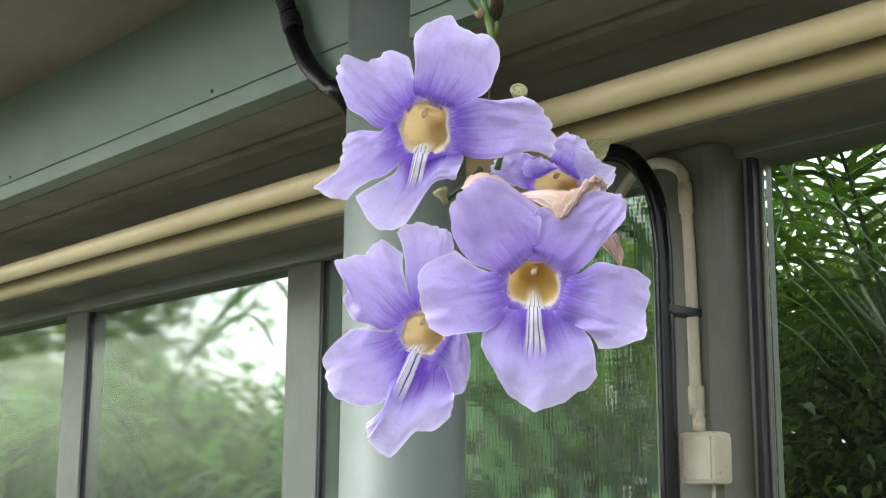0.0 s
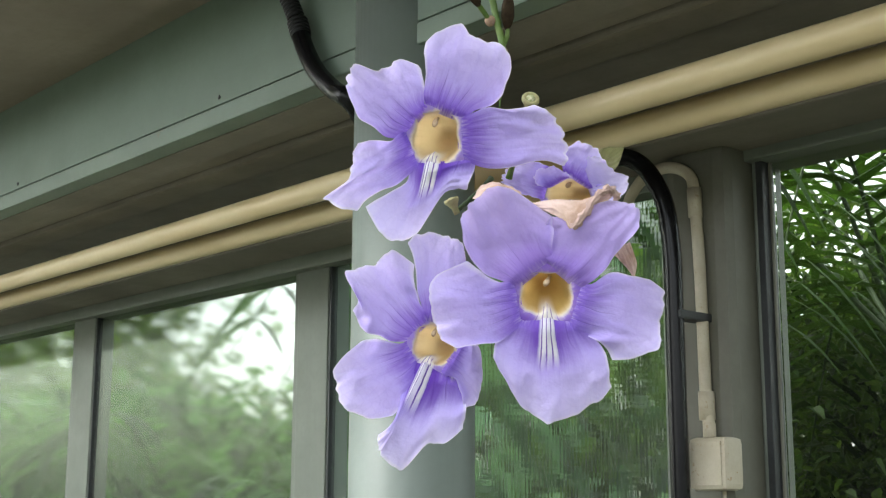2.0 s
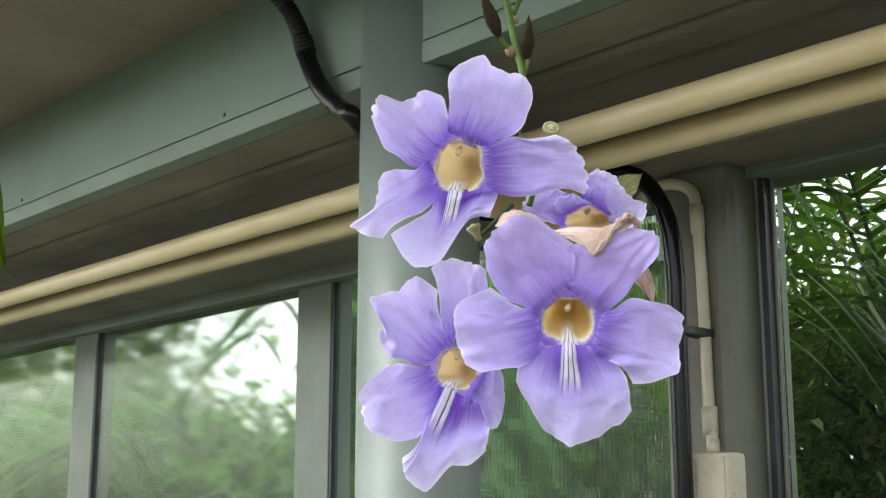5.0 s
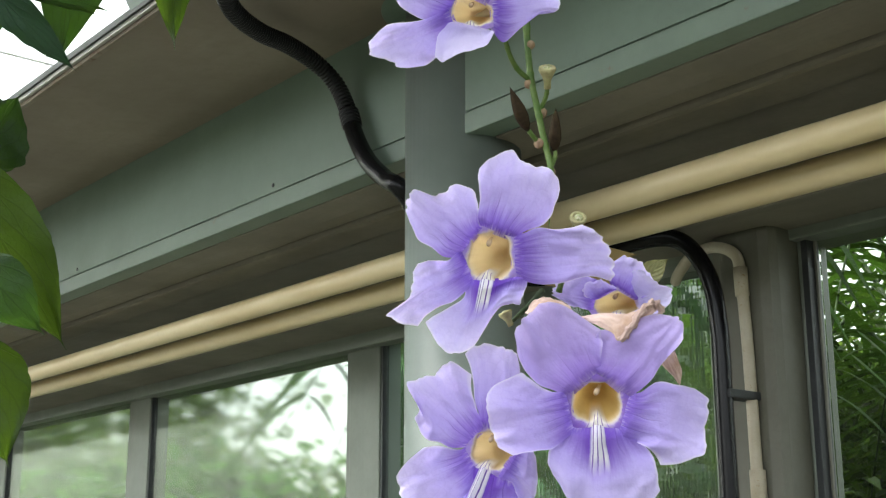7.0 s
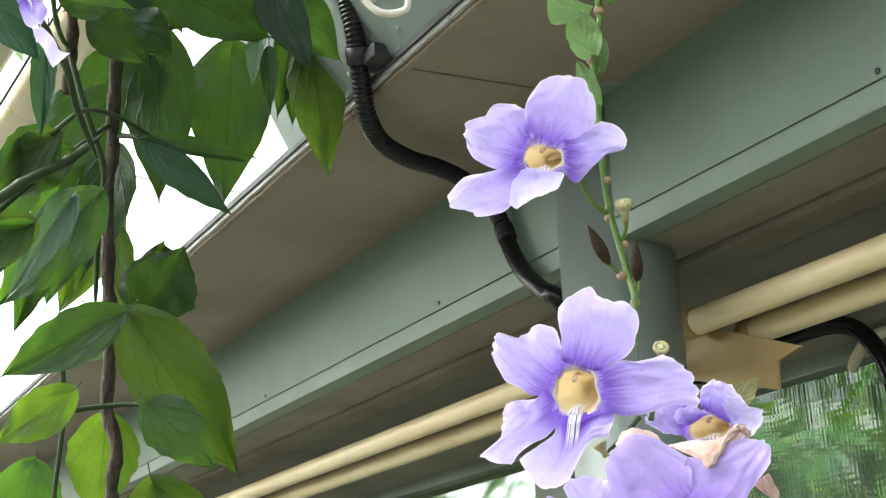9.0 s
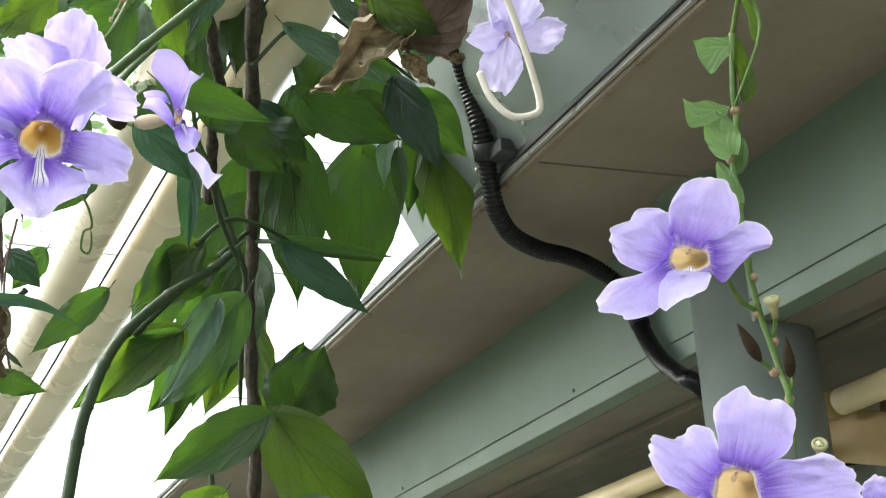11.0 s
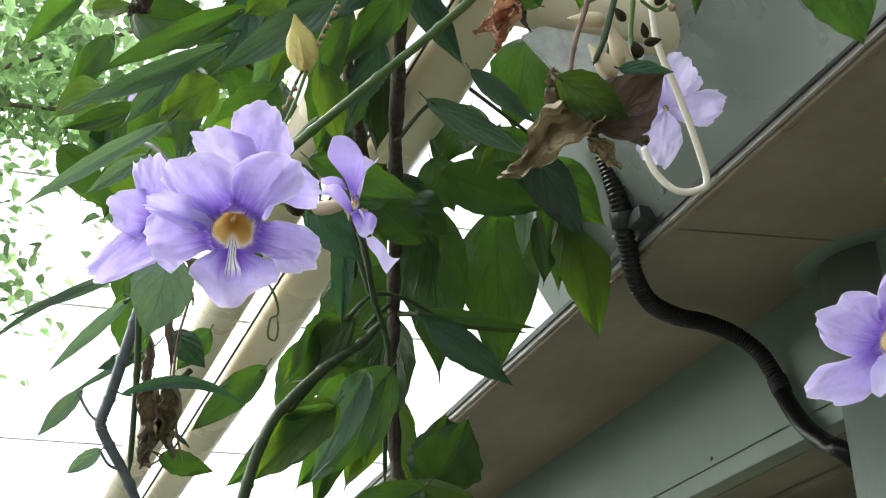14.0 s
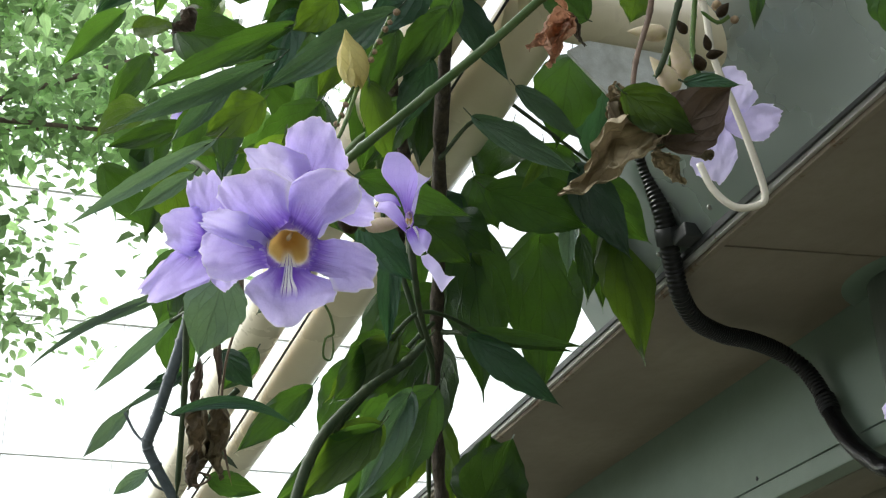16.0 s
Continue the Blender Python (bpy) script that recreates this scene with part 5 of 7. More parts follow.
blade(side_flower, [(0.1020, 0.5240, 2.1150), (0.0990, 0.5250, 2.1210), (0.0930, 0.5260, 2.1220), (0.0880, 0.5260, 2.1200)], [(0.1020, 0.5240, 2.1140), (0.0980, 0.5250, 2.1160), (0.0930, 0.5260, 2.1160), (0.0890, 0.5260, 2.1170)], PETAL, 0.2)
blade(side_flower, [(0.1040, 0.5220, 2.1000), (0.1050, 0.5210, 2.0930), (0.1070, 0.5200, 2.0870), (0.1110, 0.5200, 2.0850)], [(0.1110, 0.5240, 2.1030), (0.1120, 0.5250, 2.0990), (0.1140, 0.5240, 2.0920), (0.1160, 0.5230, 2.0880)], LIP, -0.35)
blade(side_flower, [(0.1110, 0.5200, 2.0860), (0.1130, 0.5180, 2.0780), (0.1180, 0.5170, 2.0700), (0.1220, 0.5180, 2.0650)], [(0.1160, 0.5230, 2.0880), (0.1230, 0.5240, 2.0840), (0.1250, 0.5230, 2.0770), (0.1310, 0.5220, 2.0770)], PALE, 0.18)
blade(side_flower, [(0.1110, 0.5240, 2.1030), (0.1110, 0.5240, 2.0990), (0.1120, 0.5230, 2.0930), (0.1150, 0.5220, 2.0890)], [(0.1130, 0.5260, 2.1040), (0.1170, 0.5270, 2.1040), (0.1190, 0.5260, 2.0990), (0.1160, 0.5230, 2.0900)], PETAL, 0.15)
flower(garland, (0.3303, 0.5683, 2.2308), (120.9, 6.6, -28.9), 1.5, 1.5, [
        dict(az=58, length=35.7, left=17.4, right=11.2, tips=(0.75, 0.8, 0.84, 0.89, 0.93, 0.99, 1.0, 0.97, 0.88), back=0.08, pale=True, seed=91, ruffle=1.04),
        dict(az=2, length=38.5, left=10.5, right=12.6, tips=(0.7, 0.79, 0.88, 0.96, 0.97, 0.99, 1.0, 0.93, 0.87), back=0.05, pale=True, seed=92, ruffle=1.04),
        dict(az=262, length=38.7, left=13.1, right=15.4, tips=(0.76, 0.85, 0.93, 0.98, 0.98, 0.99, 1.0, 0.83, 0.6), back=0.05, pale=True, seed=93, ruffle=1.04),
        dict(az=175, length=26.8, left=12.9, right=9.7, tips=(0.25, 0.51, 0.77, 0.81, 0.86, 0.93, 0.99, 0.78, 0.52), back=0.05, pale=True, seed=94, ruffle=1.04),
        dict(az=115, length=28.6, left=7.2, right=7.7, tips=(0.97, 0.98, 0.98, 0.99, 0.99, 1.0, 0.91, 0.72, 0.52), back=0.08, pale=True, seed=95, ruffle=1.04),
    ])
flower(vine, (0.0419, 1.037, 2.4653), (121.6, -3.6, -7.9), 3.8, 3.8, [
        dict(az=110, length=20.8, left=9.3, right=9.3, seed=96),
        dict(az=30, length=19.8, left=9.3, right=9.3, seed=97),
        dict(az=180, length=19.8, left=8.2, right=8.2, seed=98),
        dict(az=265, length=23, left=9.9, right=9.9, lip=True, seed=99),
        dict(az=-30, length=16.5, left=8.2, right=8.2, seed=90),
    ])
stem(spray, "stem", [(0.3018, 0.3121, 2.0737), (0.3015, 0.3169, 2.0461), (0.3036, 0.3193, 2.037), (0.3004, 0.3221, 2.019), (0.3018, 0.3238, 1.9966), (0.3035, 0.3261, 1.9724), (0.3054, 0.3265, 1.953), (0.3084, 0.3253, 1.9359), (0.3096, 0.3233, 1.9235), (0.3101, 0.3212, 1.9124), (0.313, 0.326, 1.8897)], 0.0014, STEM)
stem(spray, "pedicel", [(0.3056, 0.3272, 1.9508), (0.2982, 0.3267, 1.9539), (0.2922, 0.3253, 1.9603), (0.2874, 0.3223, 1.9687)], 0.001, STEM)
stem(spray, "pedicel", [(0.3095, 0.3265, 1.9374), (0.3092, 0.3215, 1.9445), (0.3056, 0.3173, 1.9511)], 0.0009, STEM)
stem(spray, "pedicel", [(0.3072, 0.3245, 1.9241), (0.3019, 0.3238, 1.9275), (0.2995, 0.3234, 1.929)], 0.0009, STEM)
stem(spray, "pedicel", [(0.311, 0.323, 1.913), (0.3124, 0.3212, 1.9185), (0.3126, 0.3209, 1.922)], 0.0009, STEM)
stem(spray, "pedicel", [(0.3117, 0.32, 1.8651), (0.3098, 0.3108, 1.8805), (0.3081, 0.3034, 1.8888)], 0.001, STEM)
stem(spray, "pedicel", [(0.3206, 0.3381, 1.8701), (0.3108, 0.3383, 1.8609), (0.3009, 0.3351, 1.8545)], 0.001, STEMD)
stem(spray, "stem", [(0.2884, 0.2905, 2.1209), (0.2912, 0.2979, 2.103), (0.2974, 0.2999, 2.0938), (0.308, 0.3014, 2.0823), (0.3077, 0.3033, 2.0662), (0.2979, 0.3159, 2.0354)], 0.0009, STEM)
stem(spray, "stem", [(0.3019, 0.3122, 2.0732), (0.2971, 0.2955, 2.091), (0.2967, 0.2938, 2.1072), (0.2986, 0.2933, 2.1313), (0.317, 0.3018, 2.2213), (0.334, 0.56, 2.480)], 0.0011, STEM)
cut_stub(spray, (0.3084, 0.3202, 1.9459), (0.3045, 0.3160, 1.9525), 0.00342)
cut_stub(spray, (0.3095, 0.3082, 1.8862), (0.3060, 0.3030, 1.8897), 0.00317)
bract_bud(spray, (0.3005, 0.3234, 1.9276), (0.2911, 0.3229, 1.9429), 0.00270)
bract_bud(spray, (0.3126, 0.3213, 1.921), (0.3095, 0.3169, 1.937), 0.00248)
node_bud(spray, (0.3058, 0.3276, 1.9495), (0.306, 0.3269, 1.9512), 0.00253)
node_bud(spray, (0.3106, 0.3257, 1.9378), (0.3108, 0.3249, 1.9395), 0.00252)
node_bud(spray, (0.3072, 0.3245, 1.9241), (0.3065, 0.3242, 1.9258), 0.00249)
node_bud(spray, (0.3108, 0.322, 1.9125), (0.3109, 0.3213, 1.9142), 0.00247)
node_bud(spray, (0.3002, 0.3229, 2.0172), (0.2995, 0.3224, 2.0195), 0.00284)
node_bud(spray, (0.3028, 0.3188, 2.0393), (0.3048, 0.3173, 2.0403), 0.00263)
node_bud(spray, (0.3049, 0.3258, 1.965), (0.3055, 0.3249, 1.9663), 0.00232)
node_bud(spray, (0.3019, 0.3239, 1.9962), (0.3021, 0.3233, 1.9975), 0.00188)
big_bud(spray, (0.289, 0.3168, 1.9742), (0.2749, 0.3248, 1.9685), 0.00544)
cut_stub(spray, (0.2985, 0.3324, 1.8523), (0.296, 0.3332, 1.8576), 0.00281)
leaf(garland, (0.294, 0.3487, 2.1846), (0.3191, 0.3619, 2.1408), 0.0367, (-0.55, -0.62, -0.56), fold=0.25)
leaf(spray, (0.2971, 0.3186, 2.0171), (0.2879, 0.3166, 2.0359), 0.0146, (-0.54, -0.7, -0.47), kind='young', fold=0.2)
blade(spray, [(0.3060, 0.3160, 2.0760), (0.2950, 0.3160, 2.0730), (0.2870, 0.3160, 2.0700), (0.2830, 0.3160, 2.0700)], [(0.3020, 0.3140, 2.0660), (0.2960, 0.3130, 2.0600), (0.2860, 0.3120, 2.0500), (0.2830, 0.3140, 2.0650)], LEAF["young"], 0.1, "leaf")
blade(spray, [(0.3010, 0.3120, 2.0720), (0.3000, 0.3120, 2.0580), (0.3010, 0.3120, 2.0470), (0.3030, 0.3130, 2.0410)], [(0.3080, 0.3160, 2.0750), (0.3150, 0.3180, 2.0660), (0.3150, 0.3180, 2.0530), (0.3090, 0.3160, 2.0430)], LEAF["light"], 0.12, "leaf")
blade(spray, [(0.2980, 0.3040, 2.1000), (0.3030, 0.3060, 2.0910), (0.3070, 0.3060, 2.0790), (0.3070, 0.3060, 2.0690)], [(0.3010, 0.3060, 2.1020), (0.3120, 0.3100, 2.0920), (0.3170, 0.3100, 2.0820), (0.3130, 0.3080, 2.0700)], LEAF["light"], 0.15, "leaf")
blade(spray, [(0.2980, 0.3160, 2.0390), (0.2890, 0.3160, 2.0400), (0.2810, 0.3160, 2.0380), (0.2740, 0.3160, 2.0390)], [(0.2940, 0.3140, 2.0330), (0.2850, 0.3130, 2.0280), (0.2720, 0.3120, 2.0220), (0.2730, 0.3140, 2.0350)], LEAF["young"], 0.1, "leaf")
leaf(spray, (0.2988, 0.3198, 1.9956), (0.2893, 0.3187, 2.0129), 0.0079, (-0.55, -0.71, -0.43), kind='young', fold=0.5)
leaf(spray, (0.3037, 0.3226, 2.0126), (0.3035, 0.3175, 2.026), 0.0057, (-0.56, -0.7, -0.45), kind='young', fold=0.6)
leaf(spray, (0.3411, 0.3059, 1.8708), (0.3486, 0.297, 1.8794), 0.0091, (-0.73, -0.63, -0.26), kind='fading', fold=0.3)
withered(spray, [(0.3043, 0.3027, 1.852), (0.3078, 0.294, 1.8524), (0.3142, 0.287, 1.8521), (0.3209, 0.2827, 1.8562)], [(0.306, 0.299, 1.8498), (0.3087, 0.291, 1.845), (0.3108, 0.2884, 1.8422), (0.3207, 0.2795, 1.8532)], 3.0)
put("rolled_rim", sweep("rolled_rim", spline([(0.3099, 0.288, 1.8418), (0.3115, 0.2841, 1.8463), (0.3143, 0.2815, 1.8517), (0.3172, 0.2795, 1.8548), (0.3197, 0.2787, 1.8546), (0.322, 0.2787, 1.8521)], 8), lambda t, a: 0.0013 * (1 + 0.3 * math.sin(t * 40 + a) + 0.2 * math.sin(t * 90)), 10), LEAF["dry"], spray, "tan rolled petal rim")
withered(spray, [(0.2912, 0.3167, 1.8539), (0.2929, 0.314, 1.8583), (0.2962, 0.3107, 1.8594), (0.3007, 0.3059, 1.8569)], [(0.289, 0.311, 1.8515), (0.29, 0.307, 1.8529), (0.2931, 0.3036, 1.8552), (0.3006, 0.3017, 1.8528)], 5.0)
withered(spray, [(0.3336, 0.2913, 1.8368), (0.3356, 0.2888, 1.8396), (0.3375, 0.2868, 1.8407)], [(0.3415, 0.291, 1.8318), (0.3432, 0.2901, 1.8295), (0.3433, 0.2888, 1.8342)], 7.0)
stem(garland, "stem", [(0.0867, 0.5563, 2.2076), (0.0762, 0.5422, 2.1734), (0.0654, 0.525, 2.1456), (0.0546, 0.5157, 2.1251)], 0.0011, STEM)
stem(garland, "stem", [(0.1016, 0.5417, 2.2487), (0.09, 0.5488, 2.2197), (0.0816, 0.5613, 2.201), (0.0735, 0.5535, 2.176)], 0.001, STEM)
stem(garland, "stem", [(0.1733, 0.3618, 2.164), (0.1745, 0.3708, 2.1458), (0.169, 0.3788, 2.1225), (0.1676, 0.3842, 2.1018)], 0.0014, DRYSTEM)
stem(garland, "stem", [(0.1991, 0.3703, 2.1763), (0.195, 0.3801, 2.1599), (0.1881, 0.3834, 2.1354), (0.1826, 0.3868, 2.1211)], 0.0016, STEMD)
stem(garland, "stem", [(0.2106, 0.3834, 2.1889), (0.2116, 0.3944, 2.167), (0.2085, 0.3943, 2.1466), (0.209, 0.3915, 2.129), (0.2075, 0.3855, 2.1187)], 0.0013, STEM)
stem(garland, "stem", [(0.2277, 0.3892, 2.1666), (0.2228, 0.392, 2.1643), (0.2144, 0.3922, 2.1694)], 0.001, STEM)
stem(garland, "stem", [(0.195, 0.3899, 2.1411), (0.1935, 0.3946, 2.1329), (0.1876, 0.3978, 2.1306)], 0.001, STEM)
stem(garland, "tendril", [(0.0578, 0.5077, 2.0477), (0.0619, 0.5095, 2.0415), (0.0642, 0.5126, 2.0341), (0.0609, 0.5149, 2.0318), (0.0608, 0.5187, 2.0245), (0.0642, 0.5187, 2.0225), (0.0651, 0.5161, 2.0268), (0.0637, 0.5128, 2.0342)], 0.0006, STEM)
stem(garland, "pedicel", [(0.0883, 0.547, 2.1109), (0.0769, 0.5579, 2.1199), (0.0674, 0.5581, 2.1257)], 0.0014, STEM)
stem(garland, "dry_tendril", [(0.0447, 0.6909, 2.1109), (0.0436, 0.7223, 2.0963), (0.0455, 0.745, 2.0739), (0.051, 0.7567, 2.0477), (0.0577, 0.7647, 2.028)], 0.0008, DRYSTEM)
stem(garland, "dry_tendril", [(0.0283, 0.7674, 2.0417), (0.0358, 0.7675, 2.0367), (0.0439, 0.7666, 2.0332), (0.0369, 0.7714, 2.0285), (0.0278, 0.7726, 2.032)], 0.0008, DRYSTEM)
yellow_bud(garland, (0.0868, 0.5568, 2.2064), (0.0762, 0.5452, 2.2357), 0.01819)
big_bud(garland, (0.1915, 0.3874, 2.1482), (0.1739, 0.3925, 2.1498), 0.00790)
big_bud(garland, (0.2028, 0.3935, 2.1291), (0.1928, 0.3869, 2.1482), 0.00895)
big_bud(garland, (0.1952, 0.3895, 2.119), (0.181, 0.3869, 2.1332), 0.00932)
big_bud(garland, (0.0868, 0.5377, 2.1071), (0.1054, 0.5228, 2.1056), 0.00776)
node_bud(garland, (0.0909, 0.5436, 2.2179), (0.0929, 0.542, 2.2196), 0.00226)
node_bud(garland, (0.0923, 0.541, 2.2219), (0.0943, 0.5401, 2.2225), 0.00194)
node_bud(garland, (0.0954, 0.5417, 2.23), (0.0933, 0.5412, 2.2324), 0.00227)
node_bud(garland, (0.0982, 0.5392, 2.2375), (0.1004, 0.5376, 2.2392), 0.00228)
node_bud(garland, (0.1009, 0.5391, 2.2428), (0.0987, 0.5386, 2.2452), 0.00196)
node_bud(garland, (0.105, 0.5393, 2.251), (0.1073, 0.5377, 2.2527), 0.00263)
node_bud(garland, (0.0801, 0.559, 2.1951), (0.0775, 0.5593, 2.1963), 0.00226)
node_bud(garland, (0.0774, 0.5583, 2.187), (0.0797, 0.5568, 2.1884), 0.00224)
node_bud(garland, (0.0745, 0.5569, 2.1801), (0.0725, 0.5567, 2.1818), 0.00223)
node_bud(garland, (0.0888, 0.5493, 2.2151), (0.0867, 0.5491, 2.2169), 0.00194)
bract_bud(garland, (0.2048, 0.3917, 2.1539), (0.1992, 0.3905, 2.16), 0.00241)
bract_bud(garland, (0.2149, 0.3934, 2.1441), (0.2228, 0.3899, 2.1458), 0.00241)
node_bud(garland, (0.2304, 0.389, 2.1653), (0.2323, 0.3875, 2.167), 0.00245)
bract_bud(garland, (0.2113, 0.3847, 2.1407), (0.2086, 0.3819, 2.1478), 0.00211)
bract_bud(garland, (0.2098, 0.3894, 2.1325), (0.2051, 0.3872, 2.1396), 0.00316)
big_bud(garland, (0.2056, 0.3938, 2.1267), (0.1989, 0.3893, 2.1398), 0.00685)
bract_bud(garland, (0.0731, 0.5418, 2.108), (0.0838, 0.5356, 2.1131), 0.00716)
node_bud(garland, (0.226, 0.3958, 2.1777), (0.2275, 0.394, 2.1801), 0.00304)
bract_bud(garland, (0.2225, 0.3909, 2.1667), (0.2269, 0.3863, 2.1727), 0.00272)
leaf(garland, (0.1748, 0.3741, 2.0939), (0.1404, 0.4017, 2.0629), 0.0320, (-0.4, -0.77, -0.5), kind='dead', fold=0.5, curl=0.5)
leaf(garland, (0.1618, 0.3905, 2.1046), (0.2085, 0.3848, 2.0855), 0.0379, (-0.43, -0.74, -0.51), kind='dead', fold=0.3, curl=0.4)
leaf(garland, (0.1775, 0.3744, 2.0803), (0.1976, 0.3477, 2.096), 0.0290, (-0.45, -0.73, -0.52), kind='brown', fold=0.3)
leaf(garland, (0.1544, 0.3635, 2.0936), (0.186, 0.3615, 2.077), 0.0196, (-0.43, -0.74, -0.52), fold=0.2, kind='light')
leaf(garland, (0.1849, 0.3645, 2.1058), (0.2087, 0.3574, 2.1041), 0.0084, (-0.46, -0.71, -0.54), kind='blue', fold=0.2)
leaf(garland, (0.1778, 0.3856, 2.0811), (0.1924, 0.3872, 2.0685), 0.0149, (-0.44, -0.76, -0.48), kind='dead', fold=0.7, curl=0.5)
leaf(garland, (0.165, 0.3892, 2.1164), (0.1649, 0.3987, 2.0982), 0.0153, (-0.39, -0.75, -0.53), kind='dead', fold=0.6, curl=0.4)
leaf(garland, (0.1964, 0.4982, 2.2374), (0.1764, 0.5128, 2.222), 0.0258, (-0.34, -0.74, -0.58), kind='rust', fold=0.6, curl=0.8)
leaf(garland, (0.1951, 0.4993, 2.236), (0.1866, 0.5136, 2.2139), 0.0258, (-0.35, -0.74, -0.57), kind='rust', fold=0.6, curl=0.8)
leaf(garland, (0.1948, 0.5015, 2.2434), (0.2078, 0.5063, 2.2256), 0.0110, (-0.36, -0.73, -0.58), kind='deaddark', fold=0.6, curl=0.6)
leaf(garland, (0.1886, 0.4975, 2.2551), (0.1965, 0.5017, 2.2419), 0.0084, (-0.34, -0.72, -0.6), kind='rust', fold=0.6, curl=0.5)
leaf(garland, (0.0283, 0.737, 2.1004), (0.0309, 0.7564, 2.0612), 0.0160, (-0.11, -0.94, -0.33), kind='deaddark', fold=0.9, curl=0.9)
leaf(garland, (0.0342, 0.7478, 2.0758), (0.034, 0.7744, 2.0247), 0.0346, (-0.12, -0.95, -0.3), kind='dead', fold=0.8, curl=0.9)
leaf(garland, (0.0444, 0.7387, 2.0755), (0.0464, 0.7623, 2.0285), 0.0290, (-0.13, -0.94, -0.3), kind='dead', fold=0.8, curl=0.8)
leaf(garland, (0.0314, 0.7529, 2.0451), (0.0293, 0.7656, 2.022), 0.0144, (-0.11, -0.95, -0.28), kind='deaddark', fold=0.9, curl=0.9)
leaf(garland, (0.037, 0.7233, 2.1214), (0.0433, 0.7423, 2.0805), 0.0095, (-0.13, -0.92, -0.36), kind='deaddark', fold=0.9, curl=0.6)
leaf(garland, (0.0431, 0.6784, 2.1361), (0.0466, 0.6911, 2.1093), 0.0091, (-0.14, -0.9, -0.4), kind='deaddark', fold=0.9, curl=0.6)
leaf(garland, (0.0213, 0.8662, 2.4681), (0.0053, 0.8808, 2.4503), 0.0290, (-0.07, -0.81, -0.58), kind='deaddark', fold=0.6, curl=0.6)
# ---- the vine ----
stem(vine, "main_stem", [(0.1013, 0.6043, 2.196), (0.0863, 0.6371, 2.1878), (0.0809, 0.6863, 2.1869), (0.1672, 0.8333, 2.3496), (0.2203, 0.9773, 2.3396), (0.2413, 1.0159, 2.3346)], 0.0026, STEMM)
stem(vine, "woody_stem", [(0.2078, 0.7509, 2.4373), (0.242, 0.8687, 2.3975), (0.2622, 0.9388, 2.3754), (0.2795, 0.9988, 2.3525), (0.2962, 1.0542, 2.3107), (0.3037, 1.087, 2.278), (0.3047, 1.1006, 2.2418), (0.3126, 1.1163, 2.1898), (0.3178, 1.1314, 2.1431), (0.3258, 1.1259, 2.114), (0.3251, 1.1422, 2.0731), (0.328, 1.1546, 2.0371), (0.3394, 1.1506, 1.9987), (0.3385, 1.165, 1.9632), (0.3499, 1.1863, 1.8916), (0.3999, 1.3034, 1.485)], 0.0062, WOOD, knobs=0.2)
stem(vine, "green_stem", [(0.2397, 1.0149, 2.3395), (0.2604, 1.0241, 2.285), (0.2861, 1.0498, 2.2431), (0.2923, 1.0706, 2.2119), (0.297, 1.0964, 2.17), (0.3051, 1.1245, 2.1172)], 0.0028, STEMD)
stem(vine, "green_stem", [(0.1629, 0.9236, 2.1247), (0.2088, 0.9711, 2.1849), (0.275, 1.0464, 2.2684), (0.3039, 1.0778, 2.3012)], 0.0028, STEMD)
stem(vine, "green_stem", [(0.2448, 1.1037, 2.0101), (0.2957, 1.1285, 2.027), (0.3419, 1.1232, 2.034), (0.3638, 1.0885, 2.0275)], 0.0025, STEMD)
stem(vine, "green_stem", [(0.3224, 1.1147, 2.1164), (0.3307, 1.0869, 2.1127), (0.3375, 1.061, 2.106)], 0.0022, STEMD)
stem(vine, "green_stem", [(0.2933, 1.0597, 2.3636), (0.3515, 1.069, 2.4094), (0.4101, 1.0656, 2.424), (0.4992, 1.0661, 2.4458)], 0.0025, STEMD)
stem(vine, "green_stem", [(0.2763, 1.1231, 2.07), (0.2838, 1.1381, 2.0201), (0.2855, 1.1647, 1.9497), (0.291, 1.1844, 1.8909)], 0.0025, STEMD)
stem(vine, "green_stem", [(0.3056, 1.0714, 2.284), (0.3195, 1.0433, 2.2724), (0.3416, 1.025, 2.2547)], 0.0025, STEMD)
stem(vine, "main_stem", [(0.0817, 0.6399, 2.1854), (0.1013, 0.6043, 2.196), (0.1313, 0.5615, 2.2138), (0.1567, 0.5221, 2.2283), (0.1781, 0.4946, 2.2448), (0.1987, 0.467, 2.2621)], 0.0028, STEMM)
stem(vine, "bent_stem", [(0.0252, 0.7826, 2.1506), (0.0224, 0.7916, 2.1349), (0.0172, 0.8051, 2.1123), (0.0116, 0.8199, 2.0873), (0.008, 0.8276, 2.0748), (0.0088, 0.8304, 2.0689), (0.0153, 0.8337, 2.0582), (0.0319, 0.841, 2.0334), (0.0508, 0.854, 1.9962)], 0.004, STEMG)
stem(vine, "green_stem", [(-0.0087, 0.8345, 2.095), (-0.0011, 0.8332, 2.0812), (0.0077, 0.8295, 2.0713)], 0.001, STEMG)
stem(vine, "green_stem", [(0.0095, 0.8374, 2.0549), (0.0166, 0.8397, 2.046), (0.0264, 0.8387, 2.0415)], 0.001, STEMG)
stem(vine, "green_stem", [(0.0192, 0.8443, 2.1714), (0.0306, 0.8167, 2.172), (0.0413, 0.7797, 2.1683)], 0.0014, STEMD)
stem(vine, "green_stem", [(0.1115, 0.881, 1.9727), (0.1163, 0.878, 2.0208), (0.1211, 0.8744, 2.0474), (0.1315, 0.877, 2.0811), (0.1491, 0.8897, 2.1132), (0.1869, 0.9129, 2.1573), (0.2337, 0.956, 2.2027), (0.2769, 1.0073, 2.2571)], 0.0044, STEMD)
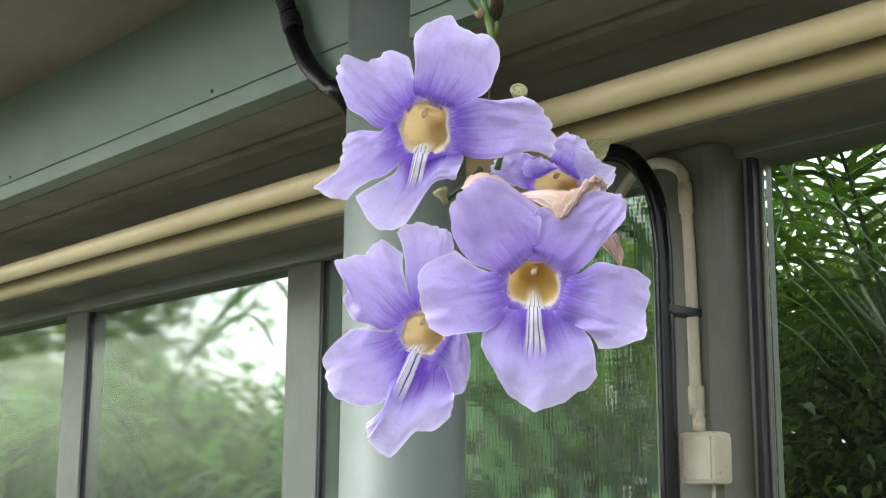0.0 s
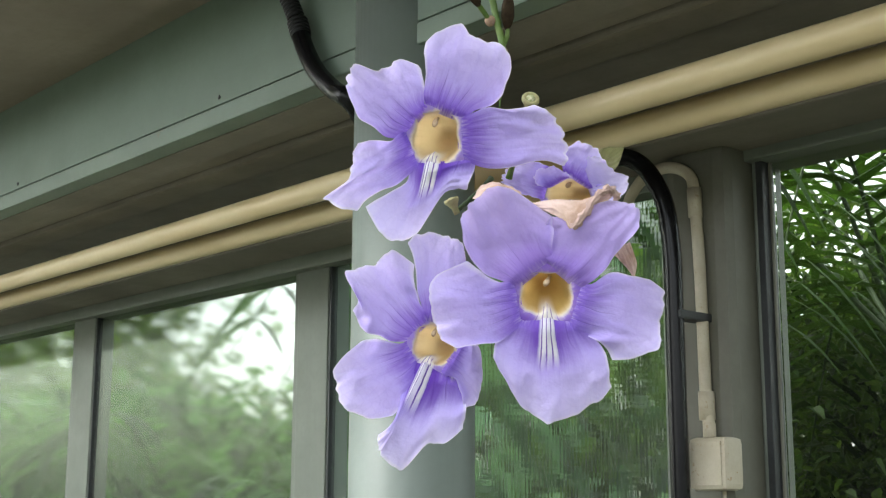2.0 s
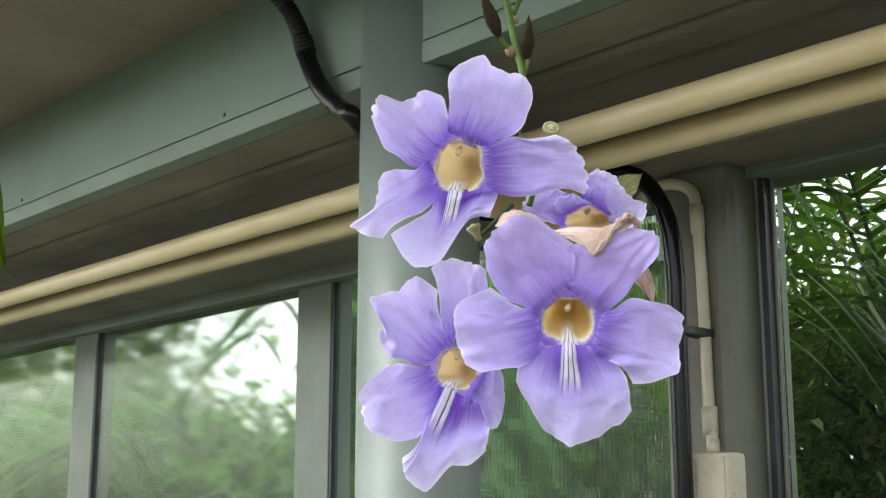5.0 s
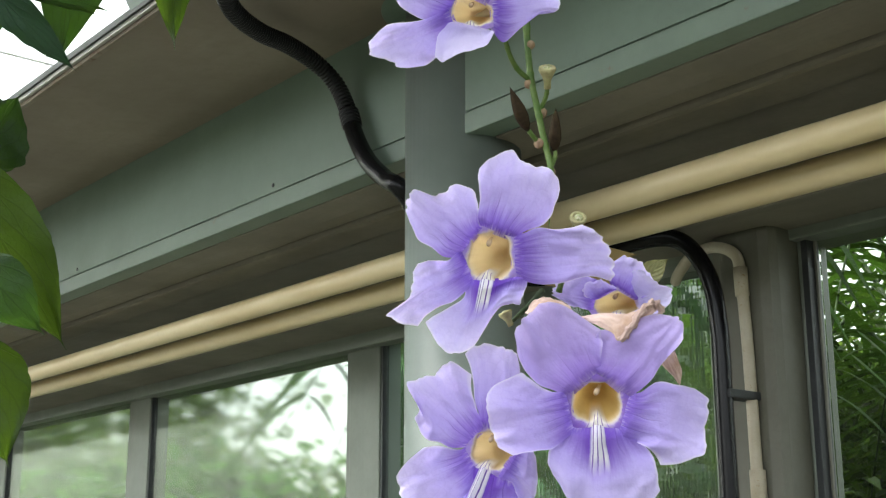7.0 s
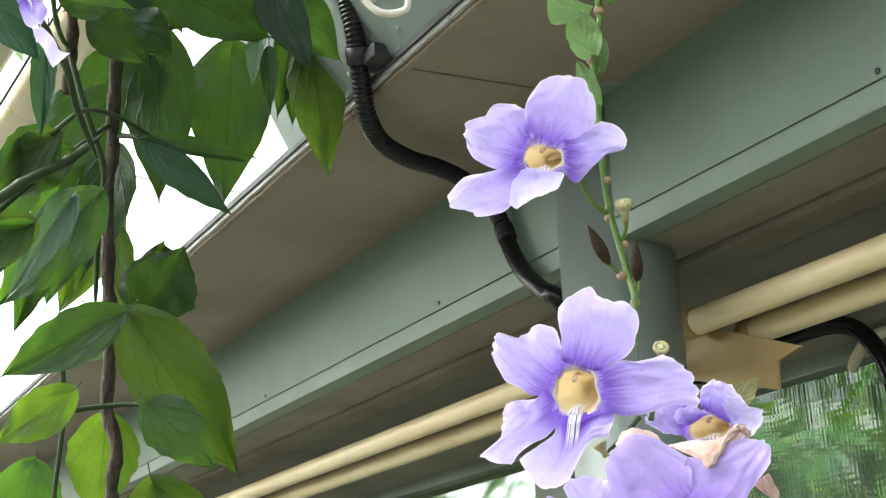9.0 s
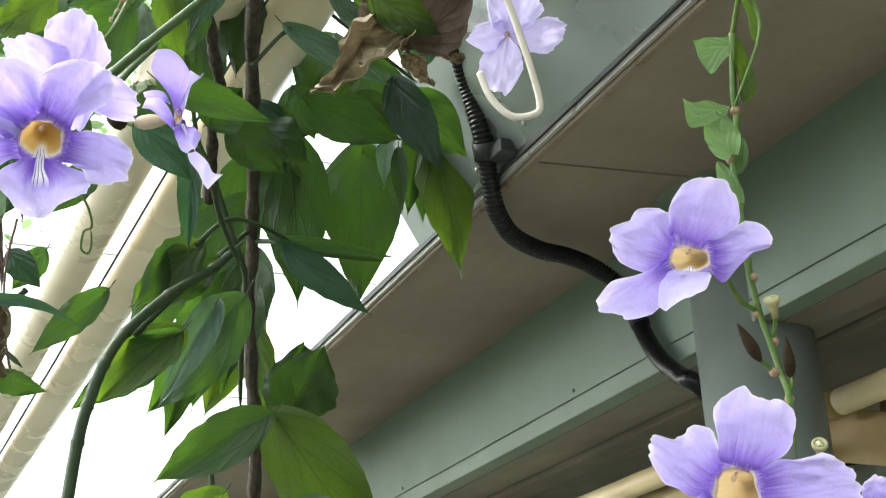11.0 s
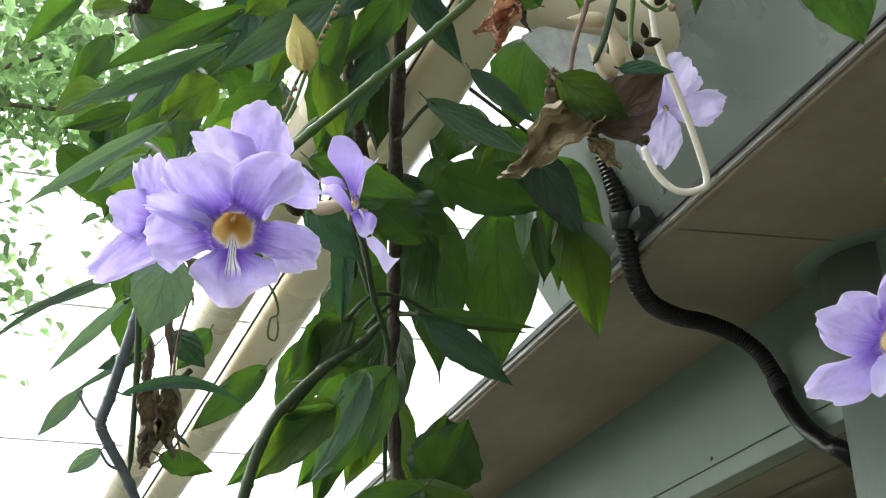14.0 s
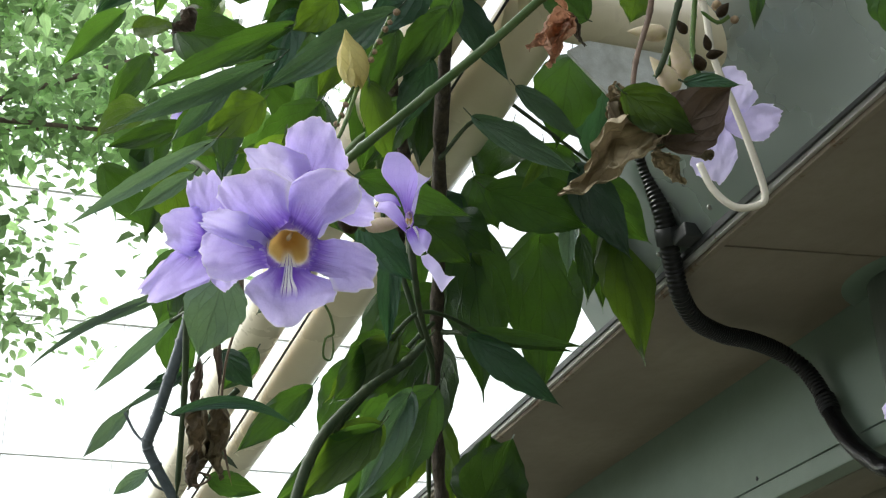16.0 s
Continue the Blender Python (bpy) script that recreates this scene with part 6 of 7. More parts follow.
stem(vine, "green_stem", [(0.0203, 0.7551, 2.1387), (0.025, 0.7781, 2.0913), (0.028, 0.809, 2.0298)], 0.0022, STEMD)
stem(vine, "green_stem", [(0.1109, 0.539, 2.1117), (0.1425, 0.639, 2.1479), (0.1872, 0.7767, 2.1932), (0.2078, 0.83, 2.1904), (0.2513, 0.9306, 2.1949)], 0.0025, STEMD)
stem(vine, "green_stem", [(0.0575, 0.7489, 2.2174), (0.0243, 0.7888, 2.2754), (0.0088, 0.8414, 2.2971)], 0.002, STEMD)
stem(vine, "green_stem", [(0.2494, 0.8962, 2.3759), (0.2846, 0.9158, 2.4289), (0.3037, 0.9059, 2.4355)], 0.002, STEMD)
stem(vine, "green_stem", [(0.3492, 0.9741, 2.5012), (0.3966, 0.9747, 2.4695), (0.4441, 0.9753, 2.4377)], 0.002, STEMD)
stem(vine, "green_stem", [(0.2123, 0.9343, 2.2131), (0.2382, 0.9352, 2.2399), (0.2707, 0.9549, 2.249), (0.3173, 0.9955, 2.2538)], 0.002, STEMD)
stem(vine, "green_stem", [(0.0642, 0.8035, 2.1077), (0.0424, 0.8032, 2.0771), (0.0645, 0.7881, 2.0465)], 0.002, STEMD)
stem(vine, "woody_stem", [(0.1395, 0.6728, 2.4473), (0.1564, 0.7165, 2.4429), (0.1729, 0.7829, 2.4174), (0.1933, 0.8465, 2.3949), (0.2243, 0.9182, 2.3725), (0.2392, 0.998, 2.3449), (0.2505, 1.0479, 2.3092)], 0.005, WOOD, knobs=0.3)
leaf(vine, (0.3215, 1.0601, 2.1009), (0.4306, 1.054, 1.9532), 0.0777, (-0.31, -0.93, -0.21), kind='light')
leaf(vine, (0.3214, 0.9986, 2.0081), (0.3814, 0.9856, 1.9514), 0.0502, (-0.31, -0.93, -0.18))
leaf(vine, (0.3458, 1.0888, 2.1165), (0.3692, 1.0515, 2.1769), 0.0685, (-0.29, -0.91, -0.3))
leaf(vine, (0.2805, 0.9493, 2.0705), (0.1971, 1.0164, 2.0234), 0.0465, (-0.22, -0.94, -0.25))
leaf(vine, (0.4672, 1.0521, 2.4669), (0.5312, 1.0421, 2.3966), 0.0597, (-0.36, -0.8, -0.48))
leaf(vine, (0.315, 1.0243, 2.2651), (0.4097, 0.9797, 2.2376), 0.0137, (-0.3, -0.87, -0.39), fold=0.5)
leaf(vine, (0.2368, 0.9674, 2.215), (0.1811, 1.0139, 2.1794), 0.0406, (-0.18, -0.91, -0.37))
leaf(vine, (0.3328, 1.2025, 2.283), (0.3038, 1.2707, 2.1517), 0.0669, (-0.23, -0.92, -0.31), kind='light')
leaf(vine, (0.2627, 1.0284, 2.0198), (0.2098, 1.0756, 1.9781), 0.0425, (-0.21, -0.96, -0.19), kind='light')
leaf(vine, (0.3516, 1.2358, 2.0442), (0.3545, 1.275, 1.9394), 0.0730, (-0.26, -0.95, -0.16), kind='light')
leaf(vine, (0.3424, 1.1852, 2.1251), (0.3049, 1.2201, 2.0919), 0.0342, (-0.24, -0.94, -0.25), kind='light')
leaf(vine, (0.3184, 1.1787, 2.4282), (0.293, 1.2265, 2.3438), 0.0363, (-0.21, -0.88, -0.43))
leaf(vine, (0.5025, 1.1041, 2.4687), (0.5, 1.1456, 2.3662), 0.0374, (-0.35, -0.82, -0.45))
leaf(vine, (0.4234, 0.9983, 2.4199), (0.3858, 1.031, 2.3925), 0.0618, (-0.31, -0.82, -0.48))
leaf(vine, (0.2886, 0.9981, 2.3719), (0.3321, 0.9869, 2.3353), 0.0474, (-0.25, -0.85, -0.47))
leaf(vine, (0.2194, 0.9324, 2.3308), (0.2448, 0.9065, 2.3592), 0.0483, (-0.2, -0.85, -0.49))
leaf(vine, (0.2438, 1.0372, 2.1821), (0.2227, 1.09, 2.0785), 0.0353, (-0.2, -0.93, -0.3), fold=0.6)
leaf(vine, (0.347, 1.2531, 2.2574), (0.3834, 1.2686, 2.1632), 0.0369, (-0.25, -0.92, -0.3), kind='light')
leaf(vine, (0.3791, 1.1111, 1.9465), (0.3308, 1.1579, 1.8991), 0.0474, (-0.28, -0.95, -0.12))
leaf(vine, (0.2765, 1.2153, 1.99), (0.2671, 1.2489, 1.9181), 0.0658, (-0.21, -0.97, -0.14))
leaf(vine, (0.312, 0.996, 2.2563), (0.4166, 0.9698, 2.2392), 0.0137, (-0.36, -0.86, -0.37), fold=0.5)
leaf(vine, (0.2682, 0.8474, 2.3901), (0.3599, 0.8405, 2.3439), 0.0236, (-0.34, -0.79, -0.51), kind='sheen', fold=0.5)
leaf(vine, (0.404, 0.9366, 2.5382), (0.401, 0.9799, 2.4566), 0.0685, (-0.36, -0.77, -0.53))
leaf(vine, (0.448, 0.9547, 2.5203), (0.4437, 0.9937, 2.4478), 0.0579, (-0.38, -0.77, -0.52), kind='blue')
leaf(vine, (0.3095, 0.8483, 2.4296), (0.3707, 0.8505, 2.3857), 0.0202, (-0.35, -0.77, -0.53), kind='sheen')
leaf(vine, (0.3182, 0.9522, 2.3823), (0.4121, 0.9387, 2.3475), 0.0514, (-0.35, -0.81, -0.46))
leaf(vine, (0.2508, 0.9677, 2.3506), (0.304, 0.971, 2.3097), 0.0442, (-0.29, -0.85, -0.45))
leaf(vine, (0.1515, 0.7986, 2.2875), (0.2395, 0.7844, 2.2579), 0.0281, (-0.26, -0.84, -0.48))
leaf(vine, (0.1796, 0.8148, 2.2381), (0.1864, 0.8496, 2.1665), 0.0193, (-0.25, -0.88, -0.41), fold=0.8, kind='blue')
leaf(vine, (0.217, 0.9332, 2.2121), (0.1645, 0.9752, 2.165), 0.0348, (-0.23, -0.91, -0.35), kind='light')
leaf(vine, (0.2664, 0.989, 2.1859), (0.1981, 1.0601, 2.0927), 0.0636, (-0.26, -0.92, -0.29))
leaf(vine, (0.1961, 0.9257, 2.1266), (0.1195, 0.9806, 2.0703), 0.0387, (-0.21, -0.94, -0.28), fold=0.6)
leaf(vine, (0.127, 0.8627, 2.1342), (0.0783, 0.9013, 2.0911), 0.0249, (-0.17, -0.93, -0.32))
leaf(vine, (0.0731, 0.7881, 2.1316), (0.0538, 0.8075, 2.1066), 0.0205, (-0.14, -0.92, -0.35))
leaf(vine, (0.0467, 0.7867, 2.0379), (0.0819, 0.7799, 2.0284), 0.0172, (-0.15, -0.95, -0.27))
# grey leaves: the glare over them is put into their colour
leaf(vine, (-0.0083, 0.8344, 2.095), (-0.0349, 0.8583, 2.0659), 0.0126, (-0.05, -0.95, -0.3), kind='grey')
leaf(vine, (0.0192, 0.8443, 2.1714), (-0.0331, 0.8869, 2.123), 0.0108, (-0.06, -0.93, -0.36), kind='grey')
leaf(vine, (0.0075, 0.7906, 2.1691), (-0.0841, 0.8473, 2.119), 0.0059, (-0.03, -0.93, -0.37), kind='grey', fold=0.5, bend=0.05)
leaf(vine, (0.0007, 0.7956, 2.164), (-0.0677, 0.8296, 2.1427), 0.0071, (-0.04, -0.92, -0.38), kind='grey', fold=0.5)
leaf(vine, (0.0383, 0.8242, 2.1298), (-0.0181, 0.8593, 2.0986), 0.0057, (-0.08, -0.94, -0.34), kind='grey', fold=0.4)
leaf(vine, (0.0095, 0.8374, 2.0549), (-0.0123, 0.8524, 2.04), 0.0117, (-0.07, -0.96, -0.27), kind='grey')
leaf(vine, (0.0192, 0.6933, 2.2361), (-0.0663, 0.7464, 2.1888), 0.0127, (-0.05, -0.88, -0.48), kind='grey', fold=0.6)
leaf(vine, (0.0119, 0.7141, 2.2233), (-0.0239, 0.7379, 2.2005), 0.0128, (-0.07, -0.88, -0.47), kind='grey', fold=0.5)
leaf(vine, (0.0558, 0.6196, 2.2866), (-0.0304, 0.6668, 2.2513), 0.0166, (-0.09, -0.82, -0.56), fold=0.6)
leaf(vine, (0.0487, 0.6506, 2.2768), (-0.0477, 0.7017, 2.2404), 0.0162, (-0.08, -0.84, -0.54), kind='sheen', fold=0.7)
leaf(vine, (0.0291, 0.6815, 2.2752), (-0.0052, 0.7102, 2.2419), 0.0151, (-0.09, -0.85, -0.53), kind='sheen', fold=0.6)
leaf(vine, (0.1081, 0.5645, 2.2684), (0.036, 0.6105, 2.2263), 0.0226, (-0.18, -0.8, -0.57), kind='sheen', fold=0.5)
leaf(vine, (0.0782, 0.5873, 2.2892), (0.0555, 0.6041, 2.2715), 0.0246, (-0.16, -0.79, -0.59), kind='light')
leaf(vine, (0.0565, 0.7126, 2.2881), (0.0196, 0.7362, 2.2664), 0.0332, (-0.11, -0.84, -0.53), kind='light')
leaf(vine, (0.0339, 0.8089, 2.3437), (0.0088, 0.8414, 2.2971), 0.0307, (-0.09, -0.85, -0.51))
leaf(vine, (0.0217, 0.867, 2.3529), (-0.0421, 0.8955, 2.3392), 0.0212, (-0.05, -0.86, -0.51))
leaf(vine, (0.1361, 0.6078, 2.3255), (0.1085, 0.634, 2.2928), 0.0261, (-0.22, -0.77, -0.59), kind='blue')
leaf(vine, (0.2828, 1.1814, 2.3709), (0.3029, 1.2318, 2.2605), 0.0676, (-0.26, -0.89, -0.37))
leaf(vine, (0.2386, 1.1315, 2.269), (0.2051, 1.1819, 2.1933), 0.0514, (-0.22, -0.92, -0.33))
leaf(vine, (0.3035, 1.1892, 2.2971), (0.2873, 1.2674, 2.1566), 0.0727, (-0.26, -0.91, -0.31))
leaf(vine, (0.2306, 0.9939, 2.5398), (0.2181, 1.0561, 2.4278), 0.0628, (-0.22, -0.82, -0.53))
leaf(vine, (0.1475, 0.9527, 2.4463), (0.0909, 1.0051, 2.3816), 0.0527, (-0.15, -0.85, -0.51))
leaf(vine, (0.1054, 0.8905, 2.3667), (0.0874, 0.9343, 2.2938), 0.0483, (-0.15, -0.86, -0.48), kind='light')
leaf(vine, (0.0163, 0.9304, 2.3473), (0.0374, 0.9527, 2.2906), 0.0435, (-0.08, -0.88, -0.47), kind='light')
leaf(vine, (0.2125, 1.0381, 2.5797), (0.2799, 1.0603, 2.4933), 0.0652, (-0.23, -0.81, -0.54))
leaf(vine, (0.2286, 0.7926, 2.4761), (0.2858, 0.8099, 2.4057), 0.0290, (-0.29, -0.76, -0.58), kind='blue')
leaf(vine, (0.3019, 0.6919, 2.3962), (0.2576, 0.6879, 2.4326), 0.0351, (-0.34, -0.72, -0.6))
leaf(vine, (0.2986, 0.5988, 2.3513), (0.2956, 0.6102, 2.3313), 0.0253, (-0.39, -0.71, -0.59), kind='light')
leaf(vine, (0.2793, 0.4314, 2.2333), (0.2797, 0.4446, 2.2075), 0.0092, (-0.47, -0.66, -0.58))
leaf(vine, (0.0992, 0.7519, 2.1846), (0.0695, 0.778, 2.1535), 0.0237, (-0.17, -0.9, -0.41))
leaf(vine, (0.013, 0.5356, 2.0683), (0.006, 0.5576, 2.0302), 0.0315, (-0.12, -0.91, -0.39), kind='grey', fold=0.2)
leaf(vine, (0.0164, 0.727, 2.0594), (0.0923, 0.708, 2.047), 0.0084, (-0.15, -0.94, -0.31), kind='blue', fold=0.7, bend=-0.17)
leaf(vine, (0.0999, 0.5979, 2.1413), (0.1338, 0.6033, 2.109), 0.0244, (-0.25, -0.86, -0.44), kind='blue')
leaf(vine, (0.1434, 0.5936, 2.3256), (0.106, 0.6244, 2.2902), 0.0295, (-0.22, -0.77, -0.6), kind='blue')
leaf(vine, (0.1618, 0.615, 2.3177), (0.1316, 0.6475, 2.2745), 0.0264, (-0.25, -0.78, -0.57))
leaf(vine, (0.1359, 0.6477, 2.3167), (0.121, 0.6811, 2.2618), 0.0270, (-0.22, -0.8, -0.55))
leaf(vine, (0.1576, 0.6409, 2.2932), (0.1415, 0.6691, 2.2491), 0.0244, (-0.25, -0.8, -0.54), kind='blue')
leaf(vine, (0.1212, 0.6597, 2.2804), (0.1406, 0.68, 2.2287), 0.0229, (-0.23, -0.82, -0.52), kind='light')
leaf(vine, (0.1535, 0.6813, 2.2858), (0.1289, 0.7112, 2.244), 0.0316, (-0.23, -0.82, -0.52))
leaf(vine, (0.169, 0.6227, 2.3436), (0.1606, 0.6505, 2.2954), 0.0232, (-0.26, -0.77, -0.59))
leaf(vine, (0.1025, 0.6412, 2.3056), (0.0862, 0.6674, 2.2654), 0.0226, (-0.19, -0.81, -0.56), kind='light')
leaf(vine, (0.0273, 0.8108, 2.1174), (0.0003, 0.8241, 2.1092), 0.0119, (-0.09, -0.94, -0.34), kind='blue')
leaf(vine, (0.0265, 0.9369, 2.2147), (0.0471, 0.9602, 2.1565), 0.0323, (-0.1, -0.93, -0.36))
leaf(vine, (0.0492, 0.7768, 2.1236), (0.0723, 0.781, 2.1005), 0.0201, (-0.14, -0.92, -0.35), kind='blue')
leaf(vine, (0.4060, 1.0200, 2.4820), (0.4160, 1.0200, 2.3890), 0.0714, (-0.35, -0.79, -0.51), fold=0.15)
leaf(vine, (0.3200, 1.0000, 2.4210), (0.3430, 1.0000, 2.3670), 0.0450, (-0.30, -0.82, -0.49), fold=0.25)
leaf(vine, (0.4290, 1.0200, 2.3960), (0.4210, 1.0200, 2.3370), 0.0197, (-0.38, -0.81, -0.45), kind='grey', fold=0.6)
leaf(vine, (0.4000, 0.9300, 2.4060), (0.4470, 0.9300, 2.3150), 0.0448, (-0.38, -0.79, -0.49), kind='blue', fold=0.25)
leaf(vine, (0.3530, 0.9000, 2.3990), (0.3260, 0.9000, 2.3550), 0.0137, (-0.35, -0.79, -0.50), kind='light', fold=0.4)
leaf(vine, (0.2660, 0.9900, 2.5230), (0.2590, 0.9900, 2.4170), 0.0472, (-0.25, -0.79, -0.55), fold=0.2)
leaf(vine, (0.2190, 1.0000, 2.4710), (0.2460, 1.0000, 2.3990), 0.0472, (-0.22, -0.82, -0.53), fold=0.2)
leaf(vine, (0.2660, 1.0200, 2.5990), (0.2800, 1.0200, 2.5110), 0.0484, (-0.24, -0.78, -0.58), kind='blue', fold=0.3)
leaf(vine, (0.4310, 1.0000, 2.3710), (0.4330, 1.0000, 2.3010), 0.0182, (-0.38, -0.81, -0.44), fold=0.4)
leaf(vine, (0.1690, 0.9500, 2.3640), (0.1910, 0.9500, 2.3040), 0.0361, (-0.20, -0.85, -0.48), fold=0.2)
leaf(vine, (0.3280, 1.1000, 2.3990), (0.3490, 1.1000, 2.3180), 0.0512, (-0.29, -0.85, -0.44), kind='light', fold=0.25)
leaf(vine, (0.3440, 1.0500, 1.9490), (0.3840, 1.0500, 1.8490), 0.0765, (-0.31, -0.94, -0.16), kind='light', fold=0.15)
leaf(vine, (0.4370, 1.1200, 2.4270), (0.4300, 1.1200, 2.2460), 0.0900, (-0.35, -0.82, -0.44), fold=0.15)
leaf(vine, (0.3450, 1.0900, 2.4120), (0.3540, 1.0900, 2.2240), 0.0755, (-0.3, -0.84, -0.45), fold=0.15)
leaf(vine, (0.3820, 1.0500, 2.5240), (0.3420, 1.0500, 2.4460), 0.0764, (-0.32, -0.79, -0.52), fold=0.15)
leaf(vine, (0.5120, 1.1400, 2.4640), (0.5170, 1.1400, 2.3580), 0.0318, (-0.39, -0.8, -0.45), fold=0.5)
leaf(vine, (0.5190, 1.1000, 2.4420), (0.5420, 1.1000, 2.2850), 0.0626, (-0.41, -0.8, -0.45), kind='light', fold=0.2)
leaf(vine, (0.3120, 1.0000, 2.2490), (0.3990, 1.0000, 2.1880), 0.0324, (-0.31, -0.87, -0.38), kind='blue', fold=0.25)
leaf(vine, (0.2840, 1.0200, 2.4050), (0.3200, 1.0200, 2.3340), 0.0547, (-0.27, -0.84, -0.48), kind='blue', fold=0.2)
leaf(vine, (0.3110, 1.1200, 2.3480), (0.2360, 1.1200, 2.2350), 0.0643, (-0.28, -0.87, -0.41), fold=0.15)
leaf(vine, (0.3230, 1.1600, 2.3070), (0.2930, 1.1600, 2.1520), 0.0746, (-0.28, -0.88, -0.37), fold=0.15)
leaf(vine, (0.2170, 0.9500, 2.2200), (0.1650, 0.9500, 2.1560), 0.0450, (-0.25, -0.89, -0.38), fold=0.15)
leaf(vine, (0.2000, 0.9300, 2.1340), (0.1320, 0.9300, 2.0650), 0.0431, (-0.25, -0.92, -0.32), kind='light', fold=0.3)
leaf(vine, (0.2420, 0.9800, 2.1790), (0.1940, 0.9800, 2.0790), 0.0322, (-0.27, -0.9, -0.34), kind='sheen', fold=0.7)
leaf(vine, (0.3410, 1.2000, 2.2370), (0.3540, 1.2000, 2.1400), 0.0363, (-0.29, -0.9, -0.32), kind='light', fold=0.2)
leaf(vine, (0.3550, 1.1000, 2.1150), (0.3630, 1.1000, 2.1960), 0.0739, (-0.33, -0.91, -0.25), fold=0.15)
rs = random.Random(5)
for i in range(52):
    b = Vector((rs.uniform(-0.03, 0.21), rs.uniform(1.0, 1.45), rs.uniform(2.47, 2.85)))
    d = Vector((rs.uniform(-0.7, 0.5), rs.uniform(-0.4, 0.4), rs.uniform(-1.2, -0.1))).normalized()
    n = rs.uniform(0.07, 0.13)
    leaf(vine, b, b + d * n, n * rs.uniform(0.32, 0.5), (-0.2, -0.6, -0.5), rs.choice(("normal", "normal", "blue", "normal", "light")), rs.uniform(0.3, 0.9))

# leaves overhead, mostly above the view, that shade what hangs below
for i in range(46):
    b = Vector((rs.uniform(0.02, 0.40), rs.uniform(0.72, 1.12), rs.uniform(2.66, 2.95)))
    d = Vector((rs.uniform(-0.7, 0.7), rs.uniform(-0.5, 0.5), rs.uniform(-0.6, 0.0))).normalized()
    n = rs.uniform(0.09, 0.14)
    leaf(vine, b, b + d * n, n * rs.uniform(0.5, 0.7), (0.1, -0.2, -0.9), rs.choice(("normal", "blue", "normal")), rs.uniform(0.1, 0.6))

# unseen canopy leaves, added above the view to shade the garland
for i in range(64):
    b = Vector((rs.uniform(-0.34, 0.08), rs.uniform(0.30, 0.70), rs.uniform(2.40, 2.62)))
    d = Vector((rs.uniform(-0.7, 0.7), rs.uniform(-0.5, 0.5), rs.uniform(-0.3, 0.1))).normalized()
    n = rs.uniform(0.09, 0.14)
    leaf(vine, b, b + d * n, n * rs.uniform(0.5, 0.65), (0.1, -0.2, -0.9), rs.choice(("normal", "blue", "normal")), rs.uniform(0.1, 0.5))

# ---- the tree beyond ----
tree = thing("tree", (-2.6, 4.6, 0), "broad tree with dense small green leaves", "tree")
put("trunk", sweep("trunk", spline([(-2.6, 4.6, 0), (-2.55, 4.65, 1.4), (-2.4, 4.7, 2.8), (-2.1, 4.8, 4.2)], 8), lambda t, a: 0.16 * (1 - 0.55 * t) * (1 + 0.06 * math.sin(3 * a + 9 * t)), 16), BARK, tree)
rs = random.Random(11)
TIPS = []
for i in range(26):
    s = Vector((-2.5 + 0.3 * rs.random(), 4.6 + 0.2 * rs.random(), rs.uniform(3.2, 4.2)))
    e = Vector((-2.6 + 3.7 * (i + rs.random()) / 26, rs.uniform(4.4, 6.2), rs.uniform(4.1, 6.1)))
    mid = s.lerp(e, 0.5) + Vector((0, 0, rs.uniform(0.1, 0.4)))
    if e.z - 1.8 < 0.47 * e.y:
        continue
    if e.z - 1.8 > 0.58 * e.y:
        put("limb", sweep("limb", spline([s, mid, e], 8), lambda t, a: 0.022 * (1 - 0.85 * t) + 0.003, 7), BARK, tree)
    for k in range(11):
        f = rs.uniform(0.3, 1.0)
        q = s.lerp(mid, f * 2) if f < 0.5 else mid.lerp(e, f * 2 - 1)
        TIPS.append(q + Vector((rs.gauss(0, 0.18), rs.gauss(0, 0.25), rs.gauss(0, 0.16))))


def foliage(name, centres, per, spread, size, rs, droop=0.4):
    """Many small folded leaves round the given places, as one mesh."""
    verts, faces, uvs = [], [], []
    for c in centres:
        for _ in range(per):
            p = c + Vector((rs.gauss(0, spread), rs.gauss(0, spread), rs.gauss(0, spread * 0.8)))
            d = Vector((rs.gauss(0, 1), rs.gauss(0, 1), rs.gauss(-droop, 0.6))).normalized()
            s = d.cross(Vector((rs.gauss(0, 0.5), rs.gauss(0, 0.5), 1))).normalized()
            n = s.cross(d)
            l = size * rs.uniform(0.6, 1.35)
            w = l * rs.uniform(0.24, 0.34)
            i = len(verts)
            f = n * w * rs.uniform(0.1, 0.7)
            b = n * l * rs.uniform(-0.2, 0.05)
            verts += [p, p + d * l * 0.22 + s * w * 0.85 + f, p + d * l * 0.58 + s * w * 0.8 + f + b * 0.4, p + d * l + b, p + d * l * 0.58 - s * w * 0.8 + f + b * 0.4, p + d * l * 0.22 - s * w * 0.85 + f, p + d * l * 0.5 + b * 0.3]
            uvs += [(0, 0.5), (0.22, 0.95), (0.58, 0.95), (1, 0.5), (0.58, 0.05), (0.22, 0.05), (0.5, 0.5)]
            faces += [(i, i + 6, i + 1), (i + 1, i + 6, i + 2), (i + 2, i + 6, i + 3), (i, i + 5, i + 6), (i + 5, i + 4, i + 6), (i + 4, i + 3, i + 6)]
    return as_mesh(name, verts, faces, uvs, False)


TIPS = [q for q in TIPS if q.z - 1.8 > (0.40 + 0.05 * math.sin(3.1 * q.x) + rs.uniform(-0.02, 0.05)) * q.y]
tagged(put("crown", foliage("crown", TIPS, 96, 0.18, 0.074, rs), TREELEAF, tree), kind="stuff")

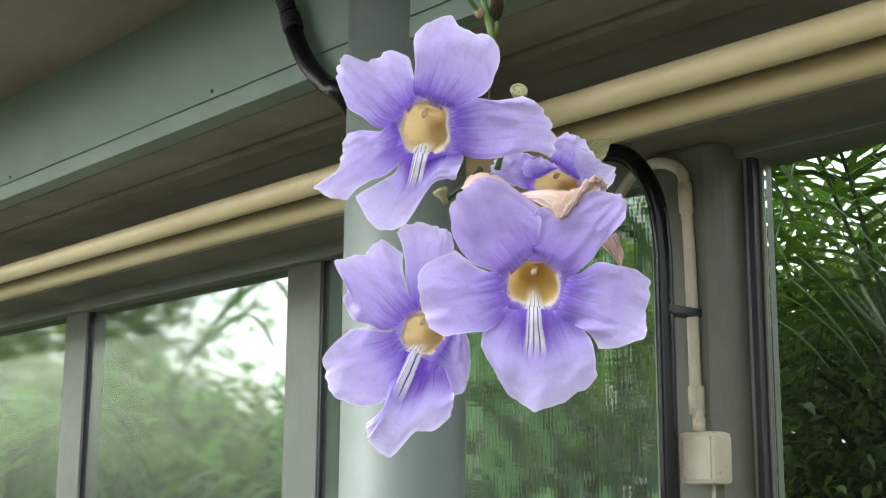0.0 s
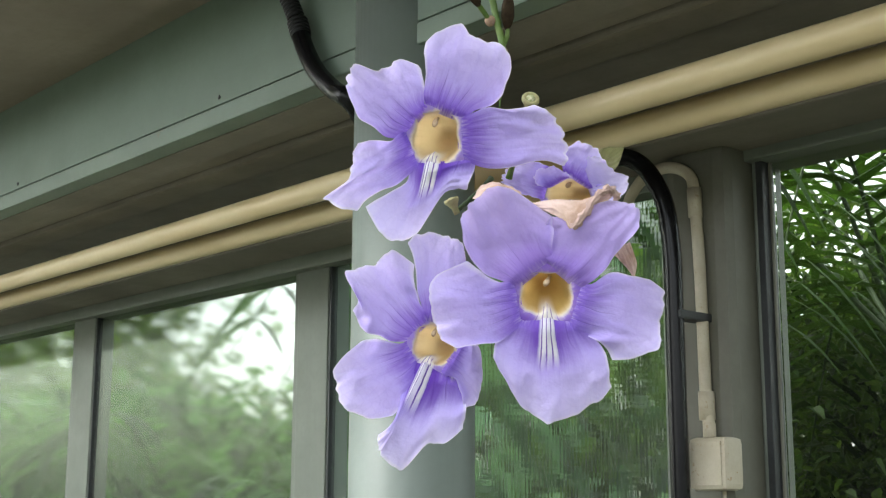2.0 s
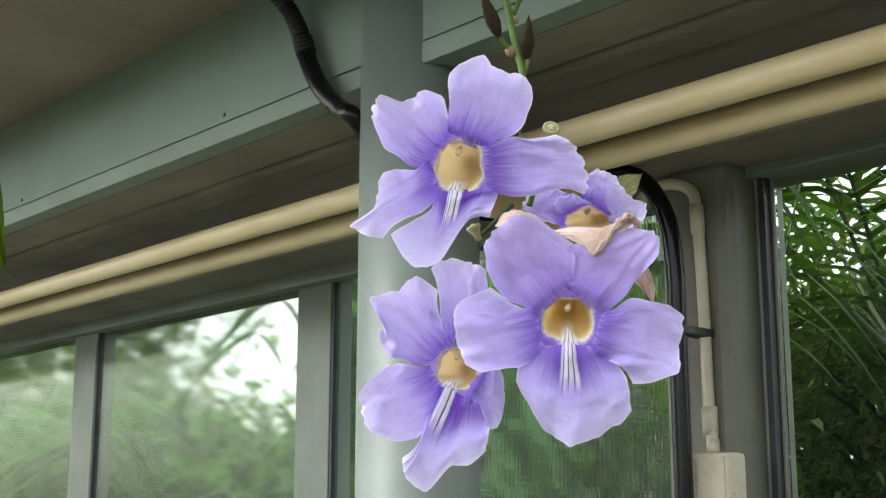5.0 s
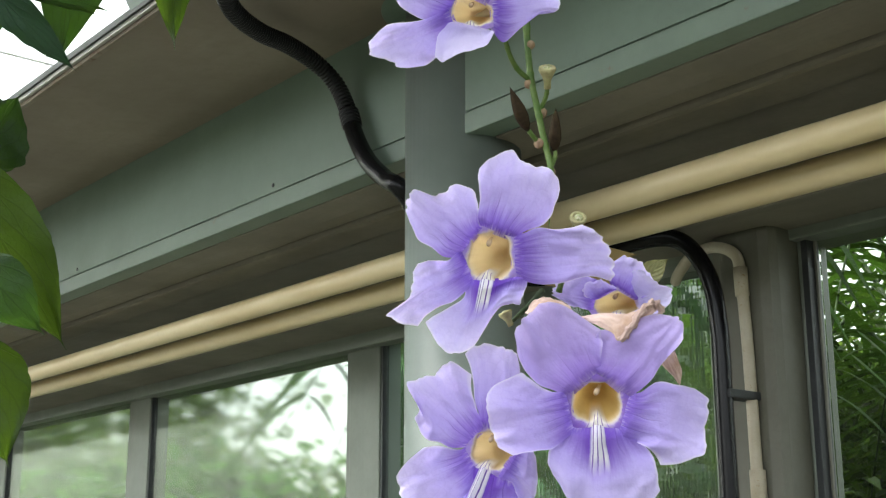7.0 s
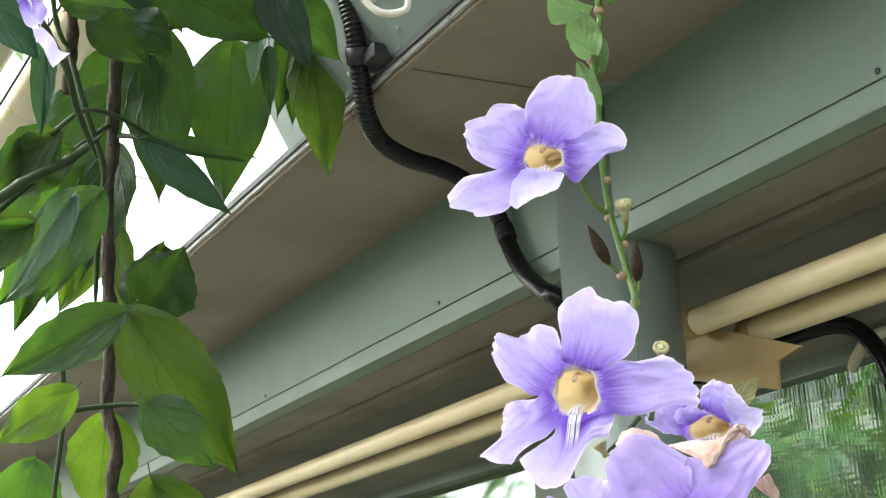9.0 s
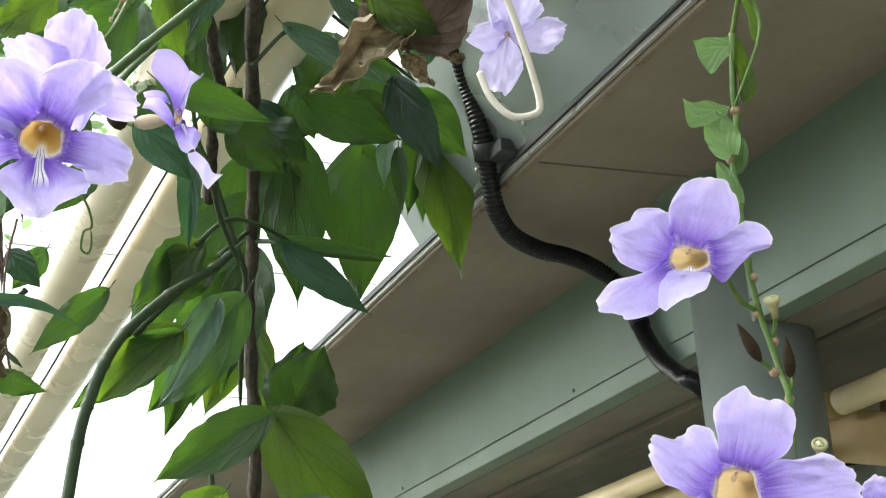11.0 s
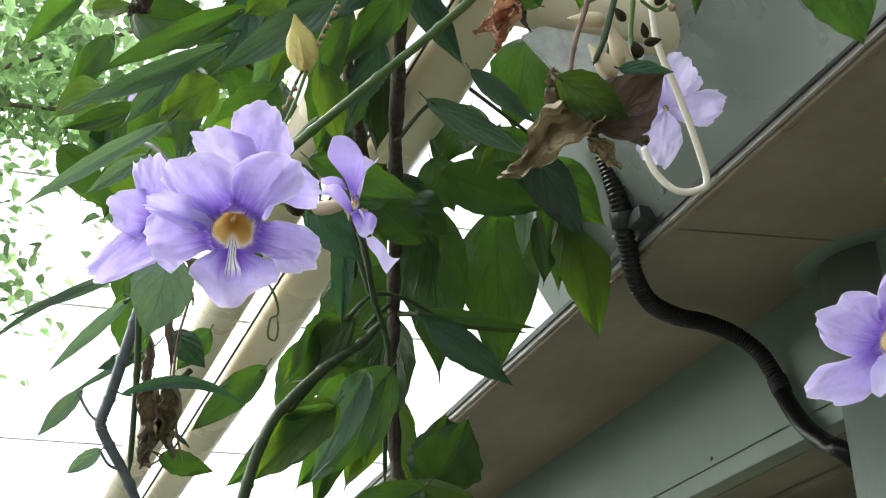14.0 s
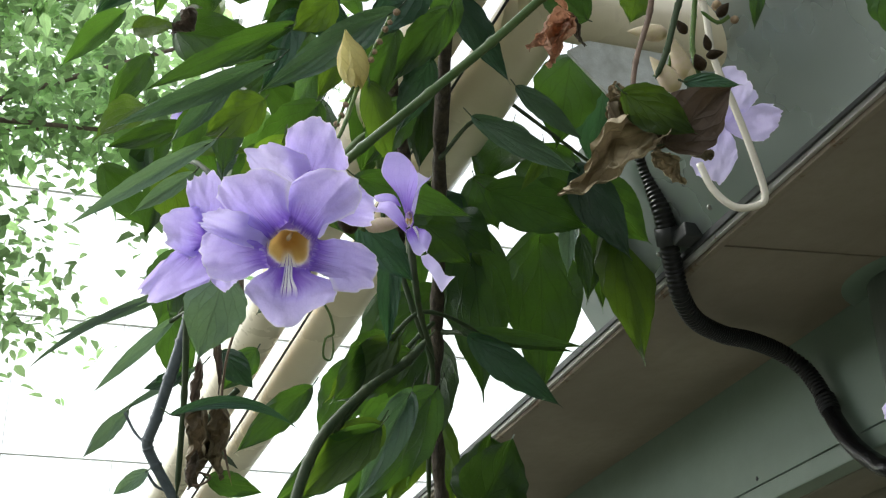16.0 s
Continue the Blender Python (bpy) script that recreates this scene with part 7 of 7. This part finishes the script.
# ---- pale glasshouse far behind ----
house = thing("glasshouse", (-1.0, 7.5, 0), "pale whitened glasshouse with slender white glazing bars", "building")
for i in range(14):
    x = -5.2 + i * 0.62
    put("glazing_bar", block("glazing_bar", (x, 7.47, 0), (x + 0.005, 7.505, 6.4), 0.001), FACADE, house)
    for k in range(-1, 6):
        z = max(0.03, 0.62 + k * 0.86)
        put("pane", block("pane", (x + 0.010, 7.49, z), (x + 0.619, 7.505, 0.60 + (k + 1) * 0.86), 0.002), CLEAR, house).visible_shadow = False
for k in range(7):
    put("rail", block("rail", (-5.2, 7.46, 0.602 + k * 0.86), (3.5, 7.489, 0.605 + k * 0.86), 0.0005), FACADE, house)

# ---- planting seen through the glass ----
def frond_mesh(root, mid, tip, leaflets, length, width, rs, droop=0.5):
    path = spline([root, mid, tip], 20)
    verts, faces, uvs = [], [], []
    n = len(path)
    for side in (-1, 1):
        for k in range(leaflets):
            f = 0.12 + 0.86 * k / leaflets
            i = min(n - 2, int(f * (n - 1)))
            q = path[i].lerp(path[i + 1], f * (n - 1) - i)
            tan = (path[i + 1] - path[i]).normalized()
            out = tan.cross(Vector((0, 0, 1))).normalized() * side
            l = length * (math.sin(math.pi * (0.15 + 0.8 * f)) ** 0.7) * rs.uniform(0.85, 1.1)
            d = (out + tan * 0.55 + Vector((0, 0, rs.uniform(-0.1, 0.35)))).normalized()
            wv = d.cross(Vector((0.2, 0.1, 1))).normalized() * width
            a = len(verts)
            for s in range(5):
                t = s / 4
                c = q + d * l * t - Vector((0, 0, 1)) * droop * l * t * t
                w = wv * (0.5 + 1.2 * t) * (1 - t) * 1.6 + wv * 0.08
                verts += [c - w, c + w]
                uvs += [(t, 0), (t, 1)]
            faces += [(a + 2 * s, a + 2 * s + 1, a + 2 * s + 3, a + 2 * s + 2) for s in range(4)]
    return as_mesh("frond", verts, faces, uvs)


def palm(base, height, fronds, reach, rs, label, dense=1.0, mat=PALMLEAF):
    ob = thing("palm", base, label, "palm", "palms behind the windows")
    b = Vector(base)
    put("trunk", sweep("trunk", spline([b, b + Vector((0.02, 0, height * 0.5)), b + Vector((0, 0.02, height))], 10), lambda t, a: 0.045 * (1 - 0.3 * t) * (1 + 0.05 * math.sin(t * 120)), 12), BARK, ob)
    top = b + Vector((0, 0.02, height))
    for i in range(fronds):
        a = 2 * math.pi * i / fronds + rs.uniform(-0.25, 0.25)
        r = reach * rs.uniform(0.8, 1.15)
        up = rs.uniform(0.15, 0.6) * reach
        mid = top + Vector((math.cos(a) * r * 0.5, math.sin(a) * r * 0.5, up))
        tip = top + Vector((math.cos(a) * r, math.sin(a) * r, up * 0.4 - rs.uniform(0.1, 0.5) * reach))
        fr = put("frond", frond_mesh(top, mid, tip, int(21 * reach * dense), reach * 0.45, 0.0135, rs), mat, ob)
        put("rib", sweep("rib", spline([top, mid, tip], 10), lambda t, q: 0.008 * (1 - 0.8 * t), 6), STEMD, fr)


rs = random.Random(21)
palm((3.15, 1.70, 0), 2.15, 9, 1.1, rs, "feathery green palm with arching fronds", 1.0)
palm((3.75, 2.55, 0), 2.5, 5, 1.25, rs, "tall feathery green palm with drooping fronds", 0.5)
palm((2.95, 3.30, 0), 2.1, 4, 0.95, rs, "feathery green palm with arching fronds", 0.55)
palm((2.45, 4.1, 0), 1.55, 15, 0.95, rs, "fresh green palm with arching fronds behind obscured glass", 1.3, FRESHPALM)
palm((2.7, 5.6, 0), 1.75, 14, 0.95, rs, "fresh green palm with arching fronds behind obscured glass", 1.2, FRESHPALM)
palm((3.0, 0.2, 0), 1.3, 11, 0.9, rs, "feathery green palm with arching fronds")
rs = random.Random(31)
hedge = thing("hedge", (4.5, 3.0, 0), "loose green hedge behind the windows", "hedge")
cs = [Vector((rs.uniform(4.0, 5.0), yy, rs.uniform(0.2, 2.5 if yy < 2.8 else 1.95 if yy < 5.5 else 2.25))) for yy in (rs.uniform(-1.5, 11.0) for _ in range(900))]
tagged(put("hedge_foliage", foliage("hedge_foliage", cs, 22, 0.14, 0.13, rs), HEDGELEAF, hedge), kind="stuff")
bush = thing("shrub", (3.6, 3.2, 0), "tall green shrub behind the reeded glass", "shrub")
cs = [Vector((rs.uniform(3.0, 4.2), rs.uniform(2.9, 5.4), rs.uniform(0.3, 1.95))) for _ in range(135)]
tagged(put("shrub_foliage", foliage("shrub_foliage", cs, 20, 0.1, 0.10, rs), SHRUBLEAF, bush), kind="stuff")
bush = thing("shrub", (3.9, 2.2, 0), "dense dark green shrub behind the clear window", "shrub")
cs = [Vector((xx, rs.uniform(1.2, 0.75 * xx), rs.uniform(0.3, 2.65) ** 0.97)) for xx in (rs.uniform(3.6, 4.8) for _ in range(950))]
tagged(put("shrub_foliage", foliage("shrub_foliage", cs, 52, 0.14, 0.05, rs), HEDGELEAF, bush), kind="stuff")
bush = thing("shrub", (3.2, 6.2, 0), "broad fresh green shrub behind the obscured windows", "shrub")
cs = [Vector((xx, xx * rs.uniform(1.5, 2.6), rs.uniform(0.4, 1.72 + 0.16 * xx))) for xx in (rs.uniform(2.9, 3.9) for _ in range(520))]
tagged(put("shrub_foliage", foliage("shrub_foliage", cs, 20, 0.11, 0.11, rs), FRESHPALM, bush), kind="stuff")
far = thing("distant_tree", (7.5, 15.5, 0), "hazy distant trees beyond the garden", "trees")
put("trunk", sweep("trunk", spline([(7.5, 15.5, 0), (7.4, 15.6, 2.0), (7.6, 15.4, 3.6)], 8), lambda t, a: 0.18 * (1 - 0.5 * t), 12), BARK, far)
cs = [Vector((rs.uniform(6.6, 8.2), rs.uniform(12.9, 21.0), rs.uniform(1.2, 5.0))) for _ in range(240)]
tagged(put("crown", foliage("crown", cs, 26, 0.42, 0.22, rs), HEDGELEAF, far), kind="stuff")
